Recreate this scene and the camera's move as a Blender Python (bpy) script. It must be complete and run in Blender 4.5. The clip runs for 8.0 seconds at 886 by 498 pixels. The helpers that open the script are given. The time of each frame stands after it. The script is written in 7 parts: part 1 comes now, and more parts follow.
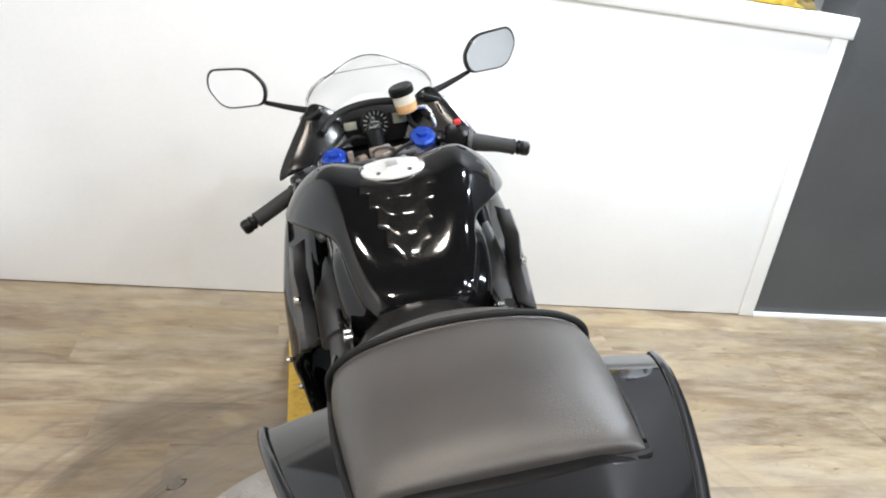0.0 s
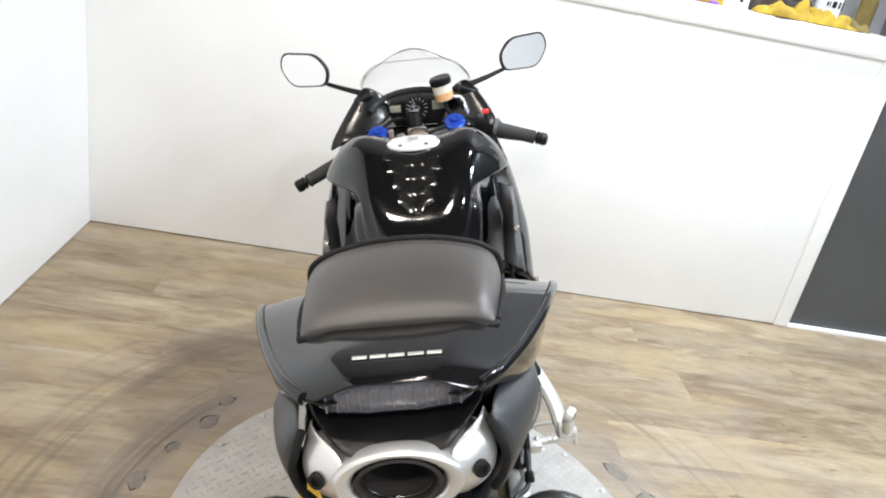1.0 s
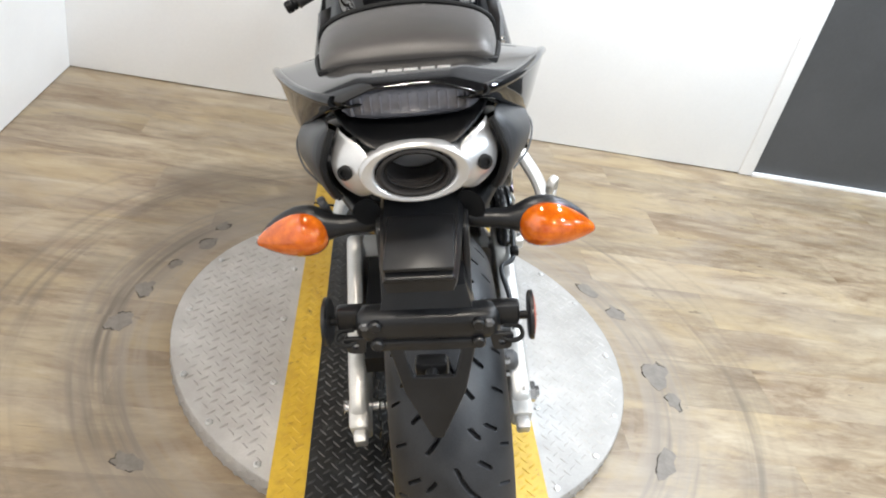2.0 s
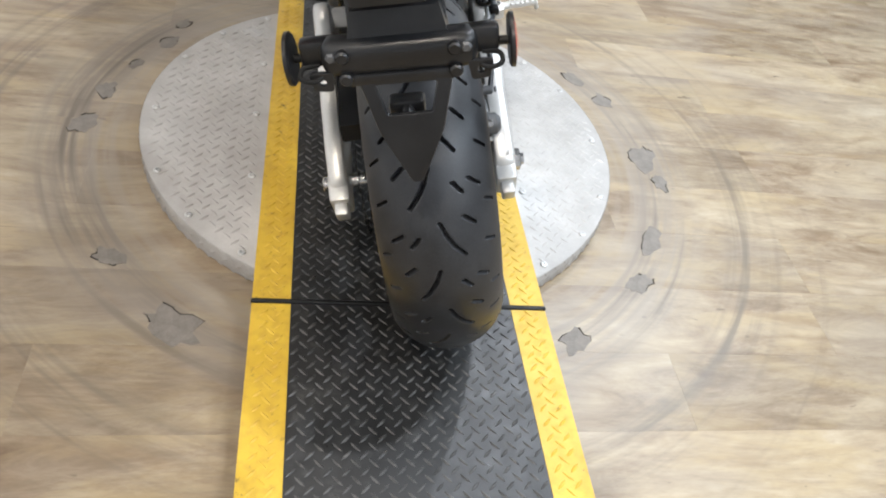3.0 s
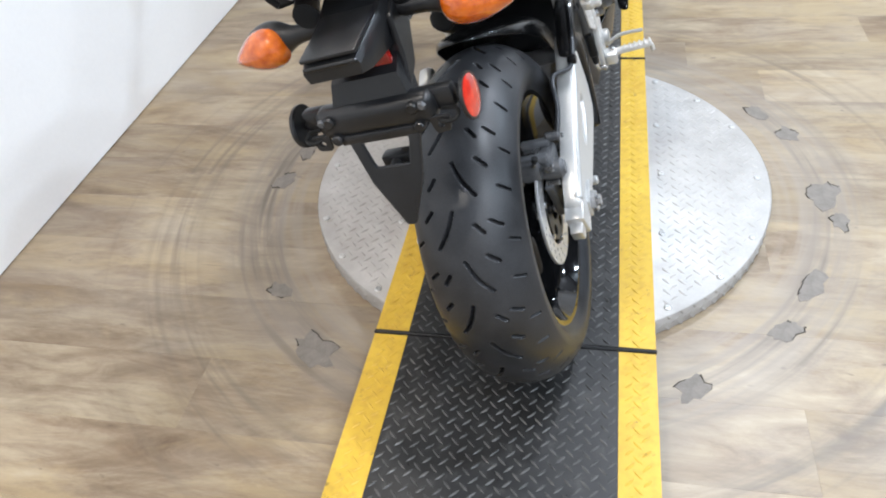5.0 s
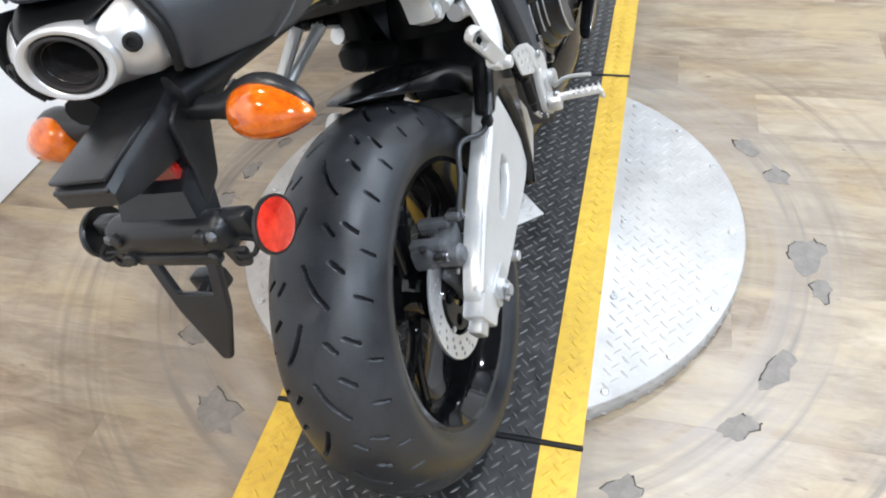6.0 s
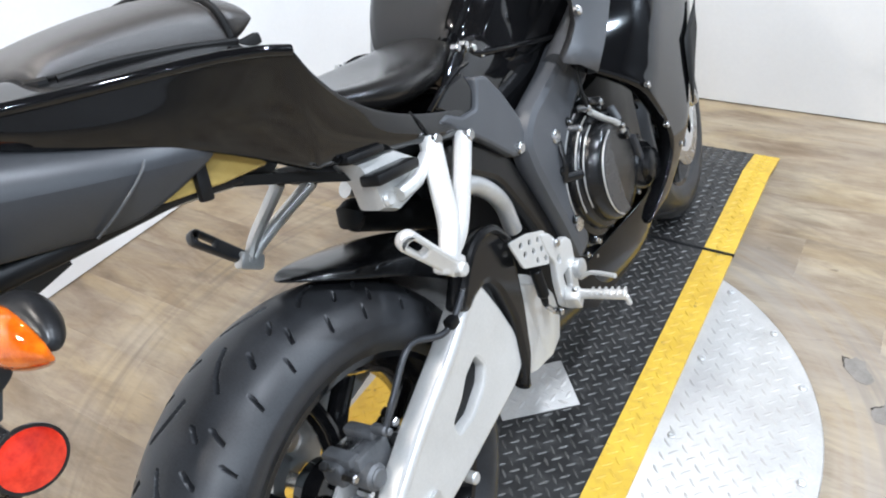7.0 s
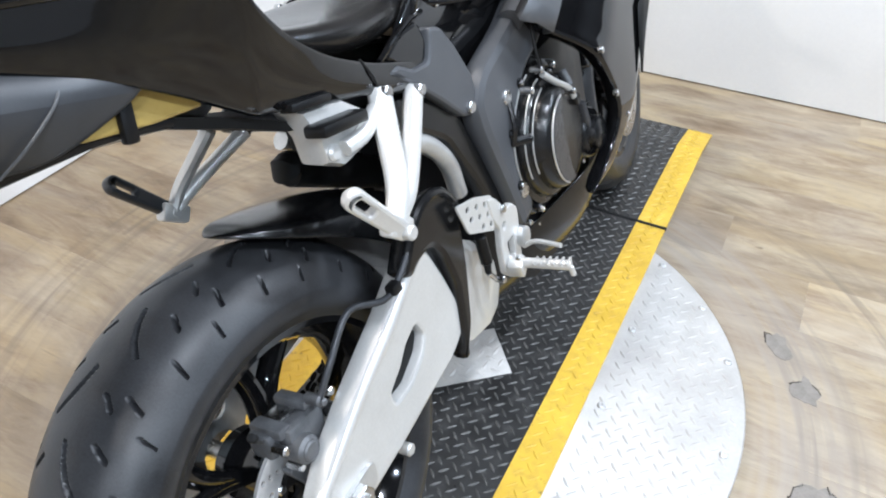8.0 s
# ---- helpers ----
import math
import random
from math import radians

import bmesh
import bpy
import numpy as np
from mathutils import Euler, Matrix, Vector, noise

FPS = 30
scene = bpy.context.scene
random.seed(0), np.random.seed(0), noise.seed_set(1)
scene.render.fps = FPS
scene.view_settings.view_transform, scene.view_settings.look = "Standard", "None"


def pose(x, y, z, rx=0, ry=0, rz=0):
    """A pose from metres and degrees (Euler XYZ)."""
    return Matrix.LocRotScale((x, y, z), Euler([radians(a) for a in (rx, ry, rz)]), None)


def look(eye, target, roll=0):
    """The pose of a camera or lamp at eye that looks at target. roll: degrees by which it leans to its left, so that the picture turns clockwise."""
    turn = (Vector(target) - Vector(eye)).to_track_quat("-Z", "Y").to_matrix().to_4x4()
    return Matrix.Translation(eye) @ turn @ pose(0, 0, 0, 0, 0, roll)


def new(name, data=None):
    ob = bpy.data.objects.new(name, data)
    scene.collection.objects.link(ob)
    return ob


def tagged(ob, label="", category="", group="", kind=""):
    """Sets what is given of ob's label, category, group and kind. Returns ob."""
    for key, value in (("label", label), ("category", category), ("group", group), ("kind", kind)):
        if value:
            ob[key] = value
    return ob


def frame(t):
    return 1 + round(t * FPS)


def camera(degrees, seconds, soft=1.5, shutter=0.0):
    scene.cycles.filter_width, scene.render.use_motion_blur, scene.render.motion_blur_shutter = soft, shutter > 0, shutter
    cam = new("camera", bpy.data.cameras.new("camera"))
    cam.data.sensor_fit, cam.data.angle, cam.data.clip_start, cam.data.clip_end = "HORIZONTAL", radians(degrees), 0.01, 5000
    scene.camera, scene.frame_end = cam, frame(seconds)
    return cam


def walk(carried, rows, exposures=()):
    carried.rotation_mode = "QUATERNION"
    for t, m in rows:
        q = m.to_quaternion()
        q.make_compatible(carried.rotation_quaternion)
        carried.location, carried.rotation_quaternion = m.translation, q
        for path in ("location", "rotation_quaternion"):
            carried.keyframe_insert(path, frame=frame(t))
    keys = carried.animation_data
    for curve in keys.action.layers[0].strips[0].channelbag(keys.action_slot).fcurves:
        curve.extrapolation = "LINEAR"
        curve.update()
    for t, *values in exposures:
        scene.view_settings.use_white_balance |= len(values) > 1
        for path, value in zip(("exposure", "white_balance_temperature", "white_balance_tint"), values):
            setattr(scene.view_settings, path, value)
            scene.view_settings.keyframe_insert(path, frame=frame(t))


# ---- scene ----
cam = camera(62.4, 8.0, soft=2.0)
PATH = [
    (0, (-0.334, -0.426, 1.307), (0.103, 1.387, 0.525), 8.9),
    (0.3, (-0.350, -0.510, 1.339), (0.052, 1.310, 0.554), 10.1),
    (0.5, (-0.339, -0.567, 1.362), (-0.024, 1.278, 0.598), 9.4),
    (0.7, (-0.303, -0.611, 1.370), (-0.018, 1.218, 0.554), 8.9),
    (1, (-0.219, -0.702, 1.366), (-0.011, 1.135, 0.544), 11.4),
    (1.2, (-0.197, -0.750, 1.356), (-0.078, 1.068, 0.477), 11.2),
    (1.5, (-0.212, -0.806, 1.326), (-0.024, 0.984, 0.404), 12.1),
    (1.7, (-0.228, -0.837, 1.307), (0.027, 0.915, 0.330), 11.3),
    (2, (-0.244, -0.880, 1.258), (0.082, 0.803, 0.185), 13.4),
    (2.2, (-0.246, -0.900, 1.227), (0.102, 0.695, 0.033), 13.9),
    (3.3, (-0.208, -0.913, 1.128), (0.206, 0.429, -0.327), 13.4),
    (3.5, (-0.209, -0.925, 1.123), (0.196, 0.393, -0.355), 11.9),
    (3.8, (-0.206, -0.946, 1.139), (0.170, 0.374, -0.346), 7.9),
    (4, (-0.199, -0.960, 1.151), (0.068, 0.385, -0.336), 4.0),
    (4.2, (-0.168, -0.977, 1.164), (-0.040, 0.415, -0.298), -0.6),
    (5.3, (0.230, -0.952, 1.224), (-0.272, 0.462, -0.133), -5.7),
    (5.5, (0.251, -0.864, 1.216), (-0.177, 0.476, -0.236), -1.7),
    (5.8, (0.292, -0.728, 1.229), (-0.139, 0.642, -0.195), -5.6),
    (6, (0.315, -0.659, 1.220), (-0.158, 0.689, -0.212), -7.7),
    (6.2, (0.380, -0.588, 1.212), (-0.215, 0.784, -0.151), -9.0),
    (6.5, (0.447, -0.472, 1.218), (-0.382, 0.848, -0.070), -6.7),
    (6.6, (0.478, -0.432, 1.217), (-0.397, 0.854, -0.074), -6.7),
    (7, (0.511, -0.344, 1.212), (-0.430, 0.977, 0.003), -7.6),
    (7.2, (0.535, -0.320, 1.222), (-0.417, 1.020, 0.042), -8.0),
    (7.5, (0.538, -0.292, 1.211), (-0.356, 1.101, 0.050), -7.5),
    (7.8, (0.508, -0.283, 1.193), (-0.334, 1.072, -0.051), -5.1),
    (8, (0.462, -0.322, 1.183), (-0.262, 1.044, -0.122), -0.4),
]
walk(cam, [(t, look(eye, target, roll)) for t, eye, target, roll in PATH], [(0.0, 0.16, 6320, 11), (2.2, 0.18, 6280, 11), (3.5, 0.07, 6180, 12), (5.5, 0.16, 5980, 12), (8.0, 0.26, 5960, 12)])

# ---- light ----
scene.view_settings.exposure = 0.0
world = bpy.data.worlds.new("world")
scene.world = world
world.use_nodes = True
world.node_tree.nodes["Background"].inputs[0].default_value = (0.9, 0.95, 1.0, 1)
world.node_tree.nodes["Background"].inputs[1].default_value = 0.3

WARM, MILD, COOL = (1.0, 0.89, 0.74), (0.92, 0.965, 1.0), (0.80, 0.92, 1.0)
LAMPS = [(-0.8, -1.5, 36, WARM), (1.3, -1.5, 38, MILD), (2.4, -1.0, 38, COOL), (-0.7, 0.2, 20, WARM), (1.05, 1.78, 44, MILD), (0.85, 0.25, 32, MILD), (2.3, 1.78, 54, COOL), (0.75, -2.8, 31, MILD), (2.4, -2.8, 36, COOL), (3.9, 0.2, 42, COOL)]


# ---- materials ----
def nodes_of(name):
    m = bpy.data.materials.new(name)
    m.use_nodes = True
    t = m.node_tree
    return m, t, t.nodes["Principled BSDF"]


def link(t, a, b):
    t.links.new(a, b)


def noise_node(t, scale, detail=3.0, coord="Object", stretch=(1, 1, 1), rough=0.55):
    c = t.nodes.new("ShaderNodeTexCoord")
    m = t.nodes.new("ShaderNodeMapping")
    m.inputs["Scale"].default_value = stretch
    n = t.nodes.new("ShaderNodeTexNoise")
    n.inputs["Scale"].default_value = scale
    n.inputs["Detail"].default_value = detail
    n.inputs["Roughness"].default_value = rough
    link(t, c.outputs[coord], m.inputs[0])
    link(t, m.outputs[0], n.inputs["Vector"])
    return n.outputs["Fac"]


def ramp(t, fac, stops):
    r = t.nodes.new("ShaderNodeValToRGB")
    e = r.color_ramp.elements
    e[0].position, e[0].color = stops[0][0], (*stops[0][1], 1)
    e[1].position, e[1].color = stops[-1][0], (*stops[-1][1], 1)
    for p, c in stops[1:-1]:
        k = e.new(p)
        k.color = (*c, 1)
    link(t, fac, r.inputs[0])
    return r.outputs[0]


def remap(t, fac, a, b, lo=0.0, hi=1.0):
    r = t.nodes.new("ShaderNodeMapRange")
    r.inputs["From Min"].default_value, r.inputs["From Max"].default_value = lo, hi
    r.inputs["To Min"].default_value, r.inputs["To Max"].default_value = a, b
    link(t, fac, r.inputs[0])
    return r.outputs[0]


def mix(t, fac, a, b, kind="MIX"):
    m = t.nodes.new("ShaderNodeMix")
    m.data_type, m.blend_type = "RGBA", kind
    for i, v in ((0, fac), (6, a), (7, b)):
        if isinstance(v, (int, float)):
            m.inputs[i].default_value = v
        elif isinstance(v, tuple):
            m.inputs[i].default_value = (*v, 1)
        else:
            link(t, v, m.inputs[i])
    return m.outputs[2]


def math_node(t, op, a, b=0.0):
    m = t.nodes.new("ShaderNodeMath")
    m.operation = op
    for i, v in ((0, a), (1, b)):
        if isinstance(v, (int, float)):
            m.inputs[i].default_value = v
        else:
            link(t, v, m.inputs[i])
    return m.outputs[0]


def bump(t, b, height, strength=0.3, distance=0.002):
    n = t.nodes.new("ShaderNodeBump")
    n.inputs["Strength"].default_value, n.inputs["Distance"].default_value = strength, distance
    link(t, height, n.inputs["Height"])
    link(t, n.outputs[0], b.inputs["Normal"])


def surface(name, dark, light, rough=(0.4, 0.6), metal=0.0, scale=8.0, fine=120.0, relief=0.15, coat=0.0, grain=(1, 1, 1), spec=0.5):
    """Colour between dark and light in broad clouds with a fine grain over it, roughness and relief to match."""
    m, t, b = nodes_of(name)
    broad = noise_node(t, scale, 4)
    small = noise_node(t, fine, 2, stretch=grain)
    both = math_node(t, "ADD", math_node(t, "MULTIPLY", broad, 0.7), math_node(t, "MULTIPLY", small, 0.3))
    link(t, ramp(t, both, [(0.3, dark), (0.7, light)]), b.inputs["Base Color"])
    link(t, remap(t, both, rough[0], rough[1], 0.3, 0.7), b.inputs["Roughness"])
    b.inputs["Metallic"].default_value = metal
    b.inputs["Specular IOR Level"].default_value = spec
    if coat:
        b.inputs["Coat Weight"].default_value, b.inputs["Coat Roughness"].default_value = coat, 0.03
    if relief:
        bump(t, b, small, relief, 0.001)
    return m


def clear(name, colour, rough=0.02, ior=1.49):
    m, t, b = nodes_of(name)
    b.inputs["Base Color"].default_value = (*colour, 1)
    b.inputs["Roughness"].default_value = rough
    b.inputs["IOR"].default_value = ior
    b.inputs["Transmission Weight"].default_value = 1.0
    return m


fender_black = surface("fender_plastic", (0.0055, 0.0057, 0.0063), (0.0135, 0.0138, 0.0150), (0.27, 0.40), scale=18, fine=420, relief=0.15, spec=0.42)
gloss_black = surface("gloss_black", (0.003, 0.003, 0.0033), (0.006, 0.006, 0.0065), (0.04, 0.08), scale=5, fine=300, relief=0.01, coat=0.06, spec=0.42)
satin_black = surface("satin_black", (0.0027, 0.0027, 0.0029), (0.0060, 0.0060, 0.0065), (0.32, 0.46), scale=14, fine=500, relief=0.12, spec=0.27)
matte_black = surface("matte_black", (0.0030, 0.0030, 0.0030), (0.0066, 0.0066, 0.0066), (0.55, 0.75), scale=20, fine=600, relief=0.2, spec=0.28)
graphite = surface("graphite", (0.072, 0.075, 0.081), (0.098, 0.101, 0.108), (0.38, 0.48), metal=0.35, scale=10, fine=700, relief=0.06)
dark_red = surface("dark_red_lens", (0.16, 0.006, 0.004), (0.34, 0.014, 0.008), (0.08, 0.14), scale=60, fine=220, relief=0.3, coat=0.4)
engine_grey = surface("engine_grey", (0.0042, 0.0043, 0.0047), (0.0084, 0.0085, 0.0091), (0.2, 0.3), metal=0.2, scale=12, fine=400, relief=0.08)
sheen_black = surface("sheen_black", (0.0036, 0.0036, 0.0038), (0.0072, 0.0072, 0.0077), (0.16, 0.26), scale=16, fine=400, relief=0.05, spec=0.4)
cover_dark = surface("engine_cover_grey", (0.034, 0.0345, 0.037), (0.052, 0.0525, 0.056), (0.24, 0.34), metal=0.3, scale=12, fine=400, relief=0.06)
pad_black = surface("pad_resin", (0.004, 0.004, 0.004), (0.012, 0.0115, 0.011), (0.07, 0.13), scale=40, fine=110, relief=0.06, spec=0.42)
caliper_grey = surface("caliper_grey", (0.07, 0.072, 0.076), (0.13, 0.133, 0.138), (0.4, 0.55), metal=0.4, scale=45, fine=300, relief=0.25)
seat_vinyl = surface("seat_vinyl", (0.034, 0.031, 0.029), (0.066, 0.060, 0.0555), (0.28, 0.42), scale=7, fine=900, relief=0.35)
saddle_vinyl = surface("saddle_vinyl", (0.0065, 0.0061, 0.0058), (0.0150, 0.0140, 0.0132), (0.12, 0.20), scale=7, fine=900, relief=0.2, spec=0.5)
silver_paint = surface("silver_paint", (0.52, 0.512, 0.492), (0.645, 0.638, 0.615), (0.3, 0.42), metal=0.45, scale=9, fine=260, relief=0.05)
filler_alloy = surface("filler_alloy", (0.70, 0.69, 0.68), (0.82, 0.81, 0.80), (0.30, 0.42), metal=0.4, scale=30, fine=260, relief=0.08)
cast_alloy = surface("cast_alloy", (0.48, 0.48, 0.47), (0.66, 0.66, 0.65), (0.32, 0.5), metal=0.75, scale=25, fine=350, relief=0.15)
steel = surface("steel", (0.42, 0.42, 0.42), (0.6, 0.6, 0.6), (0.18, 0.32), metal=1.0, scale=20, fine=300, relief=0.05)
brushed = surface("brushed_steel", (0.52, 0.52, 0.52), (0.66, 0.655, 0.65), (0.26, 0.38), metal=0.7, scale=6, fine=60, relief=0.08, grain=(12, 1, 12))
soot = surface("soot", (0.006, 0.005, 0.005), (0.02, 0.016, 0.014), (0.6, 0.9), scale=30)
rubber = surface("rubber", (0.006, 0.0062, 0.0068), (0.036, 0.037, 0.040), (0.28, 0.50), scale=9, fine=400, relief=0.15, spec=0.36)
grip_rubber = surface("grip_rubber", (0.016, 0.016, 0.016), (0.03, 0.03, 0.03), (0.6, 0.8), scale=30, fine=900, relief=0.4)
blue_anodised = surface("blue_anodised", (0.022, 0.062, 0.42), (0.05, 0.13, 0.62), (0.2, 0.30), metal=0.5, scale=30)
lens_cell = surface("lens_cell", (0.07, 0.07, 0.082), (0.12, 0.12, 0.138), (0.15, 0.3), scale=40)
cover_grey = surface("cover_grey", (0.030, 0.0315, 0.035), (0.044, 0.046, 0.050), (0.36, 0.46), metal=0.2, scale=10, fine=700, relief=0.06)
amber = surface("amber_lens", (0.46, 0.062, 0.001), (0.90, 0.21, 0.006), (0.05, 0.09), scale=70, fine=160, relief=0.3, coat=0.7)
amber.node_tree.nodes["Principled BSDF"].inputs["Transmission Weight"].default_value = 0.3
red_lens = surface("red_lens", (0.36, 0.010, 0.006), (0.72, 0.040, 0.014), (0.06, 0.12), scale=75, fine=220, relief=0.3, coat=0.5)
smoke_lens = surface("smoke_lens", (0.06, 0.06, 0.07), (0.13, 0.13, 0.148), (0.08, 0.14), scale=20, fine=90, relief=0.1, coat=0.6)
plate_clear = clear("screen_plastic", (0.97, 0.98, 0.98), 0.02, 1.14)
oil_pot = surface("fluid_pot", (0.66, 0.60, 0.46), (0.8, 0.76, 0.66), (0.25, 0.35), scale=18, relief=0.03)
fluid = surface("brake_fluid", (0.60, 0.33, 0.14), (0.70, 0.42, 0.20), (0.2, 0.3), scale=18, relief=0.0)
lcd = surface("display_glass", (0.22, 0.22, 0.17), (0.30, 0.30, 0.24), (0.12, 0.2), scale=30, relief=0.0)
brown_plastic = surface("brown_plastic", (0.16, 0.125, 0.1), (0.26, 0.21, 0.17), (0.45, 0.6), scale=30)
red_plastic = surface("red_plastic", (0.55, 0.03, 0.03), (0.7, 0.06, 0.05), (0.3, 0.4), scale=30)
ochre_plastic = surface("ochre_plastic", (0.32, 0.22, 0.05), (0.42, 0.30, 0.09), (0.35, 0.45), scale=14)
mirror_glass, _t, _b = nodes_of("mirror_glass")
_b.inputs["Base Color"].default_value, _b.inputs["Metallic"].default_value, _b.inputs["Roughness"].default_value = (0.9, 0.9, 0.9, 1), 1, 0.015

wall_white = surface("wall_white", (0.80, 0.80, 0.80), (0.86, 0.86, 0.855), (0.5, 0.62), scale=2.2, fine=90, relief=0.12)
trim_white = surface("trim_white", (0.80, 0.80, 0.795), (0.86, 0.86, 0.86), (0.3, 0.42), scale=3, fine=60, relief=0.05)
wall_grey = surface("wall_grey", (0.055, 0.056, 0.058), (0.075, 0.076, 0.079), (0.42, 0.55), scale=3, fine=80, relief=0.1)
wall_mid = surface("wall_mid_grey", (0.17, 0.17, 0.175), (0.22, 0.22, 0.225), (0.5, 0.62), scale=2.2, fine=90, relief=0.12)
wall_dim = surface("wall_light_grey", (0.52, 0.52, 0.525), (0.60, 0.60, 0.605), (0.5, 0.62), scale=2.2, fine=90, relief=0.12)
ceiling_dark = surface("ceiling_dark", (0.035, 0.035, 0.036), (0.05, 0.05, 0.052), (0.8, 0.9), scale=4, fine=50, relief=0.2)
yellow_cloth = surface("yellow_cloth", (0.20, 0.125, 0.006), (0.42, 0.28, 0.022), (0.8, 0.95), scale=26, fine=500, relief=0.5)
olive_cloth = surface("olive_cloth", (0.075, 0.052, 0.010), (0.16, 0.115, 0.030), (0.8, 0.95), scale=26, fine=500, relief=0.5)
brown_cloth = surface("brown_cloth", (0.016, 0.011, 0.010), (0.045, 0.030, 0.026), (0.8, 0.95), scale=26, fine=500, relief=0.5)
purple_plastic = surface("purple_plastic", (0.16, 0.06, 0.38), (0.22, 0.1, 0.48), (0.3, 0.4), scale=12)
white_plastic = surface("white_plastic", (0.62, 0.64, 0.68), (0.74, 0.76, 0.8), (0.3, 0.45), scale=12)


def diamond_metal():
    m, t, b = nodes_of("diamond_plate_metal")
    broad, mid, fine = noise_node(t, 2.3, 5), noise_node(t, 16, 4), noise_node(t, 260, 2)
    both = math_node(t, "ADD", math_node(t, "MULTIPLY", broad, 0.6), math_node(t, "MULTIPLY", mid, 0.4))
    c = ramp(t, both, [(0.32, (0.300, 0.280, 0.260)), (0.52, (0.415, 0.397, 0.375)), (0.7, (0.525, 0.508, 0.488))])
    link(t, mix(t, remap(t, fine, 0.0, 0.25, 0.4, 0.75), c, (0.28, 0.26, 0.24)), b.inputs["Base Color"])
    link(t, remap(t, both, 0.56, 0.42, 0.3, 0.7), b.inputs["Roughness"])
    b.inputs["Metallic"].default_value = 0.15
    bump(t, b, fine, 0.12, 0.001)
    return m


def mat_black():
    m, t, b = nodes_of("black_track_paint")
    broad, mid, fine = noise_node(t, 3.5, 5), noise_node(t, 28, 5, rough=0.7), noise_node(t, 420, 2)
    c = ramp(t, broad, [(0.3, (0.008, 0.0078, 0.0076)), (0.7, (0.026, 0.0252, 0.0244))])
    c = mix(t, remap(t, mid, 0.0, 0.45, 0.56, 0.78), c, (0.115, 0.107, 0.098))
    link(t, c, b.inputs["Base Color"])
    link(t, remap(t, mid, 0.27, 0.55, 0.3, 0.7), b.inputs["Roughness"])
    bump(t, b, fine, 0.2, 0.001)
    return m


def yellow_paint():
    m, t, b = nodes_of("yellow_track_paint")
    broad, mid, chips = noise_node(t, 6, 5), noise_node(t, 60, 4), noise_node(t, 34, 6, rough=0.75)
    c = ramp(t, broad, [(0.3, (0.50, 0.305, 0.020)), (0.7, (0.66, 0.435, 0.042))])
    c = mix(t, remap(t, mid, 0.0, 0.5, 0.47, 0.72), c, (0.40, 0.245, 0.03))
    c = mix(t, remap(t, chips, 0.0, 0.85, 0.62, 0.68), c, (0.09, 0.065, 0.03))
    link(t, c, b.inputs["Base Color"])
    link(t, remap(t, mid, 0.38, 0.55, 0.3, 0.7), b.inputs["Roughness"])
    bump(t, b, mid, 0.15, 0.001)
    return m


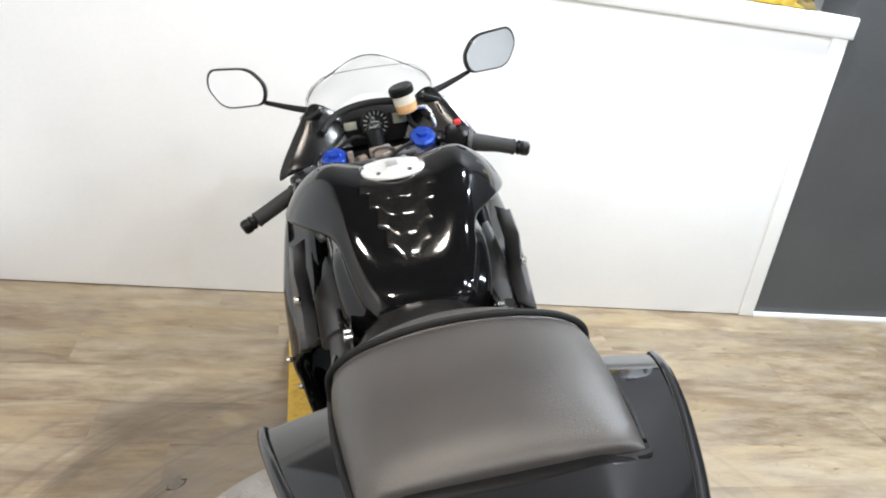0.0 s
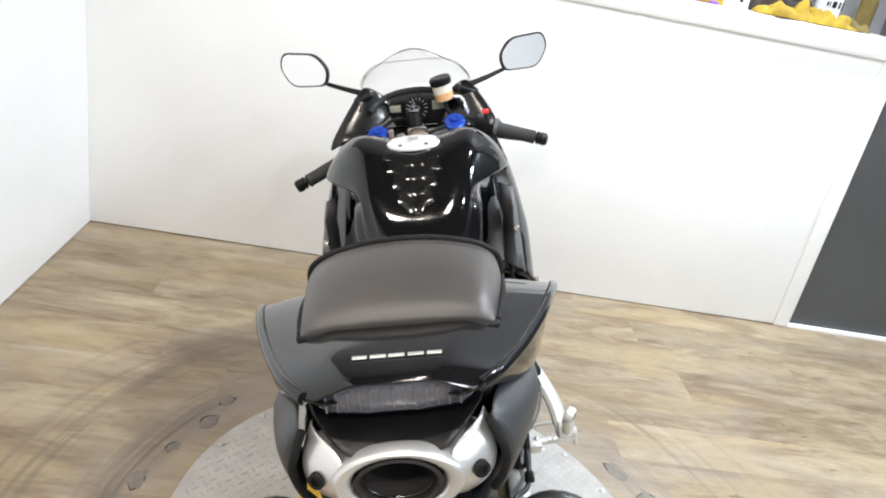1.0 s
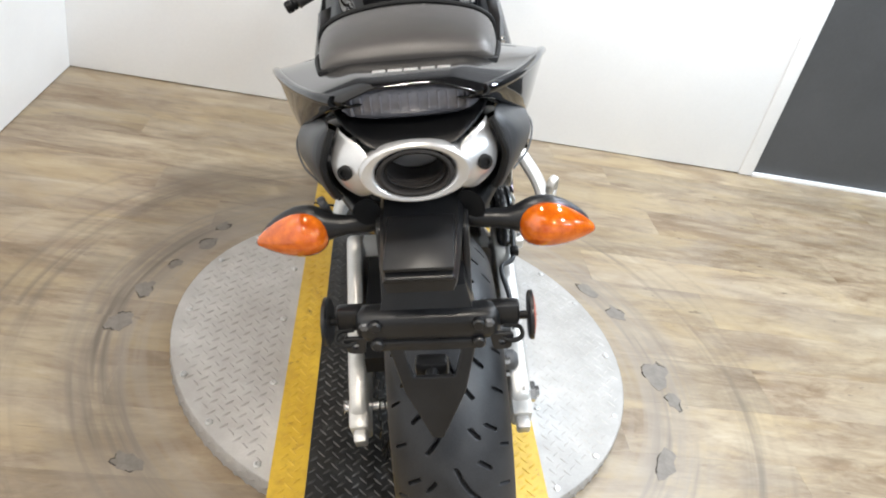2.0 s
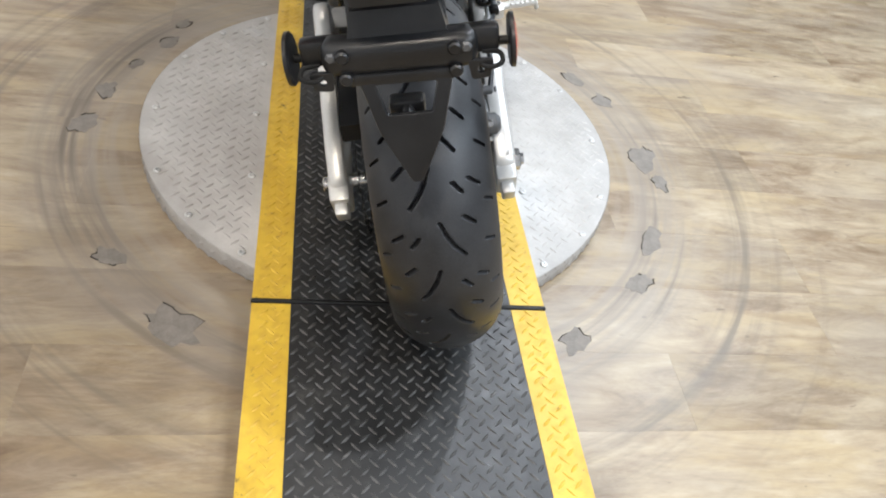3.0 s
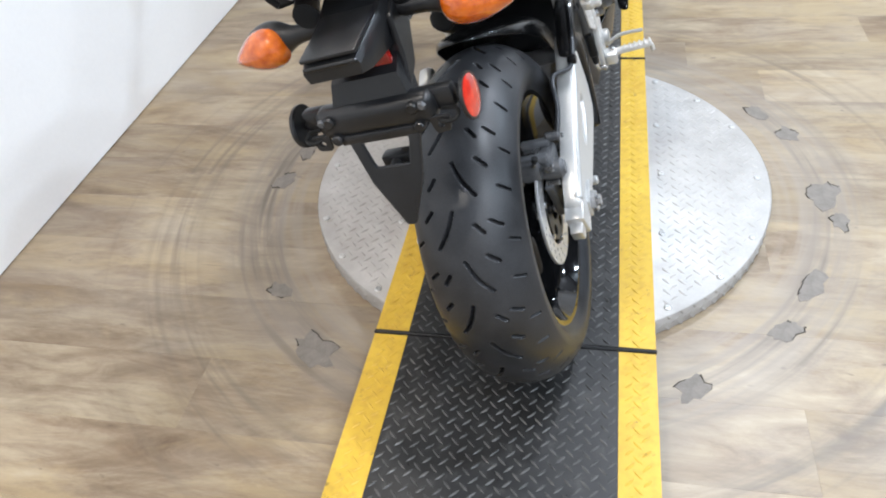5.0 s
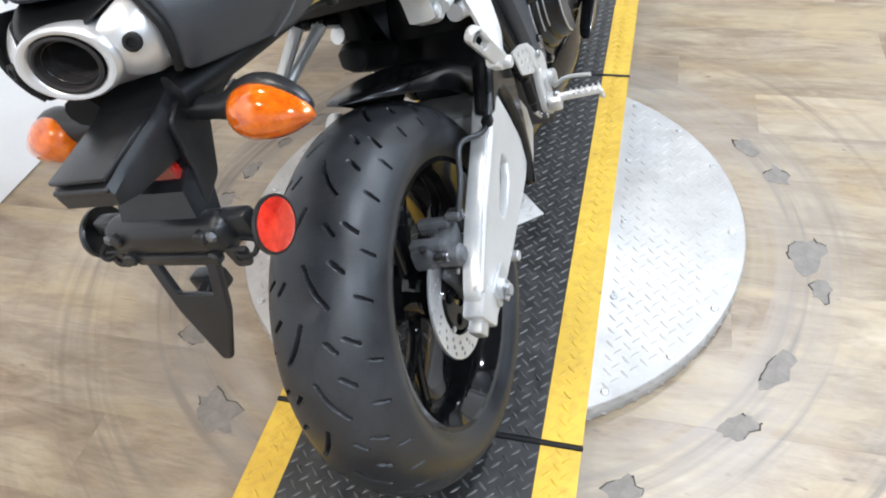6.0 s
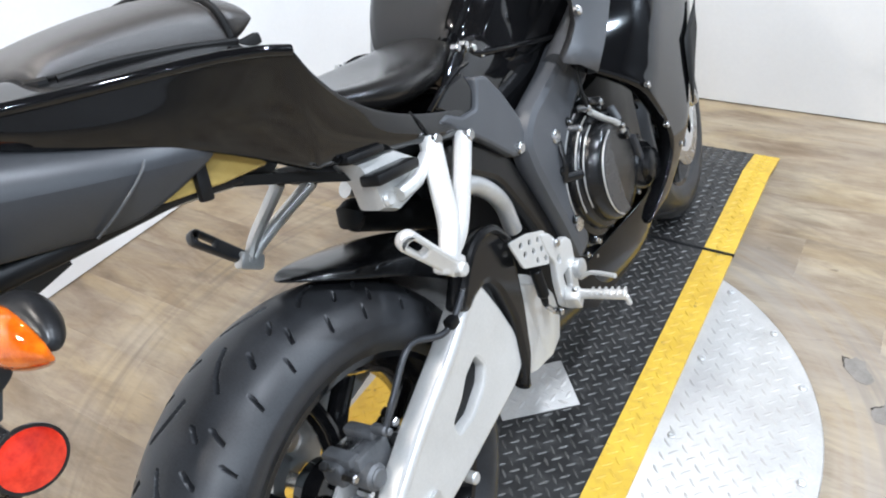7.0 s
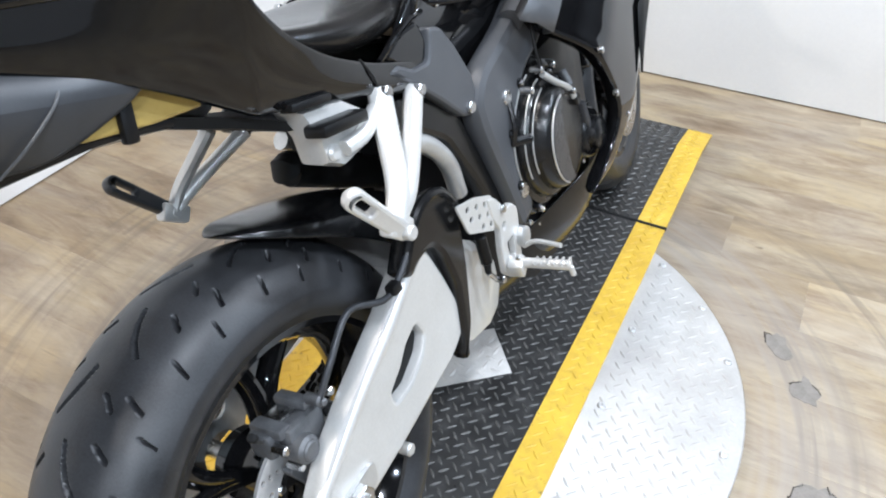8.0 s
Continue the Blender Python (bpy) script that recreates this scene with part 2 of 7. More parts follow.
def plank_wood():
    """Weathered oak vinyl: streaks along the plank, a tone for each plank, ring-shaped scuffs round the turntable."""
    m, t, b = nodes_of("oak_vinyl_plank")
    info = t.nodes.new("ShaderNodeObjectInfo")
    geo = t.nodes.new("ShaderNodeNewGeometry")
    shift = t.nodes.new("ShaderNodeVectorMath")
    shift.operation = "MULTIPLY_ADD"
    comb = t.nodes.new("ShaderNodeCombineXYZ")
    for i in range(3):
        link(t, info.outputs["Random"], comb.inputs[i])
    link(t, comb.outputs[0], shift.inputs[0])
    shift.inputs[1].default_value = (37.0, 91.0, 13.0)
    link(t, geo.outputs["Position"], shift.inputs[2])

    def streak(scale, stretch, detail, rough, warp=0.0, own=True):
        mp = t.nodes.new("ShaderNodeMapping")
        mp.inputs["Scale"].default_value = stretch
        n = t.nodes.new("ShaderNodeTexNoise")
        n.inputs["Scale"].default_value, n.inputs["Detail"].default_value, n.inputs["Roughness"].default_value = scale, detail, rough
        n.inputs["Distortion"].default_value = warp
        link(t, shift.outputs[0] if own else geo.outputs["Position"], mp.inputs[0])
        link(t, mp.outputs[0], n.inputs["Vector"])
        return n.outputs["Fac"]

    broad, grain, fine = streak(2.6, (0.9, 2.9, 1), 9, 0.68, 0.6), streak(5.0, (0.8, 3.4, 1), 9, 0.72, 0.9), streak(30.0, (0.6, 4.0, 1), 5, 0.7, 0.4)
    both = math_node(t, "ADD", math_node(t, "MULTIPLY", broad, 0.55), math_node(t, "MULTIPLY", grain, 0.45))
    c = ramp(t, both, [(0.36, (0.142, 0.094, 0.054)), (0.435, (0.218, 0.159, 0.101)), (0.50, (0.294, 0.232, 0.158)), (0.565, (0.368, 0.300, 0.205)), (0.645, (0.436, 0.367, 0.267))])
    c = mix(t, remap(t, streak(2.2, (0.8, 2.6, 1), 7, 0.65, 0.8), 0.0, 0.55, 0.50, 0.62), c, (0.39, 0.300, 0.165))
    c = mix(t, remap(t, streak(1.5, (0.9, 2.0, 1), 5, 0.65, 0.8, False), 0.0, 0.4, 0.48, 0.64), c, (0.290, 0.250, 0.208))
    c = mix(t, remap(t, streak(3.4, (0.6, 2.4, 1), 4, 0.6, 1.2), 0.0, 0.5, 0.54, 0.70), c, (0.205, 0.135, 0.074))
    c = mix(t, remap(t, fine, 0.0, 0.32, 0.50, 0.74), c, (0.19, 0.14, 0.09))
    knots = streak(8.0, (0.8, 2.2, 1), 3, 0.6, 1.0)
    c = mix(t, remap(t, knots, 0.0, 0.4, 0.68, 0.78), c, (0.11, 0.07, 0.042))
    specks = streak(24.0, (0.7, 1.6, 1), 2, 0.5, 0.0)
    c = mix(t, remap(t, specks, 0.0, 0.6, 0.73, 0.78), c, (0.08, 0.055, 0.035))
    tone = ramp(t, info.outputs["Random"], [(0.0, (0.80, 0.785, 0.765)), (0.5, (0.91, 0.895, 0.875)), (1.0, (1.00, 0.985, 0.96))])
    c = mix(t, 1.0, c, tone, "MULTIPLY")
    # dark scuffed rings that the turning ramps have rubbed into the floor
    sep = t.nodes.new("ShaderNodeSeparateXYZ")
    link(t, geo.outputs["Position"], sep.inputs[0])
    dx, dy = sep.outputs[0], math_node(t, "SUBTRACT", sep.outputs[1], 0.589)
    r = math_node(t, "SQRT", math_node(t, "ADD", math_node(t, "MULTIPLY", dx, dx), math_node(t, "MULTIPLY", dy, dy)))
    comb2 = t.nodes.new("ShaderNodeCombineXYZ")
    link(t, math_node(t, "MULTIPLY", r, 46.0), comb2.inputs[0])
    link(t, math_node(t, "MULTIPLY", math_node(t, "ARCTAN2", dy, dx), 1.7), comb2.inputs[1])
    rn = t.nodes.new("ShaderNodeTexNoise")
    rn.inputs["Scale"].default_value, rn.inputs["Detail"].default_value = 1.0, 3
    link(t, comb2.outputs[0], rn.inputs["Vector"])
    # grey worn band next to the disc, then the darker rubbed arcs
    band = math_node(t, "MULTIPLY", remap(t, math_node(t, "ABSOLUTE", math_node(t, "SUBTRACT", r, 0.71)), 0.75, 0.0, 0.03, 0.15), remap(t, rn.outputs["Fac"], 0.25, 1.0, 0.35, 0.6))
    c = mix(t, band, c, (0.285, 0.248, 0.208))
    rings = None
    for centre, width, amount in ((0.715, 0.060, 0.9), (0.79, 0.03, 0.65), (0.945, 0.065, 0.8), (1.01, 0.035, 0.6), (1.13, 0.02, 0.35)):
        d = math_node(t, "ABSOLUTE", math_node(t, "SUBTRACT", r, centre))
        k = math_node(t, "MULTIPLY", remap(t, d, amount, 0.0, 0.0, width), remap(t, rn.outputs["Fac"], 0.0, 1.0, 0.42, 0.66))
        rings = k if rings is None else math_node(t, "MAXIMUM", rings, k)
    way = t.nodes.new("ShaderNodeCombineXYZ")
    link(t, math_node(t, "DIVIDE", dx, r), way.inputs[0])
    link(t, math_node(t, "DIVIDE", dy, r), way.inputs[1])
    wn = t.nodes.new("ShaderNodeTexNoise")
    wn.inputs["Scale"].default_value, wn.inputs["Detail"].default_value = 2.1, 4
    link(t, way.outputs[0], wn.inputs["Vector"])
    rings = math_node(t, "MULTIPLY", rings, remap(t, wn.outputs["Fac"], 0.5, 1.0, 0.36, 0.56))
    # the deepest rub mark, on the side where the ramp was parked
    deep = math_node(t, "MULTIPLY", remap(t, math_node(t, "ABSOLUTE", math_node(t, "SUBTRACT", r, 0.735)), 0.9, 0.0, 0.012, 0.065), remap(t, math_node(t, "DIVIDE", dx, r), 1.0, 0.0, -0.86, -0.60))
    rings = math_node(t, "MAXIMUM", rings, math_node(t, "MULTIPLY", deep, remap(t, rn.outputs["Fac"], 0.1, 1.0, 0.36, 0.60)))
    c = mix(t, rings, c, (0.118, 0.093, 0.069))
    link(t, c, b.inputs["Base Color"])
    link(t, remap(t, grain, 0.34, 0.44, 0.3, 0.7), b.inputs["Roughness"])
    b.inputs["Specular IOR Level"].default_value = 0.5
    bump(t, b, grain, 0.12, 0.001)
    return m


track_worn = surface("worn_track_tread", (0.016, 0.0155, 0.015), (0.125, 0.12, 0.113), (0.26, 0.46), metal=0.3, scale=34, fine=300, relief=0.15)
plate_metal, track_black, track_yellow, plank = diamond_metal(), mat_black(), yellow_paint(), plank_wood()
chip_grey = surface("bare_adhesive", (0.130, 0.113, 0.096), (0.225, 0.200, 0.172), (0.5, 0.7), scale=40, fine=200, relief=0.3)
chip_dark = surface("lifted_edge", (0.03, 0.025, 0.02), (0.07, 0.055, 0.045), (0.6, 0.8), scale=40)
lamp_glow, _t, _b = nodes_of("lamp_glow")
_b.inputs["Emission Color"].default_value, _b.inputs["Emission Strength"].default_value = (1, 0.98, 0.95, 1), 30.0


# ---- building blocks ----
def shade(me, angle=38):
    for p in me.polygons:
        p.use_smooth = True
    me.set_sharp_from_angle(angle=radians(angle))


def mesh_of(name, bm, angle=38):
    bmesh.ops.recalc_face_normals(bm, faces=bm.faces)
    me = bpy.data.meshes.new(name)
    bm.to_mesh(me)
    bm.free()
    shade(me, angle)
    return me


def part(name, bm, material, parent=None, label="", angle=38, m=None):
    """One mesh object from a bmesh or a mesh, under a thing or a part; m is its pose in the parent's space."""
    me = bm if isinstance(bm, bpy.types.Mesh) else mesh_of(name, bm, angle)
    if not me.materials:
        me.materials.append(material)
    ob = new(name, me)
    if parent:
        ob.parent = parent
    if m is not None:
        ob.matrix_local = m
    if label:
        ob["label"] = label
    return ob


def solid(ob, thickness, offset=-1.0):
    s = ob.modifiers.new("thickness", "SOLIDIFY")
    s.thickness, s.offset = thickness, offset
    return ob


def smooth(ob, levels=2):
    s = ob.modifiers.new("smooth", "SUBSURF")
    s.levels = s.render_levels = levels
    return ob


def box(size, at=(0, 0, 0), bevel=0.004, turn=(0, 0, 0), segments=2, bm=None, taper=None):
    """A bevelled box; taper=(axis, sx, sy) narrows its positive end along that axis."""
    own = bmesh.new()
    bmesh.ops.create_cube(own, size=1)
    for v in own.verts:
        v.co = Vector([a * b for a, b in zip(v.co, size)])
        if taper and v.co[taper[0]] > 0:
            others = [i for i in range(3) if i != taper[0]]
            v.co[others[0]] *= taper[1]
            v.co[others[1]] *= taper[2]
    if bevel:
        bmesh.ops.bevel(own, geom=own.edges[:], offset=bevel, segments=segments, profile=0.5, affect="EDGES")
    bmesh.ops.transform(own, matrix=pose(*at, *turn), verts=own.verts)
    return merge(bm, own)


def merge(bm, own):
    if bm is None:
        return own
    me = bpy.data.meshes.new("joined")
    own.to_mesh(me)
    own.free()
    bm.from_mesh(me)
    bpy.data.meshes.remove(me)
    return bm


def lathe(profile, segments=48, m=None, closed=False, bm=None):
    """Turns (along, radius) pairs about the local x axis."""
    own = bmesh.new()
    rings = []
    for a, r in profile:
        if r < 1e-5:
            rings.append([own.verts.new((a, 0, 0))])
        else:
            rings.append([own.verts.new((a, r * math.cos(2 * math.pi * k / segments), r * math.sin(2 * math.pi * k / segments))) for k in range(segments)])
    pairs = list(zip(rings, rings[1:])) + ([(rings[-1], rings[0])] if closed else [])
    for p, q in pairs:
        for k in range(segments):
            j = (k + 1) % segments
            if len(p) == 1 and len(q) == 1:
                continue
            if len(p) == 1:
                own.faces.new((p[0], q[j], q[k]))
            elif len(q) == 1:
                own.faces.new((p[k], p[j], q[0]))
            else:
                own.faces.new((p[k], p[j], q[j], q[k]))
    if m is not None:
        bmesh.ops.transform(own, matrix=m, verts=own.verts)
    return merge(bm, own)


def rod(a, b, r, segments=16, bevel=0.0, r2=None, bm=None):
    """A round bar from a to b with chamfered ends."""
    a, b = Vector(a), Vector(b)
    n, r2, c = (b - a).length, r if r2 is None else r2, bevel or min(r, 0.002)
    m = Matrix.Translation(a) @ (b - a).to_track_quat("X", "Z").to_matrix().to_4x4()
    return lathe([(0, 0), (0, r - c), (c, r), (n - c, r2), (n, r2 - c), (n, 0)], segments, m, bm=bm)


def curve_points(points, steps=6, closed=False):
    """A smooth line through the points."""
    p = [Vector(q) for q in points]
    n = len(p)
    out = []
    for i in range(n if closed else n - 1):
        if closed:
            a, b, c, d = p[i - 1], p[i], p[(i + 1) % n], p[(i + 2) % n]
        else:
            b, c = p[i], p[i + 1]
            a, d = (p[i - 1] if i else b * 2 - c), (p[i + 2] if i + 2 < n else c * 2 - b)
        for k in range(steps):
            t = k / steps
            out.append(0.5 * (2 * b + (c - a) * t + (2 * a - 5 * b + 4 * c - d) * t * t + (3 * b - a - 3 * c + d) * t**3))
    return out if closed else out + [p[-1]]


def tube(points, r, segments=12, steps=6, closed=False, flat=1.0, bm=None, radii=None):
    """A round bar swept along a smooth line; flat squeezes it along its second axis."""
    line = curve_points(points, steps, closed)
    own = bmesh.new()
    n = len(line)
    side, rings = None, []
    for i, q in enumerate(line):
        ahead = (line[(i + 1) % n] - line[i - 1]) if closed else (line[min(i + 1, n - 1)] - line[max(i - 1, 0)])
        ahead.normalize()
        if side is None:
            side = ahead.orthogonal().normalized()
        side = (side - ahead * side.dot(ahead)).normalized()
        up = ahead.cross(side)
        k = r if radii is None else radii[0] + (radii[1] - radii[0]) * i / (n - 1)
        rings.append([own.verts.new(q + (side * math.cos(a) + up * math.sin(a) * flat) * k) for a in (2 * math.pi * j / segments for j in range(segments))])
    for p, q in list(zip(rings, rings[1:])) + ([(rings[-1], rings[0])] if closed else []):
        for j in range(segments):
            i = (j + 1) % segments
            own.faces.new((p[j], p[i], q[i], q[j]))
    if not closed:
        own.faces.new(rings[0][::-1])
        own.faces.new(rings[-1])
    return merge(bm, own)


SIDE = Matrix(((0, 0, 1, 0), (1, 0, 0, 0), (0, 1, 0, 0), (0, 0, 0, 1)))  # drawing plane: across = y, up = z, thickness = x
BACK = Matrix(((1, 0, 0, 0), (0, 0, -1, 0), (0, 1, 0, 0), (0, 0, 0, 1)))  # across = x, up = z, thickness = -y


def circle(u, v, r, n=24):
    return [(u + r * math.cos(2 * math.pi * k / n), v + r * math.sin(2 * math.pi * k / n)) for k in range(n)]


def rounded(points, r=0.01, steps=4):
    """A polygon with its corners rounded."""
    out, n = [], len(points)
    for i in range(n):
        a, b, c = (Vector(points[(i + k) % n]).to_2d() for k in (-1, 0, 1))
        k = min(r, (a - b).length * 0.45, (c - b).length * 0.45)
        p, q = b + (a - b).normalized() * k, b + (c - b).normalized() * k
        for s in range(steps + 1):
            t = s / steps
            out.append(tuple(p * (1 - t) ** 2 + b * 2 * t * (1 - t) + q * t * t))
    return out


def plate(outline, thickness, m=None, holes=(), bevel=0.002, at=0.0):
    """A flat plate with holes, cut from a drawing and given thickness; a mesh."""
    c = bpy.data.curves.new("drawing", "CURVE")
    c.dimensions, c.fill_mode = "2D", "BOTH"
    c.extrude, c.bevel_depth, c.bevel_resolution, c.offset = thickness / 2 - bevel, bevel, 1, -bevel
    for line in (outline, *holes):
        s = c.splines.new("POLY")
        s.points.add(len(line) - 1)
        for p, (u, v) in zip(s.points, line):
            p.co = (u, v, 0, 1)
        s.use_cyclic_u = True
    ob = bpy.data.objects.new("drawing", c)
    me = bpy.data.meshes.new_from_object(ob)
    bpy.data.objects.remove(ob)
    bpy.data.curves.remove(c)
    me.transform((m or Matrix()) @ Matrix.Translation((0, 0, at)))
    if m is not None and m.determinant() < 0:
        me.flip_normals()
    shade(me, 30)
    return me


def skin(rows, closed=False):
    """A sheet through rows of points."""
    bm = bmesh.new()
    grid = [[bm.verts.new(p) for p in row] for row in rows]
    for p, q in zip(grid, grid[1:]):
        n = len(p)
        for k in range(n if closed else n - 1):
            j = (k + 1) % n
            bm.faces.new((p[k], p[j], q[j], q[k]))
    return bm


def loft(rings, caps=True):
    """A closed body through rings of points."""
    bm = skin(rings, True)
    bm.verts.ensure_lookup_table()
    n = len(rings[0])
    if caps:
        bm.faces.new([bm.verts[k] for k in range(n)][::-1])
        bm.faces.new([bm.verts[len(rings) * n - n + k] for k in range(n)])
    return bm


def mirrored(points):
    """A half outline, given from the middle outwards and round, closed by its mirror image in x."""
    return [Vector(p) for p in points] + [Vector((-p[0], p[1], p[2])) for p in reversed(points) if abs(p[0]) > 1e-6]


def thing(name, m, label, category, group="", kind=""):
    ob = new(name)
    ob.matrix_world = m
    ob.empty_display_size = 0.05
    return tagged(ob, label, category, group, kind)


def lerp(table, x):
    return float(np.interp(x, [a for a, _ in table], [b for _, b in table]))


# ---- the room ----
WALL_Y, LEFT_X, END_X, RIGHT_X, BACK_Y, ROOM_H = 2.086, -1.340, 1.682, 6.4, -4.2, 2.9
floor = tagged(part("floor", box((RIGHT_X - LEFT_X + 0.4, WALL_Y - BACK_Y + 0.6, 0.1), ((RIGHT_X + LEFT_X) / 2, (WALL_Y + BACK_Y) / 2, -0.056), 0), chip_dark), "dark screed under light oak vinyl planks", "floor", kind="structure")
wall_left = tagged(part("wall_left", box((0.12, WALL_Y - BACK_Y + 0.6, ROOM_H - 0.004), (LEFT_X - 0.06, (WALL_Y + BACK_Y) / 2 + 0.1, ROOM_H / 2 + 0.002), 0), wall_white), "plain white painted wall beside the turntable", "wall", kind="structure")
ledge = tagged(part("wall_front", box((END_X - LEFT_X, 0.2, 1.179), ((END_X + LEFT_X) / 2, WALL_Y + 0.1, 0.5935), 0.003), wall_white), "white painted half-height wall with a ledge on top", "wall", kind="structure")
tagged(part("trim_ledge", box((END_X + 0.018 - LEFT_X, 0.222, 0.079), ((END_X + 0.018 + LEFT_X) / 2, WALL_Y + 0.095, 1.2185), 0.006), trim_white), "white painted ledge board capping the half wall", "trim", kind="structure")
tagged(part("trim_corner", box((0.068, 0.008, 1.18), (END_X - 0.031, WALL_Y - 0.004, 0.592), 0.002), trim_white), "white corner board at the end of the half wall", "trim", kind="structure")
tagged(part("wall_back_grey", box((RIGHT_X - LEFT_X + 0.2, 0.1, ROOM_H), ((RIGHT_X + LEFT_X) / 2, WALL_Y + 0.255, ROOM_H / 2), 0), wall_mid), "mid grey painted wall behind the ledge", "wall", kind="structure")
tagged(part("wall_grey", box((RIGHT_X - END_X - 0.003, 0.19, ROOM_H - 0.02), ((RIGHT_X + END_X + 0.003) / 2, WALL_Y + 0.105, ROOM_H / 2), 0), wall_grey), "dark grey painted wall panel next to the white wall", "wall", kind="structure")
tagged(part("baseboard", box((RIGHT_X - END_X - 0.003, 0.02, 0.018), ((RIGHT_X + END_X + 0.003) / 2, WALL_Y - 0.002, 0.009), 0.002), trim_white), "thin white base strip along the grey wall", "trim", kind="structure")
# unseen wall, added to close the room; light grey to brighten the bike's reflections
tagged(part("wall_right", box((0.1, WALL_Y - BACK_Y + 0.6, ROOM_H), (RIGHT_X + 0.05, (WALL_Y + BACK_Y) / 2, ROOM_H / 2), 0), wall_dim), "plain light grey wall on an unseen side of the room", "wall", kind="structure")
tagged(part("wall_rear", box((RIGHT_X - LEFT_X + 0.2, 0.1, ROOM_H), ((RIGHT_X + LEFT_X) / 2, BACK_Y - 0.05, ROOM_H / 2), 0), wall_dim), "plain light grey wall on an unseen side of the room", "wall", kind="structure")
tagged(part("ceiling", box((RIGHT_X - LEFT_X + 0.4, WALL_Y - BACK_Y + 0.8, 0.1), ((RIGHT_X + LEFT_X) / 2, (WALL_Y + BACK_Y) / 2, ROOM_H + 0.05), 0), ceiling_dark), "dark painted ceiling", "ceiling", kind="structure")


def ceiling_lamp(x, y, watts, colour):
    lamp = thing("ceiling_lamp", pose(x, y, ROOM_H), "small white round ceiling spotlight, switched on", "lamp", "ceiling spotlights")
    down = Matrix.Rotation(radians(90), 4, "Y")
    part("housing", lathe([(0, 0), (0, 0.085), (0.03, 0.085), (0.034, 0.08), (0.034, 0.068), (0.02, 0.066), (0.02, 0)], 32, down), trim_white, lamp)
    part("diffuser", lathe([(0.0205, 0), (0.0205, 0.066), (0.028, 0.064), (0.030, 0)], 32, down), lamp_glow, lamp)
    data = bpy.data.lights.new("lamp_light", "AREA")
    data.shape, data.size, data.energy, data.color = "DISK", 0.13, watts, colour
    bulb = new("light", data)
    bulb.parent = lamp
    bulb.matrix_local = pose(0, 0, -0.036)


for lx, ly, watts, colour in LAMPS:
    ceiling_lamp(lx, ly, watts, colour)


# ---- turntable, track and ramps ----
TOP, DISC_R, DISC_Y, HALF, INNER = 0.0475, 0.578, 0.589, 0.288, 0.216


def treads(name, spots, place, material, parent, length=0.027, width=0.0085, height=0.0019):
    """The raised lozenges of tread plate: one joined mesh. spots: (u, v, turned); place maps (u, v, up) into the parent's space."""
    verts, faces = [], []
    for u, v, turned in spots:
        c, s = (0.7071, 0.7071) if turned else (0.7071, -0.7071)
        n = len(verts)
        for a, b, h in ((-0.5, 0, 0), (-0.22, -0.5, 0), (0.22, -0.5, 0), (0.5, 0, 0), (0.22, 0.5, 0), (-0.22, 0.5, 0), (-0.3, 0, 1), (-0.1, -0.18, 1), (0.1, -0.18, 1), (0.3, 0, 1), (0.1, 0.18, 1), (-0.1, 0.18, 1)):
            a, b = a * length, b * width
            verts.append(place(u + a * c - b * s, v + a * s + b * c, h * height))
        for k in range(6):
            j = (k + 1) % 6
            faces.append((n + k, n + j, n + 6 + j, n + 6 + k))
        faces.append(tuple(range(n + 6, n + 12)))
    me = bpy.data.meshes.new(name)
    me.from_pydata(verts, [], faces)
    shade(me, 50)
    return tagged(part(name, me, material, parent), kind="stuff")


def lattice(u0, u1, v0, v1, pitch, inside):
    """Centres of a basket weave: each lozenge points at the flank of the next."""
    out, n, k = [], int(((u1 - u0) + (v1 - v0)) / pitch) + 2, pitch * 0.70711
    for i in range(-n, n):
        for j in range(-n, n):
            u, v = (u0 + u1) / 2 + (i + j) * k, (v0 + v1) / 2 + (i - j) * k
            if u0 <= u <= u1 and v0 <= v <= v1 and inside(u, v):
                out.append((u, v, (i + j) % 2 == 0))
    return out


def bolt_head(r=0.008, h=0.004):
    bm = lathe([(0, r), (h * 0.6, r), (h, r * 0.75), (h, r * 0.35), (h * 0.5, r * 0.3), (h * 0.5, 0)], 12, Matrix.Rotation(radians(-90), 4, "Y"))
    return mesh_of("bolt", bm)


turntable = thing("turntable", pose(0, DISC_Y, 0), "round motorcycle turntable of worn aluminium tread plate", "turntable")
part("disc", lathe([(0.0, 0), (0.0, DISC_R - 0.004), (0.0015, DISC_R - 0.002), (TOP - 0.003, DISC_R), (TOP, DISC_R - 0.003), (TOP, 0.0)], 128, Matrix.Rotation(radians(-90), 4, "Y")), plate_metal, turntable, "worn aluminium tread plate", 50)
treads("tread_pattern", lattice(-0.6, 0.6, -0.6, 0.6, 0.0235, lambda u, v: math.hypot(u, v) < DISC_R - 0.02 and abs(u) > HALF + 0.016), lambda u, v, h: (u, v, TOP + h), plate_metal, turntable, 0.026, 0.0062, 0.0015)
treads("rim_tread", lattice(0, 2 * math.pi * DISC_R, 0.004, 0.042, 0.0235, lambda u, v: True), lambda u, v, h: ((DISC_R - 0.001 + h) * math.cos(u / DISC_R), (DISC_R - 0.001 + h) * math.sin(u / DISC_R), v), plate_metal, turntable, 0.022)
bolt_mesh = bolt_head()
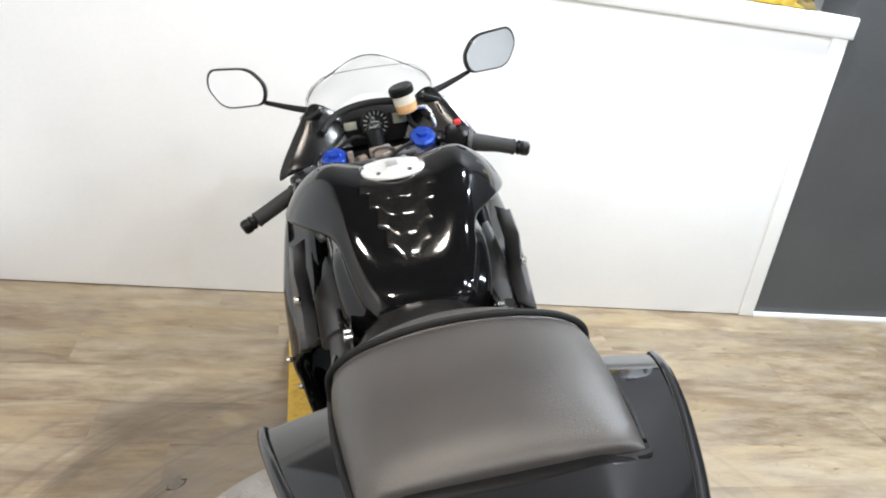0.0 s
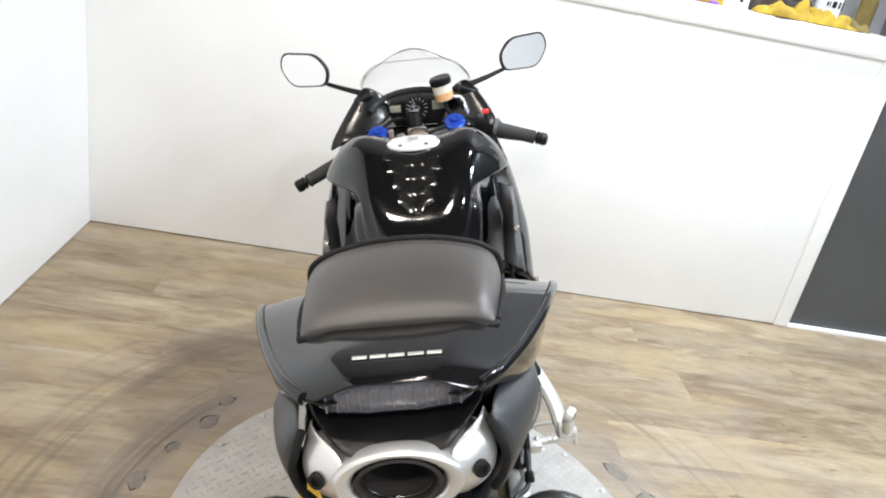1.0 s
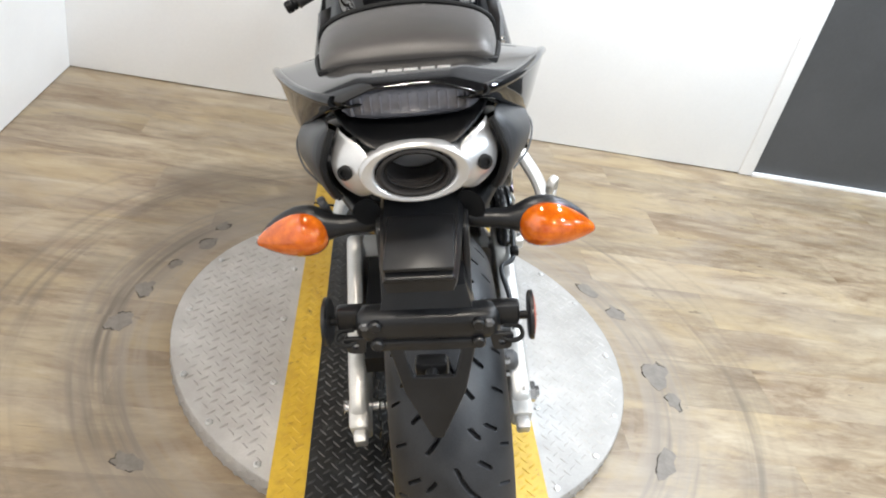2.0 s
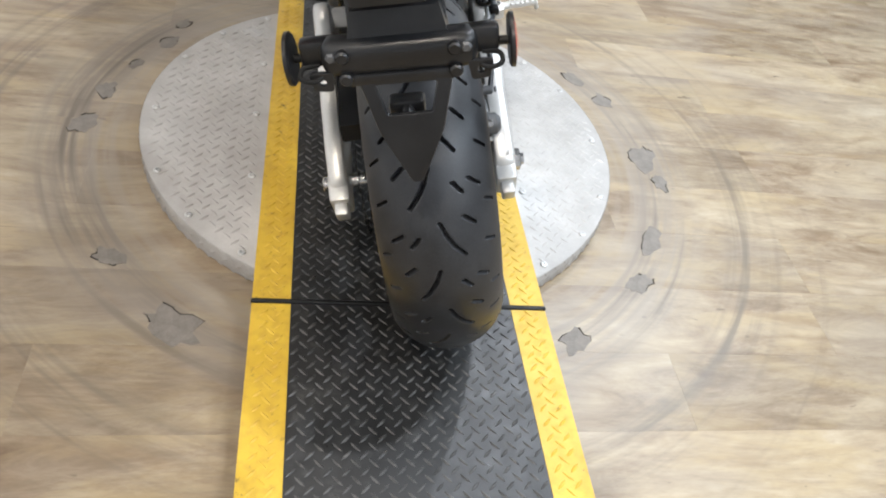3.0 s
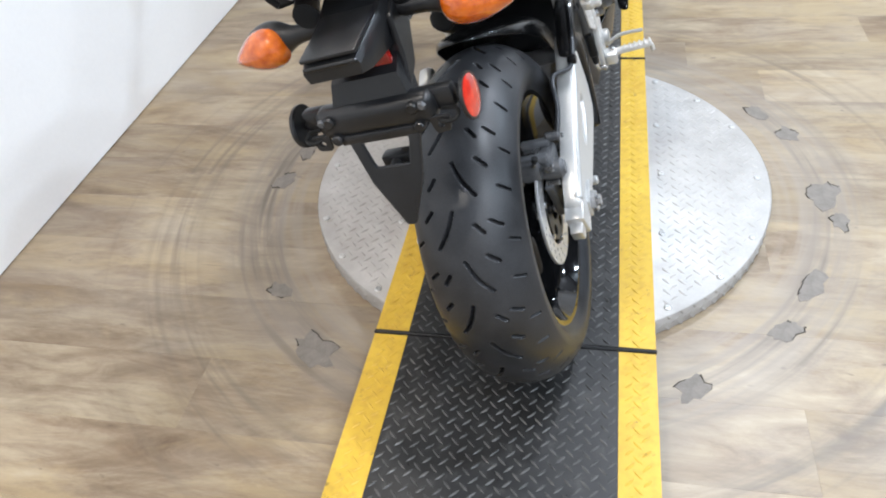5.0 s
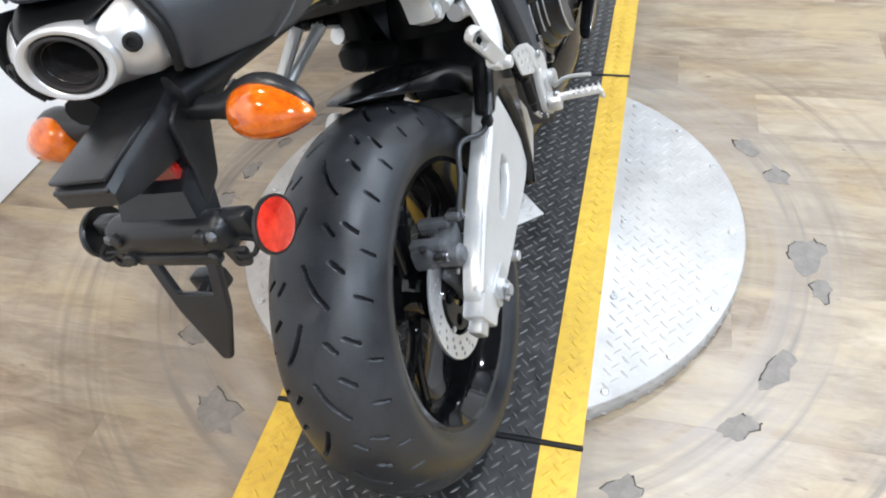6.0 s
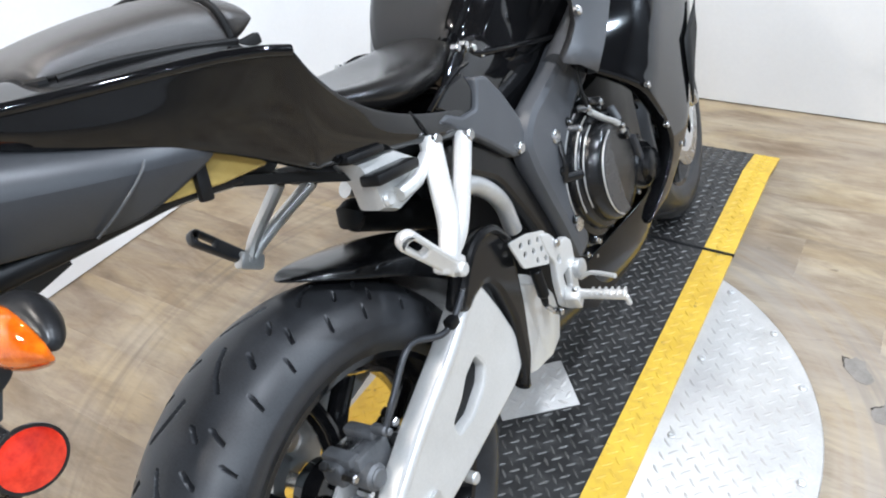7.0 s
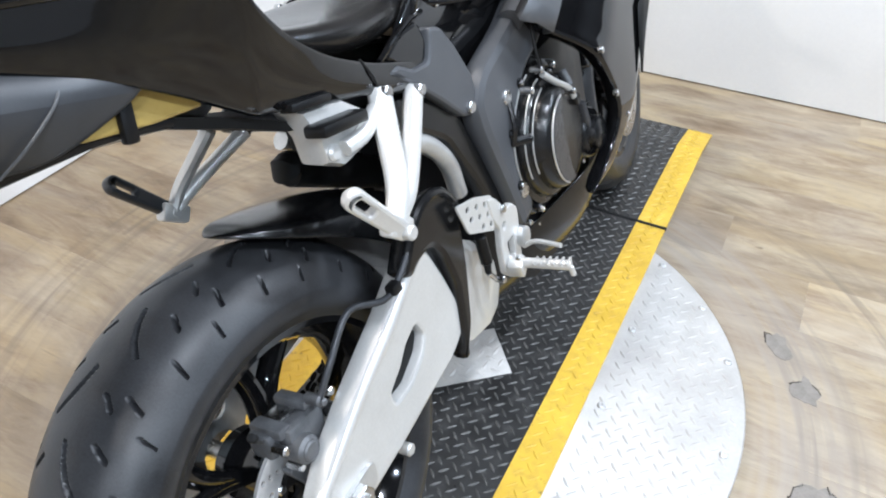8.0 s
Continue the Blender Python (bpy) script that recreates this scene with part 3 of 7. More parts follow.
for sx in (-1, 1):
    for bx, by in ((0.548, 0), (0.511, -0.226), (0.511, 0.226), (0.316, -0.461), (0.316, 0.461), (0.313, -0.226), (0.313, 0.226), (0.318, 0.004), (0.43, -0.36), (0.43, 0.36)):
        part("bolt", bolt_mesh, cast_alloy, turntable, m=pose(sx * bx, by, TOP))


def track(name, length, m, label, fold=0.0):
    """A stretch of black tread plate track with yellow edges; fold is how far its far end dips, past three quarters of it."""
    ob = thing(name, m, label, "ramp" if name == "ramp" else "track", "turntable ramps" if name == "ramp" else "")
    for piece, u0, u1, mat, text in (("centre_plate", -INNER, INNER, track_black, "worn black tread plate"), ("edge_strip", -HALF, -INNER - 0.0005, track_yellow, "chipped yellow painted edge"), ("edge_strip", INNER + 0.0005, HALF, track_yellow, "chipped yellow painted edge")):
        bm = bmesh.new()
        rows = [0.0, length * 0.72, length] if fold else [0.0, length]
        top = [[bm.verts.new((u, v, 0.004 - (fold if v > length * 0.9 else 0))) for u in (u0, u1)] for v in rows]
        low = [[bm.verts.new((u, v, -0.004 - (fold if v > length * 0.9 else 0))) for u in (u0, u1)] for v in rows]
        for k in range(len(rows) - 1):
            bm.faces.new((top[k][0], top[k][1], top[k + 1][1], top[k + 1][0]))
            bm.faces.new((low[k][1], low[k][0], low[k + 1][0], low[k + 1][1]))
            for e in (0, 1):
                bm.faces.new((top[k][e], top[k + 1][e], low[k + 1][e], low[k][e]))
        for k in (0, -1):
            bm.faces.new((top[k][0], low[k][0], low[k][1], top[k][1]))
        one = part(piece, bm, mat, ob, text, 6)
        treads("tread_pattern", lattice(-HALF, HALF, 0.004, length - 0.004, 0.0208, lambda u, v: u0 + 0.0088 < u < u1 - 0.0088), lambda u, v, h: (u, v, 0.0042 + h - (fold * max(0.0, v / length - 0.72) / 0.28)), track_worn if mat is track_black else mat, one, 0.0236, 0.0050, 0.002)
    return ob


track("track", 1.166, pose(0, 0.006, TOP + 0.004), "black tread plate track with chipped yellow edges crossing the turntable")
SLOPE = math.degrees(math.asin(0.009 / 0.58))
track("ramp", 0.575, pose(0, -0.006, TOP + 0.003, SLOPE, 0, 180), "black tread plate ramp with yellow edges down to the floor", 0.036)
track("ramp", 0.575, pose(0, 1.184, TOP + 0.003, -SLOPE, 0, 0), "black tread plate ramp with yellow edges down to the floor", 0.036)
for y in (0.0, 1.178):
    tagged(part("hinge_rod", rod((-HALF - 0.002, y, TOP + 0.006), (HALF + 0.002, y, TOP + 0.006), 0.0055, 10), satin_black), "thin black steel hinge rod between track and ramp", "hinge", "ramp hinges")
pad = thing("metal_sheet", pose(0.035, 0.575, TOP + 0.0105, 0, 0, 41), "small square sheet of shiny tread plate lying on the track", "metal sheet")
part("sheet", box((0.16, 0.125, 0.003), (0, 0, 0), 0.0008), plate_metal, pad)
treads("tread_pattern", lattice(-0.068, 0.068, -0.05, 0.05, 0.0235, lambda u, v: True), lambda u, v, h: (u, v, 0.0015 + h), plate_metal, pad)


# ---- floor wear round the turntable ----
def floor_patch(x, y, size, seed, stretch=1.6):
    rnd = random.Random(seed)
    n = 18
    angle = math.atan2(y - DISC_Y, x) + math.pi / 2 + rnd.uniform(-0.4, 0.4)
    radii = [rnd.uniform(0.35, 1.0) for _ in range(n)]
    radii = [(radii[k - 1] + radii[k] * 4 + radii[(k + 1) % n]) / 6 for k in range(n)]
    base = [(math.cos(2 * math.pi * k / n) * radii[k] * size * stretch, math.sin(2 * math.pi * k / n) * radii[k] * size) for k in range(n)]
    ob = thing("floor_patch", pose(x, y, 0, 0, 0, math.degrees(angle)), "bare grey patch with dark lifted edges worn into the floor", "floor damage", "worn patches round the turntable")
    part("bare_patch", plate(base, 0.0008, None, (), 0.0002, 0.0004), chip_grey, ob)
    for start, run in ((rnd.randrange(n), rnd.randrange(4, 7)), (rnd.randrange(n), rnd.randrange(2, 5))):
        edge = []
        for k in range(run):
            p = Vector((base[(start + k) % n][0], base[(start + k) % n][1], 0.0012))
            edge.extend((p, p * rnd.uniform(0.88, 1.1)))
        for p in edge:
            p.z = 0.0012
        part("lifted_edge", tube(edge, 0.0015, 6, 1, flat=1.0, radii=(0.0005, 0.0017)), chip_dark, ob)


PATCHES = [(-0.43, -0.020, 0.046), (0.60, 0.965, 0.03), (0.67, 0.853, 0.034), (0.71, 0.588, 0.045), (0.63, 0.270, 0.038), (0.555, 0.132, 0.034), (0.36, -0.039, 0.03), (-0.57, 0.951, 0.028), (-0.69, 0.706, 0.03), (-0.64, 0.833, 0.02), (0.73, 0.490, 0.026), (-0.71, 0.568, 0.03), (-0.575, 0.143, 0.03), (-0.55, 1.058, 0.02)]
for k, (x, y, size) in enumerate(PATCHES):
    floor_patch(x, y, size * 1.15, 40 + k)


# ---- things on the ledge ----
def cloth(x, y, z, w, d, h, seed, mat=None, label="crumpled yellow cleaning cloth lying on the ledge"):
    """A crumpled rag: a sheet with folds that runs out to a ragged edge."""
    nx, ny = max(12, int(w / 0.011)), 16
    rows = []
    for i in range(nx + 1):
        u = i / nx - 0.5
        row = []
        for k in range(ny + 1):
            v = k / ny - 0.5
            p = Vector((u * w * 17, v * d * 17, seed * 3.1))
            n1, n2 = noise.noise(p), noise.noise(p * 2.3 + Vector((5, 1, 2)))
            fall = (1 - abs(2 * u) ** 5) * (1 - abs(2 * v) ** 3)
            row.append((u * w + 0.022 * n2, v * d * (0.8 + 0.4 * noise.noise(Vector((u * w * 12, seed, 0)))) + 0.014 * n1, max(0.002, h * fall * (0.25 + 1.5 * abs(n1) + 0.5 * abs(n2)))))
        rows.append(row)
    ob = tagged(part("cleaning_cloth", skin(rows), mat or yellow_cloth, angle=80, m=pose(x, y, z)), label, "cloth", "" if mat else "yellow cloths")
    smooth(solid(ob, 0.003, 1.0), 1)


def bottle(x, y, z, r, h, mat, label, cap=None, marks=None, flat=1.0):
    ob = thing("bottle", pose(x, y, z), label, "bottle")
    up = Matrix.Rotation(radians(-90), 4, "Y")
    me = mesh_of("body", lathe([(0, 0), (0, r * 0.9), (0.004, r), (h * 0.72, r), (h * 0.82, r * 0.8), (h * 0.88, r * 0.42), (h, r * 0.4), (h, 0)], 32, up))
    me.transform(Matrix.Diagonal((1, flat, 1, 1)))
    body = part("body", me, mat, ob)
    if cap:
        part("cap", lathe([(h, 0), (h, r * 0.46), (h * 1.14, r * 0.42), (h * 1.15, 0)], 24, up), cap, ob)
    if marks:
        for k, (u, w, hh) in enumerate(marks):
            part("marking", box((w, 0.0012, hh), (u, -r * flat - 0.0003, h * 0.36), 0.0003), satin_black, body)


LEDGE_Z = 1.258
cloth(1.275, 2.120, LEDGE_Z, 0.40, 0.10, 0.055, 3)
cloth(1.475, 2.115, LEDGE_Z, 0.10, 0.07, 0.045, 5, olive_cloth, "crumpled olive brown cloth beside the yellow one")
cloth(1.21, 2.205, LEDGE_Z, 0.34, 0.06, 0.12, 11, brown_cloth, "heap of dark brown cloth behind the yellow one")
cloth(0.895, 2.135, LEDGE_Z, 0.095, 0.08, 0.07, 8)
jug = thing("jug", pose(0.995, 2.155, LEDGE_Z), "grey-white plastic jug with a dark stripe on the ledge", "jug")
jug_body = part("body", loft([[(w * cx, w * 0.8 * cy, z) for cx, cy in rounded([(-1, -1), (1, -1), (1, 1), (-1, 1)], 0.35)] for w, z in ((0.048, 0.0), (0.051, 0.006), (0.051, 0.17), (0.044, 0.20), (0.020, 0.225), (0.019, 0.245))]), white_plastic, jug)
part("cap", rod((0, 0, 0.24), (0, 0, 0.268), 0.023, 20, 0.003), satin_black, jug)
part("stripe", box((0.013, 0.0012, 0.12), (0.020, -0.0412, 0.085), 0.0003, (0, 6, 0)), satin_black, jug_body)
bottle(1.375, 2.18, LEDGE_Z, 0.046, 0.22, white_plastic, "white plastic bottle with a black printed label on the ledge", satin_black, [(-0.03, 0.006, 0.018), (-0.020, 0.005, 0.018), (-0.002, 0.016, 0.024), (0.018, 0.008, 0.024), (0.030, 0.005, 0.026)])
tagged(part("purple_strip", box((0.15, 0.03, 0.012), (0, 0, 0.006), 0.003, (0, 0, -3)), purple_plastic, m=pose(0.845, 2.11, LEDGE_Z)), "flat purple plastic strip lying on the ledge", "plastic strip")
brush = thing("paint_brush", pose(0.70, 2.11, LEDGE_Z, 0, 0, -6), "pale wooden brush lying flat on the ledge", "brush")
part("handle", box((0.13, 0.018, 0.009), (0.03, 0, 0.0045), 0.003), oil_pot, brush)
part("bristles", box((0.06, 0.026, 0.012), (-0.065, 0, 0.006), 0.003), brown_plastic, brush)
bottle(1.545, 2.205, LEDGE_Z, 0.032, 0.16, olive_cloth, "olive yellow bottle on the ledge", satin_black)


# ---- the motorcycle: x to its right, y ahead of the rear axle, z up from the ground under it ----
BIKE = Matrix.Translation((0.075, 0.0448, TOP)) @ pose(0, 0, 0, 0, 0, -0.55) @ pose(0, 0, 0, 0, -15.0, 0) @ pose(0, 0, 0, -0.6, 0, 0)
bike = thing("motorcycle", BIKE, "black sports motorcycle with under-seat exhaust leaning on its side stand", "motorcycle")
AXLE_Y, AXLE_Z, TYRE_R = -0.009, 0.311, 0.305


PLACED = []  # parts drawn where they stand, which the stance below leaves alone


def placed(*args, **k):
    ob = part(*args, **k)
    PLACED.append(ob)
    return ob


def wheel_tyre(name, radius, half, rim_r, parent, grooves, steps, m):
    """A tyre whose tread grooves are cut into its surface. grooves: how many repeats, and the strokes (u0, s0, u1, s1, half width) of one, in metres across and along."""
    repeats, strokes = grooves
    across = 108
    period = 2 * math.pi * radius / repeats
    ring = []
    for k in range(across + 1):
        a = -1.22 + 2.44 * k / across
        ring.append((half * math.sin(a) / math.sin(1.22), radius - 0.64 * half * (1 - math.cos(a)) / (1 - math.cos(1.22)), half * 1.14 * a / 1.22))
    low = radius - 0.64 * half
    side = [(half * 0.995, low - 0.010), (half * 0.975, low - 0.020), (half * 0.90, rim_r + 0.012), (half * 0.86, rim_r + 0.006), (half * 0.80, rim_r - 0.002), (half * 0.7, rim_r - 0.006)]
    ring = [(-x, r, None) for x, r in reversed(side)] + ring + [(x, r, None) for x, r in side]
    one = []
    for k in range(steps):
        along = period * k / steps
        row = []
        for x, r, s in ring:
            cut = 0.0
            if s is not None:
                for u0, a0, u1, a1, w in strokes:
                    for wrap in (-period, 0.0, period):
                        du, da, pu, pa = u1 - u0, a1 - a0, s - u0, along + wrap - a0
                        t = max(0.0, min(1.0, (pu * du + pa * da) / (du * du + da * da)))
                        d = math.hypot(pu - t * du, pa - t * da)
                        cut = max(cut, min(1.0, (w + 0.0010 - d) / 0.0012))
            row.append((x, r - 0.010 * cut))
        one.append(row)
    verts, faces, n, around = [], [], len(ring), steps * repeats
    for k in range(around):
        ang = 2 * math.pi * k / around
        c, s = math.cos(ang), math.sin(ang)
        verts.extend((x, r * c, r * s) for x, r in one[k % steps])
    for k in range(around):
        j = (k + 1) % around
        faces.extend((k * n + i, k * n + i + 1, j * n + i + 1, j * n + i) for i in range(n - 1))
    me = bpy.data.meshes.new(name)
    me.from_pydata(verts, [], faces)
    shade(me, 50)
    return part(name, me, rubber, parent, "worn black road tyre with slanted grooves", m=m)


def groove_set():
    out = []
    for side, off in ((1, 0.0), (-1, 0.072)):
        def g(u0, a0, u1, a1, w):
            out.append((side * u0, off - a0, side * u1, off - a1, w * 1.0))
        g(0.003, 0.066, 0.009, 0.048, 0.0013)
        g(0.009, 0.048, 0.018, 0.030, 0.0017)
        g(0.018, 0.030, 0.030, 0.014, 0.0015)
        g(0.034, 0.070, 0.047, 0.058, 0.0018)
        g(0.045, 0.122, 0.060, 0.112, 0.0016)
        g(0.062, 0.026, 0.079, 0.019, 0.0014)
        g(0.068, 0.088, 0.083, 0.083, 0.0012)
        g(0.024, 0.118, 0.034, 0.105, 0.0016)
    return out


def road_wheel(name, at, rim_r, half, tyre_r, tyre_half, spokes, label, turn=0.0):
    m = pose(*at) @ turn if isinstance(turn, Matrix) else pose(*at)
    w = half
    profile = [(-w, rim_r + 0.010), (-w + 0.004, rim_r + 0.012), (-w + 0.010, rim_r + 0.002), (-w + 0.022, rim_r - 0.006), (-w * 0.4, rim_r - 0.020), (w * 0.4, rim_r - 0.020), (w - 0.022, rim_r - 0.006), (w - 0.010, rim_r + 0.002), (w - 0.004, rim_r + 0.012), (w, rim_r + 0.010), (w - 0.002, rim_r - 0.004), (w - 0.02, rim_r - 0.018), (w * 0.42, rim_r - 0.030), (-w * 0.42, rim_r - 0.030), (-w + 0.02, rim_r - 0.018), (-w + 0.002, rim_r - 0.004)]
    rim = part(name, lathe(profile, 96, closed=True), gloss_black, bike, label, m=m)
    part("hub", lathe([(-0.058, 0.022), (-0.055, 0.046), (-0.035, 0.05), (-0.02, 0.04), (0.02, 0.04), (0.035, 0.05), (0.055, 0.046), (0.058, 0.022)], 40), gloss_black, rim)
    bm = None
    for k in range(spokes):
        a = 2 * math.pi * k / spokes
        for d in (-0.16, 0.16):
            p0 = (0.0, 0.036 * math.cos(a), 0.036 * math.sin(a))
            p1 = (0.0, 0.11 * math.cos(a + d * 0.6), 0.11 * math.sin(a + d * 0.6))
            p2 = (0.0, (rim_r - 0.024) * math.cos(a + d * 1.6), (rim_r - 0.024) * math.sin(a + d * 1.6))
            part("spoke", tube([p0, p1, p2], 0.015, 10, 4, flat=0.62), gloss_black, rim)
    return rim


def disc_mesh(r, inner, thickness, holes, at):
    cut = [circle(0, 0, inner, 40)]
    n = holes
    for k in range(n):
        a = 2 * math.pi * k / n
        for j, rr in enumerate((0.30, 0.55, 0.8)):
            q = inner + (r - inner) * rr
            cut.append(circle(q * math.cos(a + j * 0.09), q * math.sin(a + j * 0.09), 0.0036, 8))
    return plate(circle(0, 0, r, 72), thickness, SIDE, cut, 0.0006, at)


rear = road_wheel("rear_wheel", (0.014, AXLE_Y, AXLE_Z), 0.207, 0.074, TYRE_R, 0.088, 5, "gloss black cast rear wheel")
wheel_tyre("tyre", TYRE_R, 0.088, 0.209, rear, (13, groove_set()), 110, Matrix())
rotor = part("brake_disc", disc_mesh(0.103, 0.066, 0.005, 18, 0.074), brushed, rear, "drilled steel brake disc")
part("disc_carrier", plate(circle(0, 0, 0.058, 40), 0.007, SIDE, [circle(0, 0, 0.022)] + [circle(0.042 * math.cos(k * math.pi / 2.5), 0.042 * math.sin(k * math.pi / 2.5), 0.010, 12) for k in range(5)], 0.001, 0.074), satin_black, rotor)
for k in range(6):
    a = k * math.pi / 3 + 0.3
    part("rivet", rod((0.070, 0.062 * math.cos(a), 0.062 * math.sin(a)), (0.0795, 0.062 * math.cos(a), 0.062 * math.sin(a)), 0.0065, 12), steel, rotor)
teeth = []
for k in range(42):
    for d, r in ((0, 0.092), (0.3, 0.092), (0.45, 0.098), (0.7, 0.098), (0.85, 0.092)):
        a = 2 * math.pi * (k + d) / 42
        teeth.append((r * math.cos(a), r * math.sin(a)))
part("sprocket", plate(teeth, 0.006, SIDE, [circle(0, 0, 0.03)] + [circle(0.066 * math.cos(k * math.pi / 2.5), 0.066 * math.sin(k * math.pi / 2.5), 0.017, 14) for k in range(5)], 0.0008, -0.094), cast_alloy, rear)

# swingarm
ARM = [(-0.062, 0.352), (-0.02, 0.388), (0.042, 0.422), (0.143, 0.468), (0.222, 0.512), (0.242, 0.516), (0.257, 0.486), (0.275, 0.436), (0.291, 0.378), (0.296, 0.350), (0.286, 0.330), (0.252, 0.313), (0.178, 0.302), (0.101, 0.290), (0.03, 0.283), (-0.045, 0.281), (-0.066, 0.300)]
WINDOW = [(0.190, 0.418), (0.200, 0.394), (0.184, 0.373), (0.143, 0.353), (0.108, 0.354), (0.107, 0.372), (0.138, 0.388), (0.161, 0.408)]
swingarm = part("swingarm", plate(rounded(ARM, 0.012), 0.030, SIDE, [rounded(WINDOW, 0.006)], 0.006, 0.138), silver_paint, bike, "silver aluminium swingarm")
part("arm", plate(rounded(ARM, 0.012), 0.030, SIDE, [rounded(WINDOW, 0.006)], 0.009, -0.138), silver_paint, swingarm)
# black sheet standing in for the shade seen through the arm's window
part("window_web", plate(rounded(WINDOW, 0.006), 0.004, SIDE, (), 0.001, 0.136), matte_black, swingarm)
part("upper_rib", tube([(0.146, -0.05, 0.352), (0.148, 0.06, 0.415), (0.150, 0.15, 0.458), (0.147, 0.228, 0.502)], 0.010, 10), silver_paint, swingarm)
part("cross_body", loft([[(x, y, z) for x, z in ((-w, z0), (w * 0.9, z0), (w, z0 * 0.6 + z1 * 0.4), (w, z1 - 0.02), (w * 0.9, z1), (-w, z1))] for y, w, z0, z1 in ((0.245, 0.130, 0.31, 0.46), (0.30, 0.132, 0.275, 0.455), (0.35, 0.132, 0.250, 0.445), (0.41, 0.128, 0.234, 0.40), (0.455, 0.120, 0.236, 0.35), (0.485, 0.10, 0.262, 0.31))]), silver_paint, swingarm, "smooth silver swingarm pivot casting")
smooth(swingarm.children[-1], 2)
part("arm_guard", plate(rounded([(0.181, 0.498), (0.210, 0.532), (0.244, 0.561), (0.278, 0.567), (0.310, 0.557), (0.338, 0.520), (0.336, 0.470), (0.326, 0.410), (0.304, 0.332), (0.270, 0.284), (0.262, 0.296), (0.277, 0.335), (0.289, 0.406), (0.277, 0.466), (0.258, 0.496), (0.228, 0.494), (0.205, 0.482)], 0.012), 0.030, SIDE, (), 0.010, 0.146), sheen_black, swingarm, "black plastic guard on the swingarm")
part("guard_edge", tube([(0.158, 0.190, 0.500), (0.160, 0.222, 0.536), (0.160, 0.250, 0.556), (0.160, 0.280, 0.561), (0.160, 0.308, 0.550), (0.160, 0.330, 0.520)], 0.007, 8), sheen_black, swingarm)
for sx in (-1, 1):
    part("axle_block", box((0.034, 0.052, 0.062), (sx * 0.138, -0.046, 0.318), 0.005, (26, 0, 0)), silver_paint, swingarm)
    part("adjuster_end", box((0.022, 0.030, 0.030), (sx * 0.138, -0.076, 0.308), 0.004, (26, 0, 0)), cast_alloy, swingarm)
part("axle_washer", plate(rounded([(-0.03, 0.29), (0.03, 0.30), (0.034, 0.332), (-0.028, 0.33)], 0.01), 0.006, SIDE, (), 0.001, 0.156), cast_alloy, swingarm)
part("axle_nut", lathe([(0.156, 0), (0.156, 0.019), (0.168, 0.019), (0.170, 0.017), (0.170, 0.010), (0.176, 0.010), (0.176, 0)], 6, pose(0, AXLE_Y, AXLE_Z)), steel, swingarm, "steel axle nut")
part("axle", rod((-0.17, AXLE_Y, AXLE_Z), (0.16, AXLE_Y, AXLE_Z), 0.012), steel, swingarm)
part("lug", rod((0.14, 0.10, 0.276), (0.158, 0.10, 0.276), 0.009), cast_alloy, swingarm)

# rear brake
caliper = part("rear_caliper", box((0.036, 0.082, 0.036), (0.082, -0.010, 0.412), 0.008, (-8, 0, 0)), caliper_grey, bike, "grey cast rear brake caliper")
part("outer_half", box((0.024, 0.060, 0.044), (0.108, -0.006, 0.410), 0.007, (-8, 0, 0)), caliper_grey, caliper)
part("piston_body", rod((0.095, -0.024, 0.404), (0.134, -0.024, 0.404), 0.0175, 20, 0.004), caliper_grey, caliper)
part("piston_rim", rod((0.132, -0.024, 0.404), (0.137, -0.024, 0.404), 0.0125, 20, 0.002), caliper_grey, caliper)
part("bridge", box((0.050, 0.020, 0.014), (0.088, -0.030, 0.432), 0.004, (-8, 0, 0)), caliper_grey, caliper)
part("bridge", box((0.050, 0.018, 0.014), (0.088, 0.014, 0.434), 0.004, (-8, 0, 0)), caliper_grey, caliper)
part("pad_pin", rod((0.085, 0.035, 0.405), (0.128, 0.035, 0.405), 0.006), steel, caliper)
part("pin_boot", rod((0.112, 0.035, 0.405), (0.124, 0.035, 0.405), 0.009), matte_black, caliper)
part("pad_spring", box((0.028, 0.050, 0.003), (0.082, -0.008, 0.432), 0.001, (-8, 0, 0)), steel, caliper)
part("mount", plate(rounded([(-0.05, 0.385), (0.06, 0.375), (0.045, 0.33), (0.02, 0.295), (-0.02, 0.295), (-0.03, 0.34)], 0.012), 0.014, SIDE, [circle(0, AXLE_Z, 0.013), circle(0.012, 0.350, 0.012)], 0.002, 0.104), caliper_grey, caliper)
part("banjo", rod((0.108, 0.018, 0.440), (0.132, 0.018, 0.440), 0.0075), caliper_grey, caliper)
part("banjo_bolt", rod((0.134, 0.018, 0.440), (0.138, 0.018, 0.440), 0.0055, 6), caliper_grey, caliper)
part("bleeder", rod((0.09, -0.048, 0.43), (0.10, -0.062, 0.452), 0.004), steel, caliper)
part("bleeder_cap", rod((0.098, -0.059, 0.448), (0.102, -0.065, 0.458), 0.0055), matte_black, caliper)
for k, (y, z) in enumerate(((-0.036, 0.384), (0.044, 0.428), (-0.045, 0.42))):
    part("bolt", rod((0.100, y, z), (0.123, y, z), 0.0065, 6), steel, caliper)
part("brake_hose", tube([(0.128, 0.018, 0.44), (0.135, 0.05, 0.475), (0.128, 0.11, 0.50), (0.155, 0.155, 0.492), (0.160, 0.22, 0.53), (0.150, 0.275, 0.56), (0.138, 0.32, 0.54), (0.15, 0.36, 0.49)], 0.0044, 10), cover_grey, bike, "dark grey brake hose")
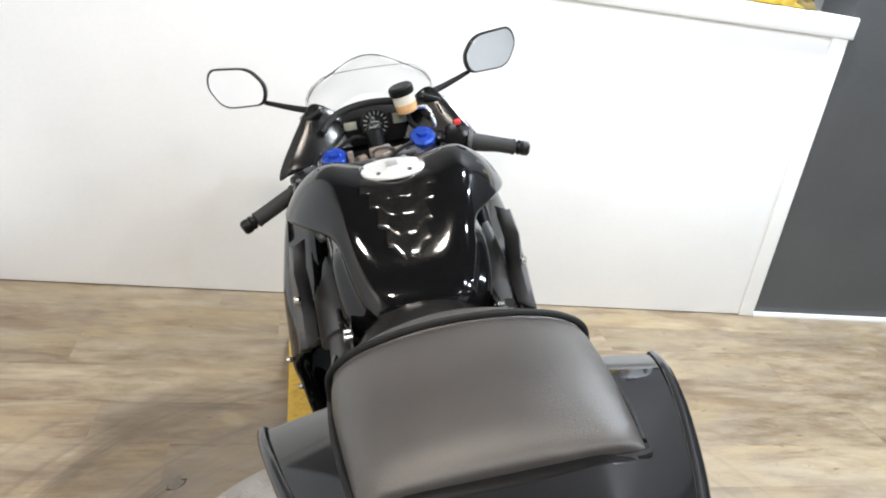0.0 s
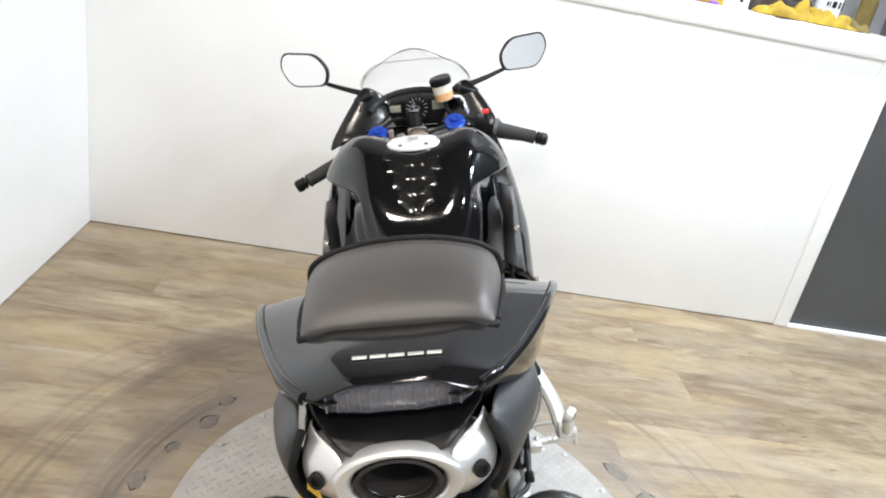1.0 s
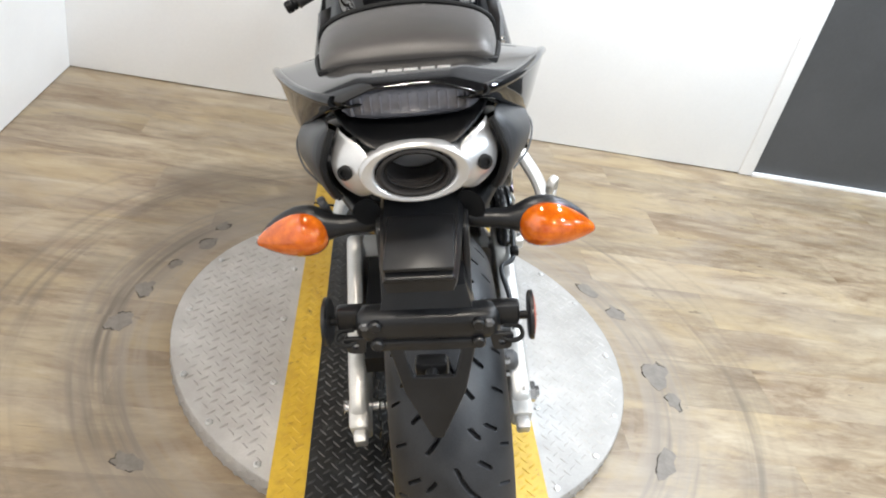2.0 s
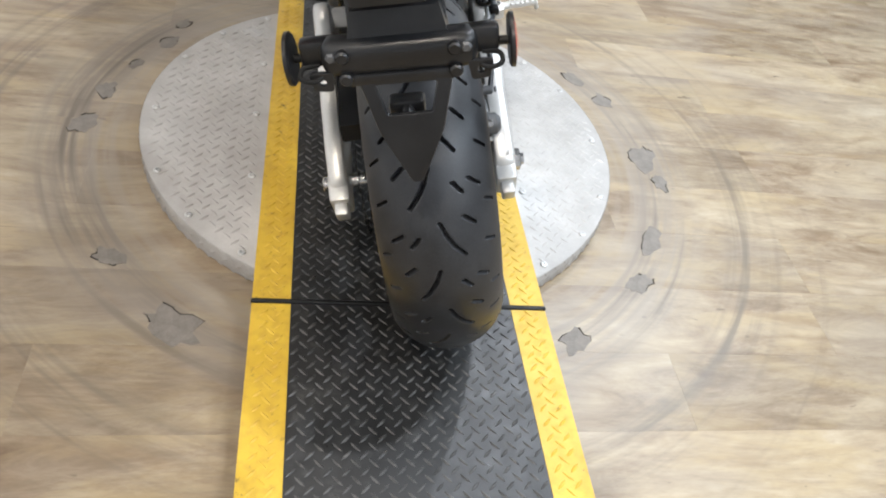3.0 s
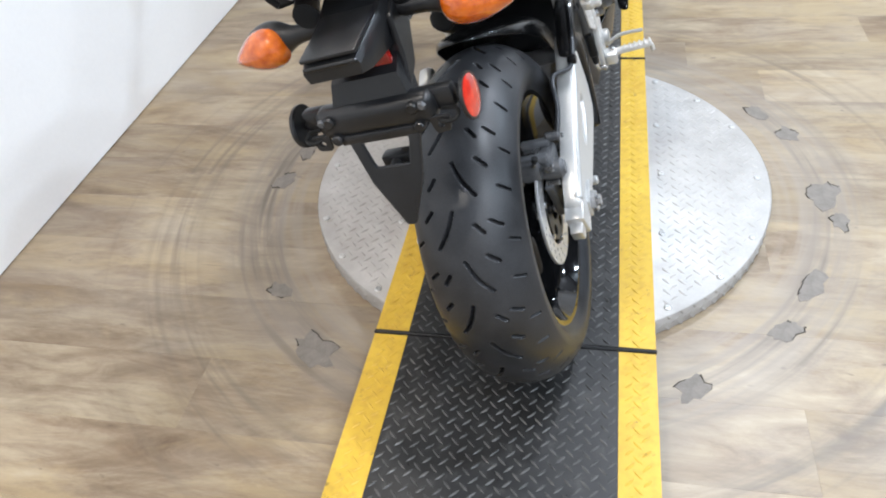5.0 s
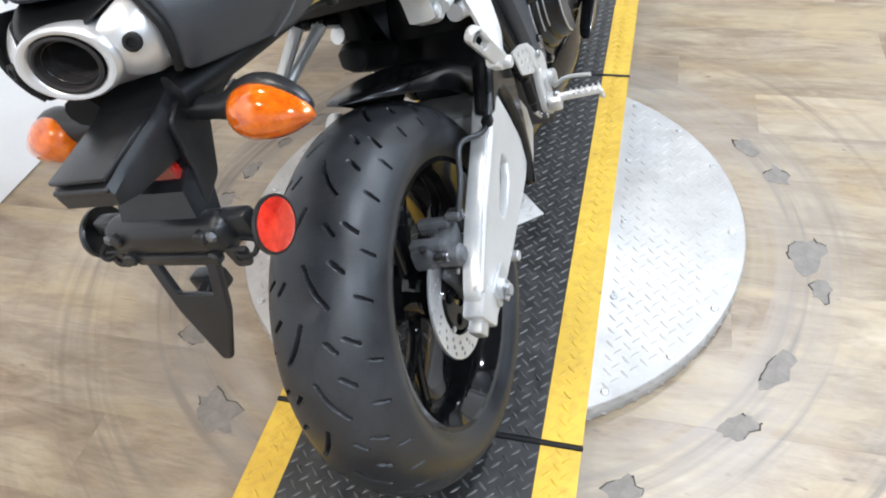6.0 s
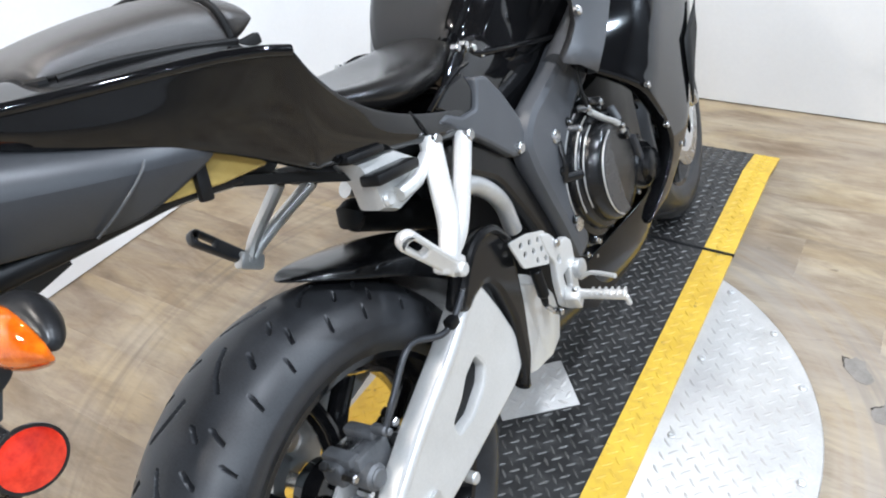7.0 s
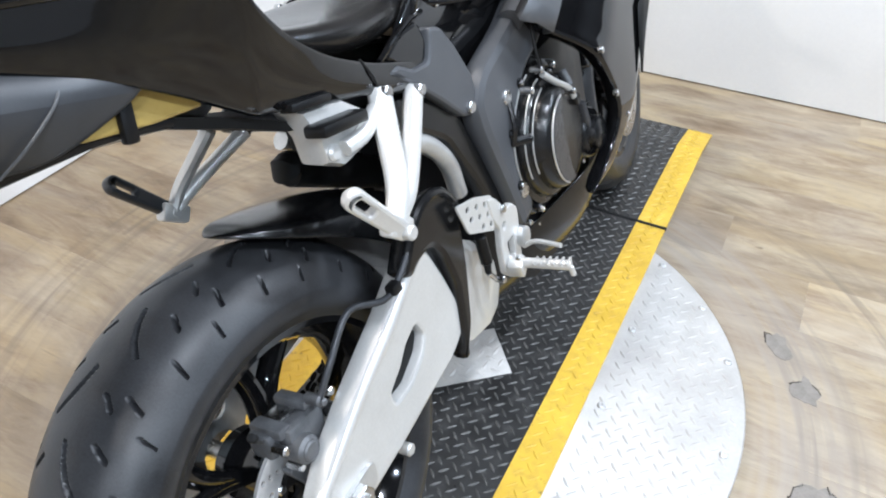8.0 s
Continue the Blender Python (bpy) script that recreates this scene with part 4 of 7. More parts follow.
part("hose_clip", box((0.016, 0.018, 0.014), (0.158, 0.165, 0.498), 0.003), satin_black, bike)

# chain on the left
link_mesh = plate(rounded([(-0.0085, -0.006), (0.0085, -0.006), (0.0085, 0.006), (-0.0085, 0.006)], 0.0055, 3), 0.0022, SIDE, (), 0.0004)
link_mesh.materials.append(satin_black)
loop = [(0.0 + 0.46 * k / 28, AXLE_Z + 0.095 - (0.065 * k / 28)) for k in range(28, 0, -1)] + [(math.cos(a) * 0.095, AXLE_Z + math.sin(a) * 0.095) for a in (math.pi / 2 + math.pi * k / 19 for k in range(20))] + [(0.46 * k / 28, AXLE_Z - 0.095 + (0.09 * k / 28)) for k in range(1, 29)]
chain = part("chain", plate(rounded([(0.44, 0.33), (0.48, 0.33), (0.48, 0.37), (0.44, 0.37)], 0.018), 0.008, SIDE, (), 0.001, -0.094), satin_black, bike, "oily black drive chain")
for k in range(len(loop) - 1):
    (y0, z0), (y1, z1) = loop[k], loop[k + 1]
    turn = math.degrees(math.atan2(z1 - z0, y1 - y0))
    for off in (-0.0045, 0.0045) if k % 2 else (-0.0075, 0.0075):
        part("link", link_mesh, satin_black, chain, m=pose(-0.094 + off, (y0 + y1) / 2, (z0 + z1) / 2, turn, 0, 0))
part("chain_guard", loft([[(-0.115, y, z), (-0.078, y, z), (-0.078, y, z - h), (-0.115, y, z - h)] for y, z, h in ((-0.05, 0.455, 0.03), (0.06, 0.475, 0.05), (0.2, 0.465, 0.05), (0.3, 0.45, 0.04))]), satin_black, bike, "black plastic chain guard")

# hugger mudguard over the rear tyre
rows = []
for y, z, w, drop in ((0.070, 0.630, 0.005, 0.002), (0.082, 0.628, 0.022, 0.006), (0.105, 0.624, 0.046, 0.012), (0.140, 0.613, 0.066, 0.020), (0.183, 0.600, 0.080, 0.030), (0.230, 0.586, 0.090, 0.044), (0.280, 0.568, 0.095, 0.062), (0.330, 0.545, 0.097, 0.085), (0.375, 0.515, 0.097, 0.10), (0.410, 0.470, 0.096, 0.11)):
    rows.append([(0.008 + w * u, y - drop * d * 0.35, z - drop * d) for u, d in ((-1.04, 1.0), (-1, 0.5), (-0.9, 0.2), (-0.5, 0.05), (0, 0.0), (0.5, 0.05), (0.9, 0.2), (1, 0.5), (1.04, 1.0))])
smooth(solid(placed("rear_mudguard", skin(rows), sheen_black, bike, "pointed black plastic hugger over the rear tyre"), 0.003), 2)

# tail cowl: top deck and swept side panels
EDGE_Y = (-0.240, -0.233, -0.212, -0.19, -0.15, -0.10, -0.05, 0.0, 0.035, 0.055, 0.064, 0.070, 0.078, 0.092, 0.116, 0.148, 0.18, 0.235, 0.28, 0.33, 0.40, 0.47)
TOP_X = [(-0.240, 0.068), (-0.233, 0.082), (-0.212, 0.098), (-0.19, 0.110), (-0.15, 0.128), (-0.10, 0.147), (-0.05, 0.164), (0.0, 0.178), (0.04, 0.188), (0.064, 0.192), (0.078, 0.186), (0.116, 0.172), (0.18, 0.158), (0.235, 0.149), (0.33, 0.142), (0.47, 0.134)]
TOP_Z = [(-0.240, 0.932), (-0.233, 0.934), (-0.212, 0.931), (-0.19, 0.927), (-0.15, 0.919), (-0.10, 0.910), (-0.05, 0.902), (0.0, 0.893), (0.04, 0.884), (0.064, 0.876), (0.078, 0.852), (0.092, 0.834), (0.116, 0.811), (0.148, 0.788), (0.18, 0.769), (0.235, 0.746), (0.33, 0.715), (0.47, 0.640)]
LOW_X = [(-0.240, 0.062), (-0.212, 0.088), (-0.19, 0.101), (-0.15, 0.122), (-0.085, 0.143), (-0.03, 0.150), (0.067, 0.151), (0.235, 0.147), (0.33, 0.140), (0.47, 0.132)]
LOW_Z = [(-0.240, 0.925), (-0.212, 0.913), (-0.19, 0.900), (-0.15, 0.876), (-0.085, 0.846), (-0.03, 0.815), (0.01, 0.786), (0.067, 0.745), (0.12, 0.734), (0.235, 0.706), (0.33, 0.672), (0.47, 0.600)]
deck = []
for y in EDGE_Y[:11]:
    x, z = lerp(TOP_X, y), lerp(TOP_Z, y)
    crown = lerp([(-0.24, 0.014), (-0.19, 0.018), (-0.10, 0.020), (0.064, 0.020)], y)
    deck.append([(x * u, y, z + crown * (1 - max(0.0, abs(u) - 0.5) * 2)) for u in (-1, -0.98, -0.75, -0.54, -0.48, -0.25, 0, 0.25, 0.48, 0.54, 0.75, 0.98, 1)])
tail = solid(part("tail_cowl", skin(deck), gloss_black, bike, "gloss black tail cowl"), 0.004)
smooth(tail, 2)
for sx in (-1, 1):
    grid = []
    for y in EDGE_Y:
        x0, z0, x1, z1 = lerp(TOP_X, y), lerp(TOP_Z, y), lerp(LOW_X, y), lerp(LOW_Z, y)
        bulge = 0.007
        grid.append([(sx * x0, y, z0), (sx * (x0 * 0.96 + x1 * 0.04 + 0.001), y, z0 * 0.96 + z1 * 0.04), (sx * (x0 * 0.7 + x1 * 0.3 + bulge * 0.3), y, z0 * 0.7 + z1 * 0.3), (sx * (x0 * 0.35 + x1 * 0.65 + bulge * 0.6), y, z0 * 0.35 + z1 * 0.65), (sx * (x1 + 0.002), y, z1 + 0.004), (sx * x1, y, z1), (sx * (x1 - 0.018), y, z1 + 0.002)])
    panel = smooth(solid(part("side_panel", skin(grid), gloss_black, bike, "gloss black side panel below the seat"), 0.004), 2)
    part("edge_bead", tube([(sx * (lerp(TOP_X, y) - 0.0035), y, lerp(TOP_Z, y) - 0.0025) for y in (-0.233, -0.212, -0.19, -0.15, -0.10, -0.05, 0.0, 0.035, 0.055, 0.064)], 0.0062, 12, 2), gloss_black, panel)
    part("panel_seam", tube([(sx * 0.1505, 0.226, 0.752), (sx * 0.1535, 0.236, 0.728), (sx * 0.1505, 0.244, 0.703)], 0.0014, 6), matte_black, panel)
    part("edge_trim", tube([(sx * (lerp(TOP_X, y) - 0.010), y, lerp(TOP_Z, y) - 0.012) for y in (0.07, 0.078, 0.092, 0.116, 0.148, 0.18, 0.235, 0.28, 0.33)], 0.006, 8, 2), matte_black, panel)
for k, (u, w) in enumerate(((-0.036, 0.012), (-0.019, 0.013), (-0.002, 0.013), (0.016, 0.013), (0.033, 0.012))):
    part("logo_mark", box((w * 1.15, 0.0044, 0.0012), (u + 0.006, -0.200, 0.9478), 0.0004, (10, 0, 0)), cast_alloy, tail)
lamp_part = part("tail_light", loft([[(sx * 0.5 * w, y, z + h * s) for sx, s in ((-1.0, 0.0), (-0.86, 0.45), (-0.5, 0.55), (0.5, 0.55), (0.86, 0.45), (1.0, 0.0), (0.84, -0.5), (0.5, -0.6), (-0.5, -0.6), (-0.84, -0.5))] for y, w, h, z in ((-0.165, 0.166, 0.034, 0.9220), (-0.218, 0.170, 0.037, 0.9245), (-0.2345, 0.146, 0.030, 0.9245))]), smoke_lens, tail, "smoked clear tail light")
smooth(lamp_part, 2)
for k in range(13):
    part("led_cell", box((0.0026, 0.003, 0.020), (-0.060 + 0.010 * k, -0.2330, 0.9245), 0.0006), lens_cell, lamp_part)
# black valley between tail light and silencer
smooth(part("heat_shield", loft([[(-w, y, z0), (-w * 0.55, y, z0 - 0.014), (0, y, z0 - 0.018), (w * 0.55, y, z0 - 0.014), (w, y, z0), (w, y, z1), (0, y, z1 + 0.004), (-w, y, z1)] for y, w, z0, z1 in ((-0.02, 0.13, 0.84, 0.79), (-0.14, 0.11, 0.885, 0.82), (-0.195, 0.090, 0.900, 0.85), (-0.222, 0.076, 0.896, 0.86))]), satin_black, bike, "black heat shield above the silencer"), 1)

smooth(solid(placed("shield_lip", skin([[(w * u, y, z - 0.010 * (1 - u * u)) for u in (-1, -0.7, 0, 0.7, 1)] for y, w, z in ((-0.17, 0.090, 0.944), (-0.21, 0.080, 0.940), (-0.235, 0.063, 0.934), (-0.2575, 0.044, 0.9265))]), satin_black, bike, "black heat shield lip"), 0.004), 1)


# silencer
def oval(y, a, b, z, n=28, power=2.0):
    return [(a * math.copysign(abs(math.cos(k)) ** (2 / power), math.cos(k)), y, z + b * math.copysign(abs(math.sin(k)) ** (2 / power), math.sin(k))) for k in (2 * math.pi * j / n for j in range(n))]


silencer = placed("silencer", loft([oval(0.10, 0.085, 0.045, 0.80), oval(-0.02, 0.105, 0.05, 0.836), oval(-0.15, 0.098, 0.045, 0.876), oval(-0.205, 0.09, 0.040, 0.890)]), brushed, bike, "stainless under-seat silencer")
cap = part("end_cap", loft([oval(-0.19, 0.088, 0.034, 0.880, power=3.0), oval(-0.222, 0.080, 0.032, 0.885, power=2.8), oval(-0.240, 0.064, 0.032, 0.892, power=2.3), oval(-0.252, 0.0605, 0.0350, 0.897), oval(-0.2635, 0.0600, 0.0345, 0.897), oval(-0.2660, 0.0570, 0.0325, 0.897), oval(-0.2650, 0.0450, 0.0285, 0.897), oval(-0.262, 0.0415, 0.0270, 0.897), oval(-0.245, 0.040, 0.026, 0.897)], caps=False), brushed, silencer, "brushed steel end cap")
smooth(cap, 1)
part("outlet", loft([oval(-0.2645, 0.0405, 0.0270, 0.897), oval(-0.2655, 0.0365, 0.0245, 0.897), oval(-0.264, 0.0345, 0.0228, 0.897), oval(-0.245, 0.034, 0.0225, 0.897), oval(-0.245, 0.031, 0.020, 0.897), oval(-0.15, 0.029, 0.019, 0.893), oval(-0.15, 0.002, 0.002, 0.893)], caps=False), soot, silencer, "sooty black exhaust outlet")
part("outlet_ring", tube([(0.0315 * math.cos(k), -0.258, 0.897 + 0.0205 * math.sin(k)) for k in (2 * math.pi * j / 24 for j in range(24))], 0.0011, 8, 1, closed=True), engine_grey, silencer)
for sx in (-1, 1):
    # flared wing beside the outlet ring
    inner = ((0.044, -0.2585, 0.921), (0.053, -0.262, 0.909), (0.056, -0.263, 0.897), (0.053, -0.261, 0.884), (0.043, -0.256, 0.872))
    middle = ((0.062, -0.241, 0.930), (0.070, -0.251, 0.915), (0.074, -0.254, 0.899), (0.072, -0.252, 0.880), (0.055, -0.247, 0.864))
    outer = ((0.080, -0.222, 0.936), (0.089, -0.235, 0.919), (0.093, -0.239, 0.900), (0.090, -0.237, 0.878), (0.066, -0.237, 0.859))
    behind = ((0.080, -0.195, 0.930), (0.086, -0.205, 0.915), (0.089, -0.208, 0.897), (0.084, -0.206, 0.876), (0.064, -0.21, 0.858))
    wing = smooth(solid(part("wing", skin([[(sx * x, y, z) for x, y, z in row] for row in (inner, middle, outer, behind)]), brushed, silencer, "brushed steel wing with a black bolt"), 0.003), 2)
    aim = Matrix.Translation((sx * 0.0735, -0.2560, 0.8995)) @ Vector((sx * 0.38, -0.9, 0.12)).to_track_quat("X", "Z").to_matrix().to_4x4()
    part("bolt", lathe([(-0.004, 0.0080), (0.0012, 0.0080), (0.0018, 0.0070), (0.0018, 0.0045), (-0.001, 0.0045), (-0.001, 0.0)], 16, aim), matte_black, wing, "black socket bolt")
    grid = []
    for y, x0, z0, x1, z1, x2, z2 in ((-0.244, 0.084, 0.900, 0.096, 0.868, 0.085, 0.828), (-0.243, 0.087, 0.908, 0.106, 0.869, 0.091, 0.819), (-0.225, 0.088, 0.911, 0.119, 0.868, 0.096, 0.814), (-0.14, 0.106, 0.884, 0.146, 0.842, 0.112, 0.790), (-0.08, 0.128, 0.858, 0.152, 0.828, 0.124, 0.790), (-0.05, 0.135, 0.842, 0.151, 0.820, 0.127, 0.791), (-0.018, 0.139, 0.824, 0.147, 0.812, 0.129, 0.792)):
        back = max(0.0, y + 0.14) / 0.122
        grid.append([(sx * x0, y, z0), (sx * (x0 * 0.35 + x1 * 0.65), y, z0 * 0.5 + z1 * 0.5 + 0.006), (sx * x1, y - 0.006 * back, z1), (sx * (x1 * 0.6 + x2 * 0.4), y - 0.042 * back, z1 * 0.45 + z2 * 0.55), (sx * x2, y - 0.082 * back, z2)])
    smooth(solid(part("silencer_cover", skin(grid), cover_grey, bike, "satin dark grey silencer side cover"), 0.004), 2)
    part("cover_band", tube([(sx * 0.083, -0.244, 0.905), (sx * 0.091, -0.247, 0.886), (sx * 0.097, -0.248, 0.866), (sx * 0.092, -0.247, 0.842), (sx * 0.084, -0.244, 0.826)], 0.0042, 8), matte_black, bike)
    # highlight along the cover's crease, drawn as a thin lighter tube
    part("cover_seam", tube([(sx * 0.132, -0.078, 0.851), (sx * 0.1475, -0.100, 0.834), (sx * 0.139, -0.130, 0.813), (sx * 0.118, -0.150, 0.796)], 0.0013, 6), caliper_grey, bike, "creased edge with its highlight drawn in lighter grey")
    part("under_tube", tube([(sx * 0.058, -0.24, 0.803), (sx * 0.086, -0.17, 0.799), (sx * 0.106, -0.11, 0.796), (sx * 0.116, -0.06, 0.790), (sx * 0.118, 0.0, 0.772)], 0.015, 12, flat=1.25, radii=(0.0145, 0.006)), satin_black, bike, "black subframe rail")
part("under_tray", loft([[(-w, y, z), (w, y, z), (w, y, z - 0.012), (-w, y, z - 0.012)] for y, w, z in ((-0.19, 0.05, 0.83), (-0.05, 0.112, 0.798), (0.0, 0.122, 0.775), (0.06, 0.124, 0.749), (0.12, 0.124, 0.720), (0.25, 0.12, 0.682))]), matte_black, bike, "black plastic undertray")
part("wire_cover", plate(rounded([(-0.088, 0.812), (-0.02, 0.832), (0.030, 0.794), (0.032, 0.772), (-0.02, 0.778), (-0.088, 0.793)], 0.004), 0.018, SIDE, (), 0.003, 0.119), ochre_plastic, bike, "ochre plastic heat insulator")
part("insulator_clip", box((0.010, 0.014, 0.036), (0.1305, -0.046, 0.792), 0.003, (-14, 0, 0)), satin_black, bike)

# plate bracket, reflectors and signals
# the bracket hangs a little twisted under the tail
TWIST = Matrix.Translation((0.117, -0.27, 0)) @ pose(0, 0, 0, 0, 0, -4.3) @ Matrix.Translation((-0.117, 0.27, 0))
bracket = part("plate_bracket", loft([[(-w, y, z), (-w * 0.9, y, z + 0.008), (w * 0.9, y, z + 0.008), (w, y, z), (w * 0.9, y, z - h), (-w * 0.9, y, z - h)] for y, w, z, h in ((-0.16, 0.05, 0.82, 0.05), (-0.235, 0.047, 0.800, 0.045), (-0.262, 0.046, 0.790, 0.04), (-0.322, 0.042, 0.777, 0.024), (-0.343, 0.038, 0.770, 0.012))]), fender_black, bike, "black plastic rear fender and plate bracket", m=TWIST)
part("lamp_hood", box((0.074, 0.085, 0.006), (0, -0.300, 0.791), 0.0025, (9, 0, 0)), fender_black, bracket)
part("hood_edge", rod((-0.036, -0.343, 0.7755), (0.036, -0.343, 0.7755), 0.003), fender_black, bracket)
part("red_reflector", plate(rounded([(-0.039, 0.733), (0.039, 0.733), (0.034, 0.766), (-0.034, 0.766)], 0.004), 0.010, BACK, (), 0.002, 0.276), dark_red, bracket, "small red reflector")
part("stem", loft([[(-w, y, z), (w, y, z), (w, y2, z), (-w, y2, z)] for z, w, y, y2 in ((0.78, 0.042, -0.262, -0.23), (0.742, 0.044, -0.267, -0.235), (0.728, 0.046, -0.292, -0.25), (0.69, 0.055, -0.305, -0.275))]), fender_black, bracket)
bar = part("plate_bar", box((0.165, 0.034, 0.042), (0, -0.296, 0.682), 0.014, segments=4), fender_black, bracket)
part("bar_lower", box((0.112, 0.012, 0.014), (0, -0.308, 0.660), 0.003), fender_black, bar)
for sx in (-1, 1):
    for z in (0.690, 0.664):
        part("bolt", rod((sx * 0.058, -0.308, z), (sx * 0.058, -0.3185, z), 0.0075, 12), fender_black, bar)
    part("wing", box((0.040, 0.018, 0.030), (sx * 0.085, -0.290, 0.686), 0.005), fender_black, bar)
    part("reflector_arm", rod((sx * 0.09, -0.286, 0.677), (sx * 0.116, -0.284, 0.676), 0.005), fender_black, bar)
    ring = part("reflector", lathe([(0.115, 0), (0.115, 0.026), (0.117, 0.0285), (0.121, 0.0285), (0.121, 0.026), (0.119, 0.0)], 32, pose(0, -0.284, 0.676) @ Matrix.Diagonal((sx, 1, 1, 1))), fender_black, bracket, "round red side reflector")
    part("lens", lathe([(0.1185, 0.026), (0.1215, 0.0255), (0.1235, 0.018), (0.1242, 0)], 32, pose(0, -0.284, 0.676) @ Matrix.Diagonal((sx, 1, 1, 1))), red_lens, ring)
    signal = part("turn_signal", loft([[(sx * x, y0 + ry * math.cos(a), z0 + rz * math.sin(a)) for a in (2 * math.pi * k / 16 for k in range(16))] for x, y0, ry, z0, rz in ((0.046, -0.236, 0.014, 0.782, 0.015), (0.075, -0.238, 0.010, 0.780, 0.011), (0.100, -0.240, 0.011, 0.779, 0.012), (0.114, -0.236, 0.018, 0.778, 0.022), (0.135, -0.233, 0.021, 0.779, 0.026), (0.160, -0.233, 0.017, 0.777, 0.022), (0.182, -0.236, 0.009, 0.772, 0.011), (0.190, -0.240, 0.004, 0.768, 0.004))]), fender_black, bike, "black turn signal with an amber lens", m=TWIST)
    smooth(signal, 1)
    smooth(part("lens", loft([[(sx * x, y0 - ry * max(0.0, math.sin(a)) - 0.004, z0 + rz * math.cos(a)) for a in (math.pi * k / 12 for k in range(13))] for x, y0, ry, z0, rz in ((0.108, -0.242, 0.006, 0.774, 0.010), (0.113, -0.239, 0.020, 0.773, 0.019), (0.124, -0.236, 0.029, 0.773, 0.027), (0.140, -0.234, 0.033, 0.773, 0.030), (0.160, -0.234, 0.029, 0.771, 0.026), (0.182, -0.237, 0.016, 0.768, 0.014), (0.195, -0.240, 0.004, 0.765, 0.004))]), amber, signal, "amber lens"), 1)
    part("reflector_bowl", plate(rounded([(sx * 0.118, 0.760), (sx * 0.168, 0.758), (sx * 0.176, 0.772), (sx * 0.140, 0.792), (sx * 0.118, 0.786)][::sx], 0.006), 0.004, BACK, (), 0.001, 0.249), cast_alloy, signal)
    part("bulb", rod((sx * 0.138, -0.250, 0.772), (sx * 0.146, -0.262, 0.772), 0.007, 12, 0.003), red_plastic, signal)
    part("cheek", plate(rounded([(-0.264, 0.785), (-0.235, 0.800), (-0.215, 0.770), (-0.250, 0.715), (-0.285, 0.700), (-0.270, 0.735)], 0.006), 0.008, SIDE, (), 0.002, sx * 0.048), fender_black, bracket)
part("fender_flap", plate(rounded([(-0.052, 0.665), (0.052, 0.665), (0.036, 0.598), (0.006, 0.534), (-0.006, 0.534), (-0.036, 0.598)], 0.004), 0.007, Matrix.Translation((0.004, -0.308, 0.665)) @ pose(0, 0, 0, -13, 0, 0) @ Matrix.Translation((0, 0.308, -0.665)) @ BACK, [rounded([(-0.033, 0.652), (0.033, 0.652), (0.024, 0.618), (-0.024, 0.618)], 0.003)], 0.002, 0.308), fender_black, bracket, "pointed black mud flap")
for sx in (-1, 1):
    part("cable_loop", tube([(sx * 0.078, -0.306, 0.668), (sx * 0.092, -0.314, 0.664), (sx * 0.106, -0.310, 0.666), (sx * 0.104, -0.300, 0.672), (sx * 0.086, -0.298, 0.674)], 0.0028, 8), matte_black, bar)
    part("tab", plate(rounded([(sx * 0.070, 0.672), (sx * 0.098, 0.672), (sx * 0.094, 0.650), (sx * 0.074, 0.648)][::sx], 0.005), 0.005, BACK, [circle(sx * 0.084, 0.660, 0.004, 10)], 0.001, 0.309), fender_black, bar)
    part("nut", rod((sx * 0.070, -0.310, 0.690), (sx * 0.070, -0.3165, 0.690), 0.006, 6), caliper_grey, bar)
part("flap_web", box((0.04, 0.02, 0.022), (0, -0.294, 0.612), 0.004), fender_black, bracket)
part("flap_bolt", rod((0, -0.30, 0.612), (0, -0.32, 0.606), 0.008, 12), fender_black, bracket)

# seats
pillion = placed("pillion_seat", loft([mirrored([(0, y, zt), (w * 0.35, y, zt - c * 0.10), (w * 0.66, y, zt - c * 0.35), (w * 0.86, y, zt - c * 0.70), (w * 0.97, y, zt - c - 0.006), (w, y, zb + 0.006), (w * 0.98, y, zb), (0, y, zb + 0.004)]) for y, w, zt, zb, c in ((0.078, 0.121, 0.976, 0.912, 0.026), (0.074, 0.122, 0.983, 0.913, 0.028), (0.055, 0.122, 0.987, 0.917, 0.027), (0.01, 0.118, 0.990, 0.926, 0.021), (-0.04, 0.112, 0.990, 0.938, 0.016), (-0.075, 0.107, 0.987, 0.947, 0.011), (-0.096, 0.104, 0.982, 0.953, 0.008), (-0.106, 0.102, 0.975, 0.956, 0.006), (-0.108, 0.101, 0.970, 0.957, 0.004))]), seat_vinyl, bike, "dark grey vinyl pillion seat pad")
smooth(pillion, 2)
# the nose of the pad, ahead of its seam
smooth(part("front_roll", loft([mirrored([(0, y, zt), (w * 0.4, y - 0.2 * b, zt - c * 0.14), (w * 0.72, y - 0.55 * b, zt - c * 0.46), (w * 0.93, y - 0.9 * b, zt - c * 0.9), (w, y - b, zt - c - 0.005), (w * 0.97, y - b, zb), (w * 0.5, y - b * 0.3, zb), (0, y, zb)]) for y, w, zt, zb, c, b in ((0.076, 0.1195, 0.976, 0.914, 0.026, 0.0), (0.098, 0.119, 0.977, 0.914, 0.028, 0.006), (0.125, 0.117, 0.969, 0.920, 0.027, 0.018), (0.146, 0.115, 0.957, 0.928, 0.020, 0.030), (0.157, 0.113, 0.947, 0.933, 0.012, 0.038))]), seat_vinyl, pillion), 2)
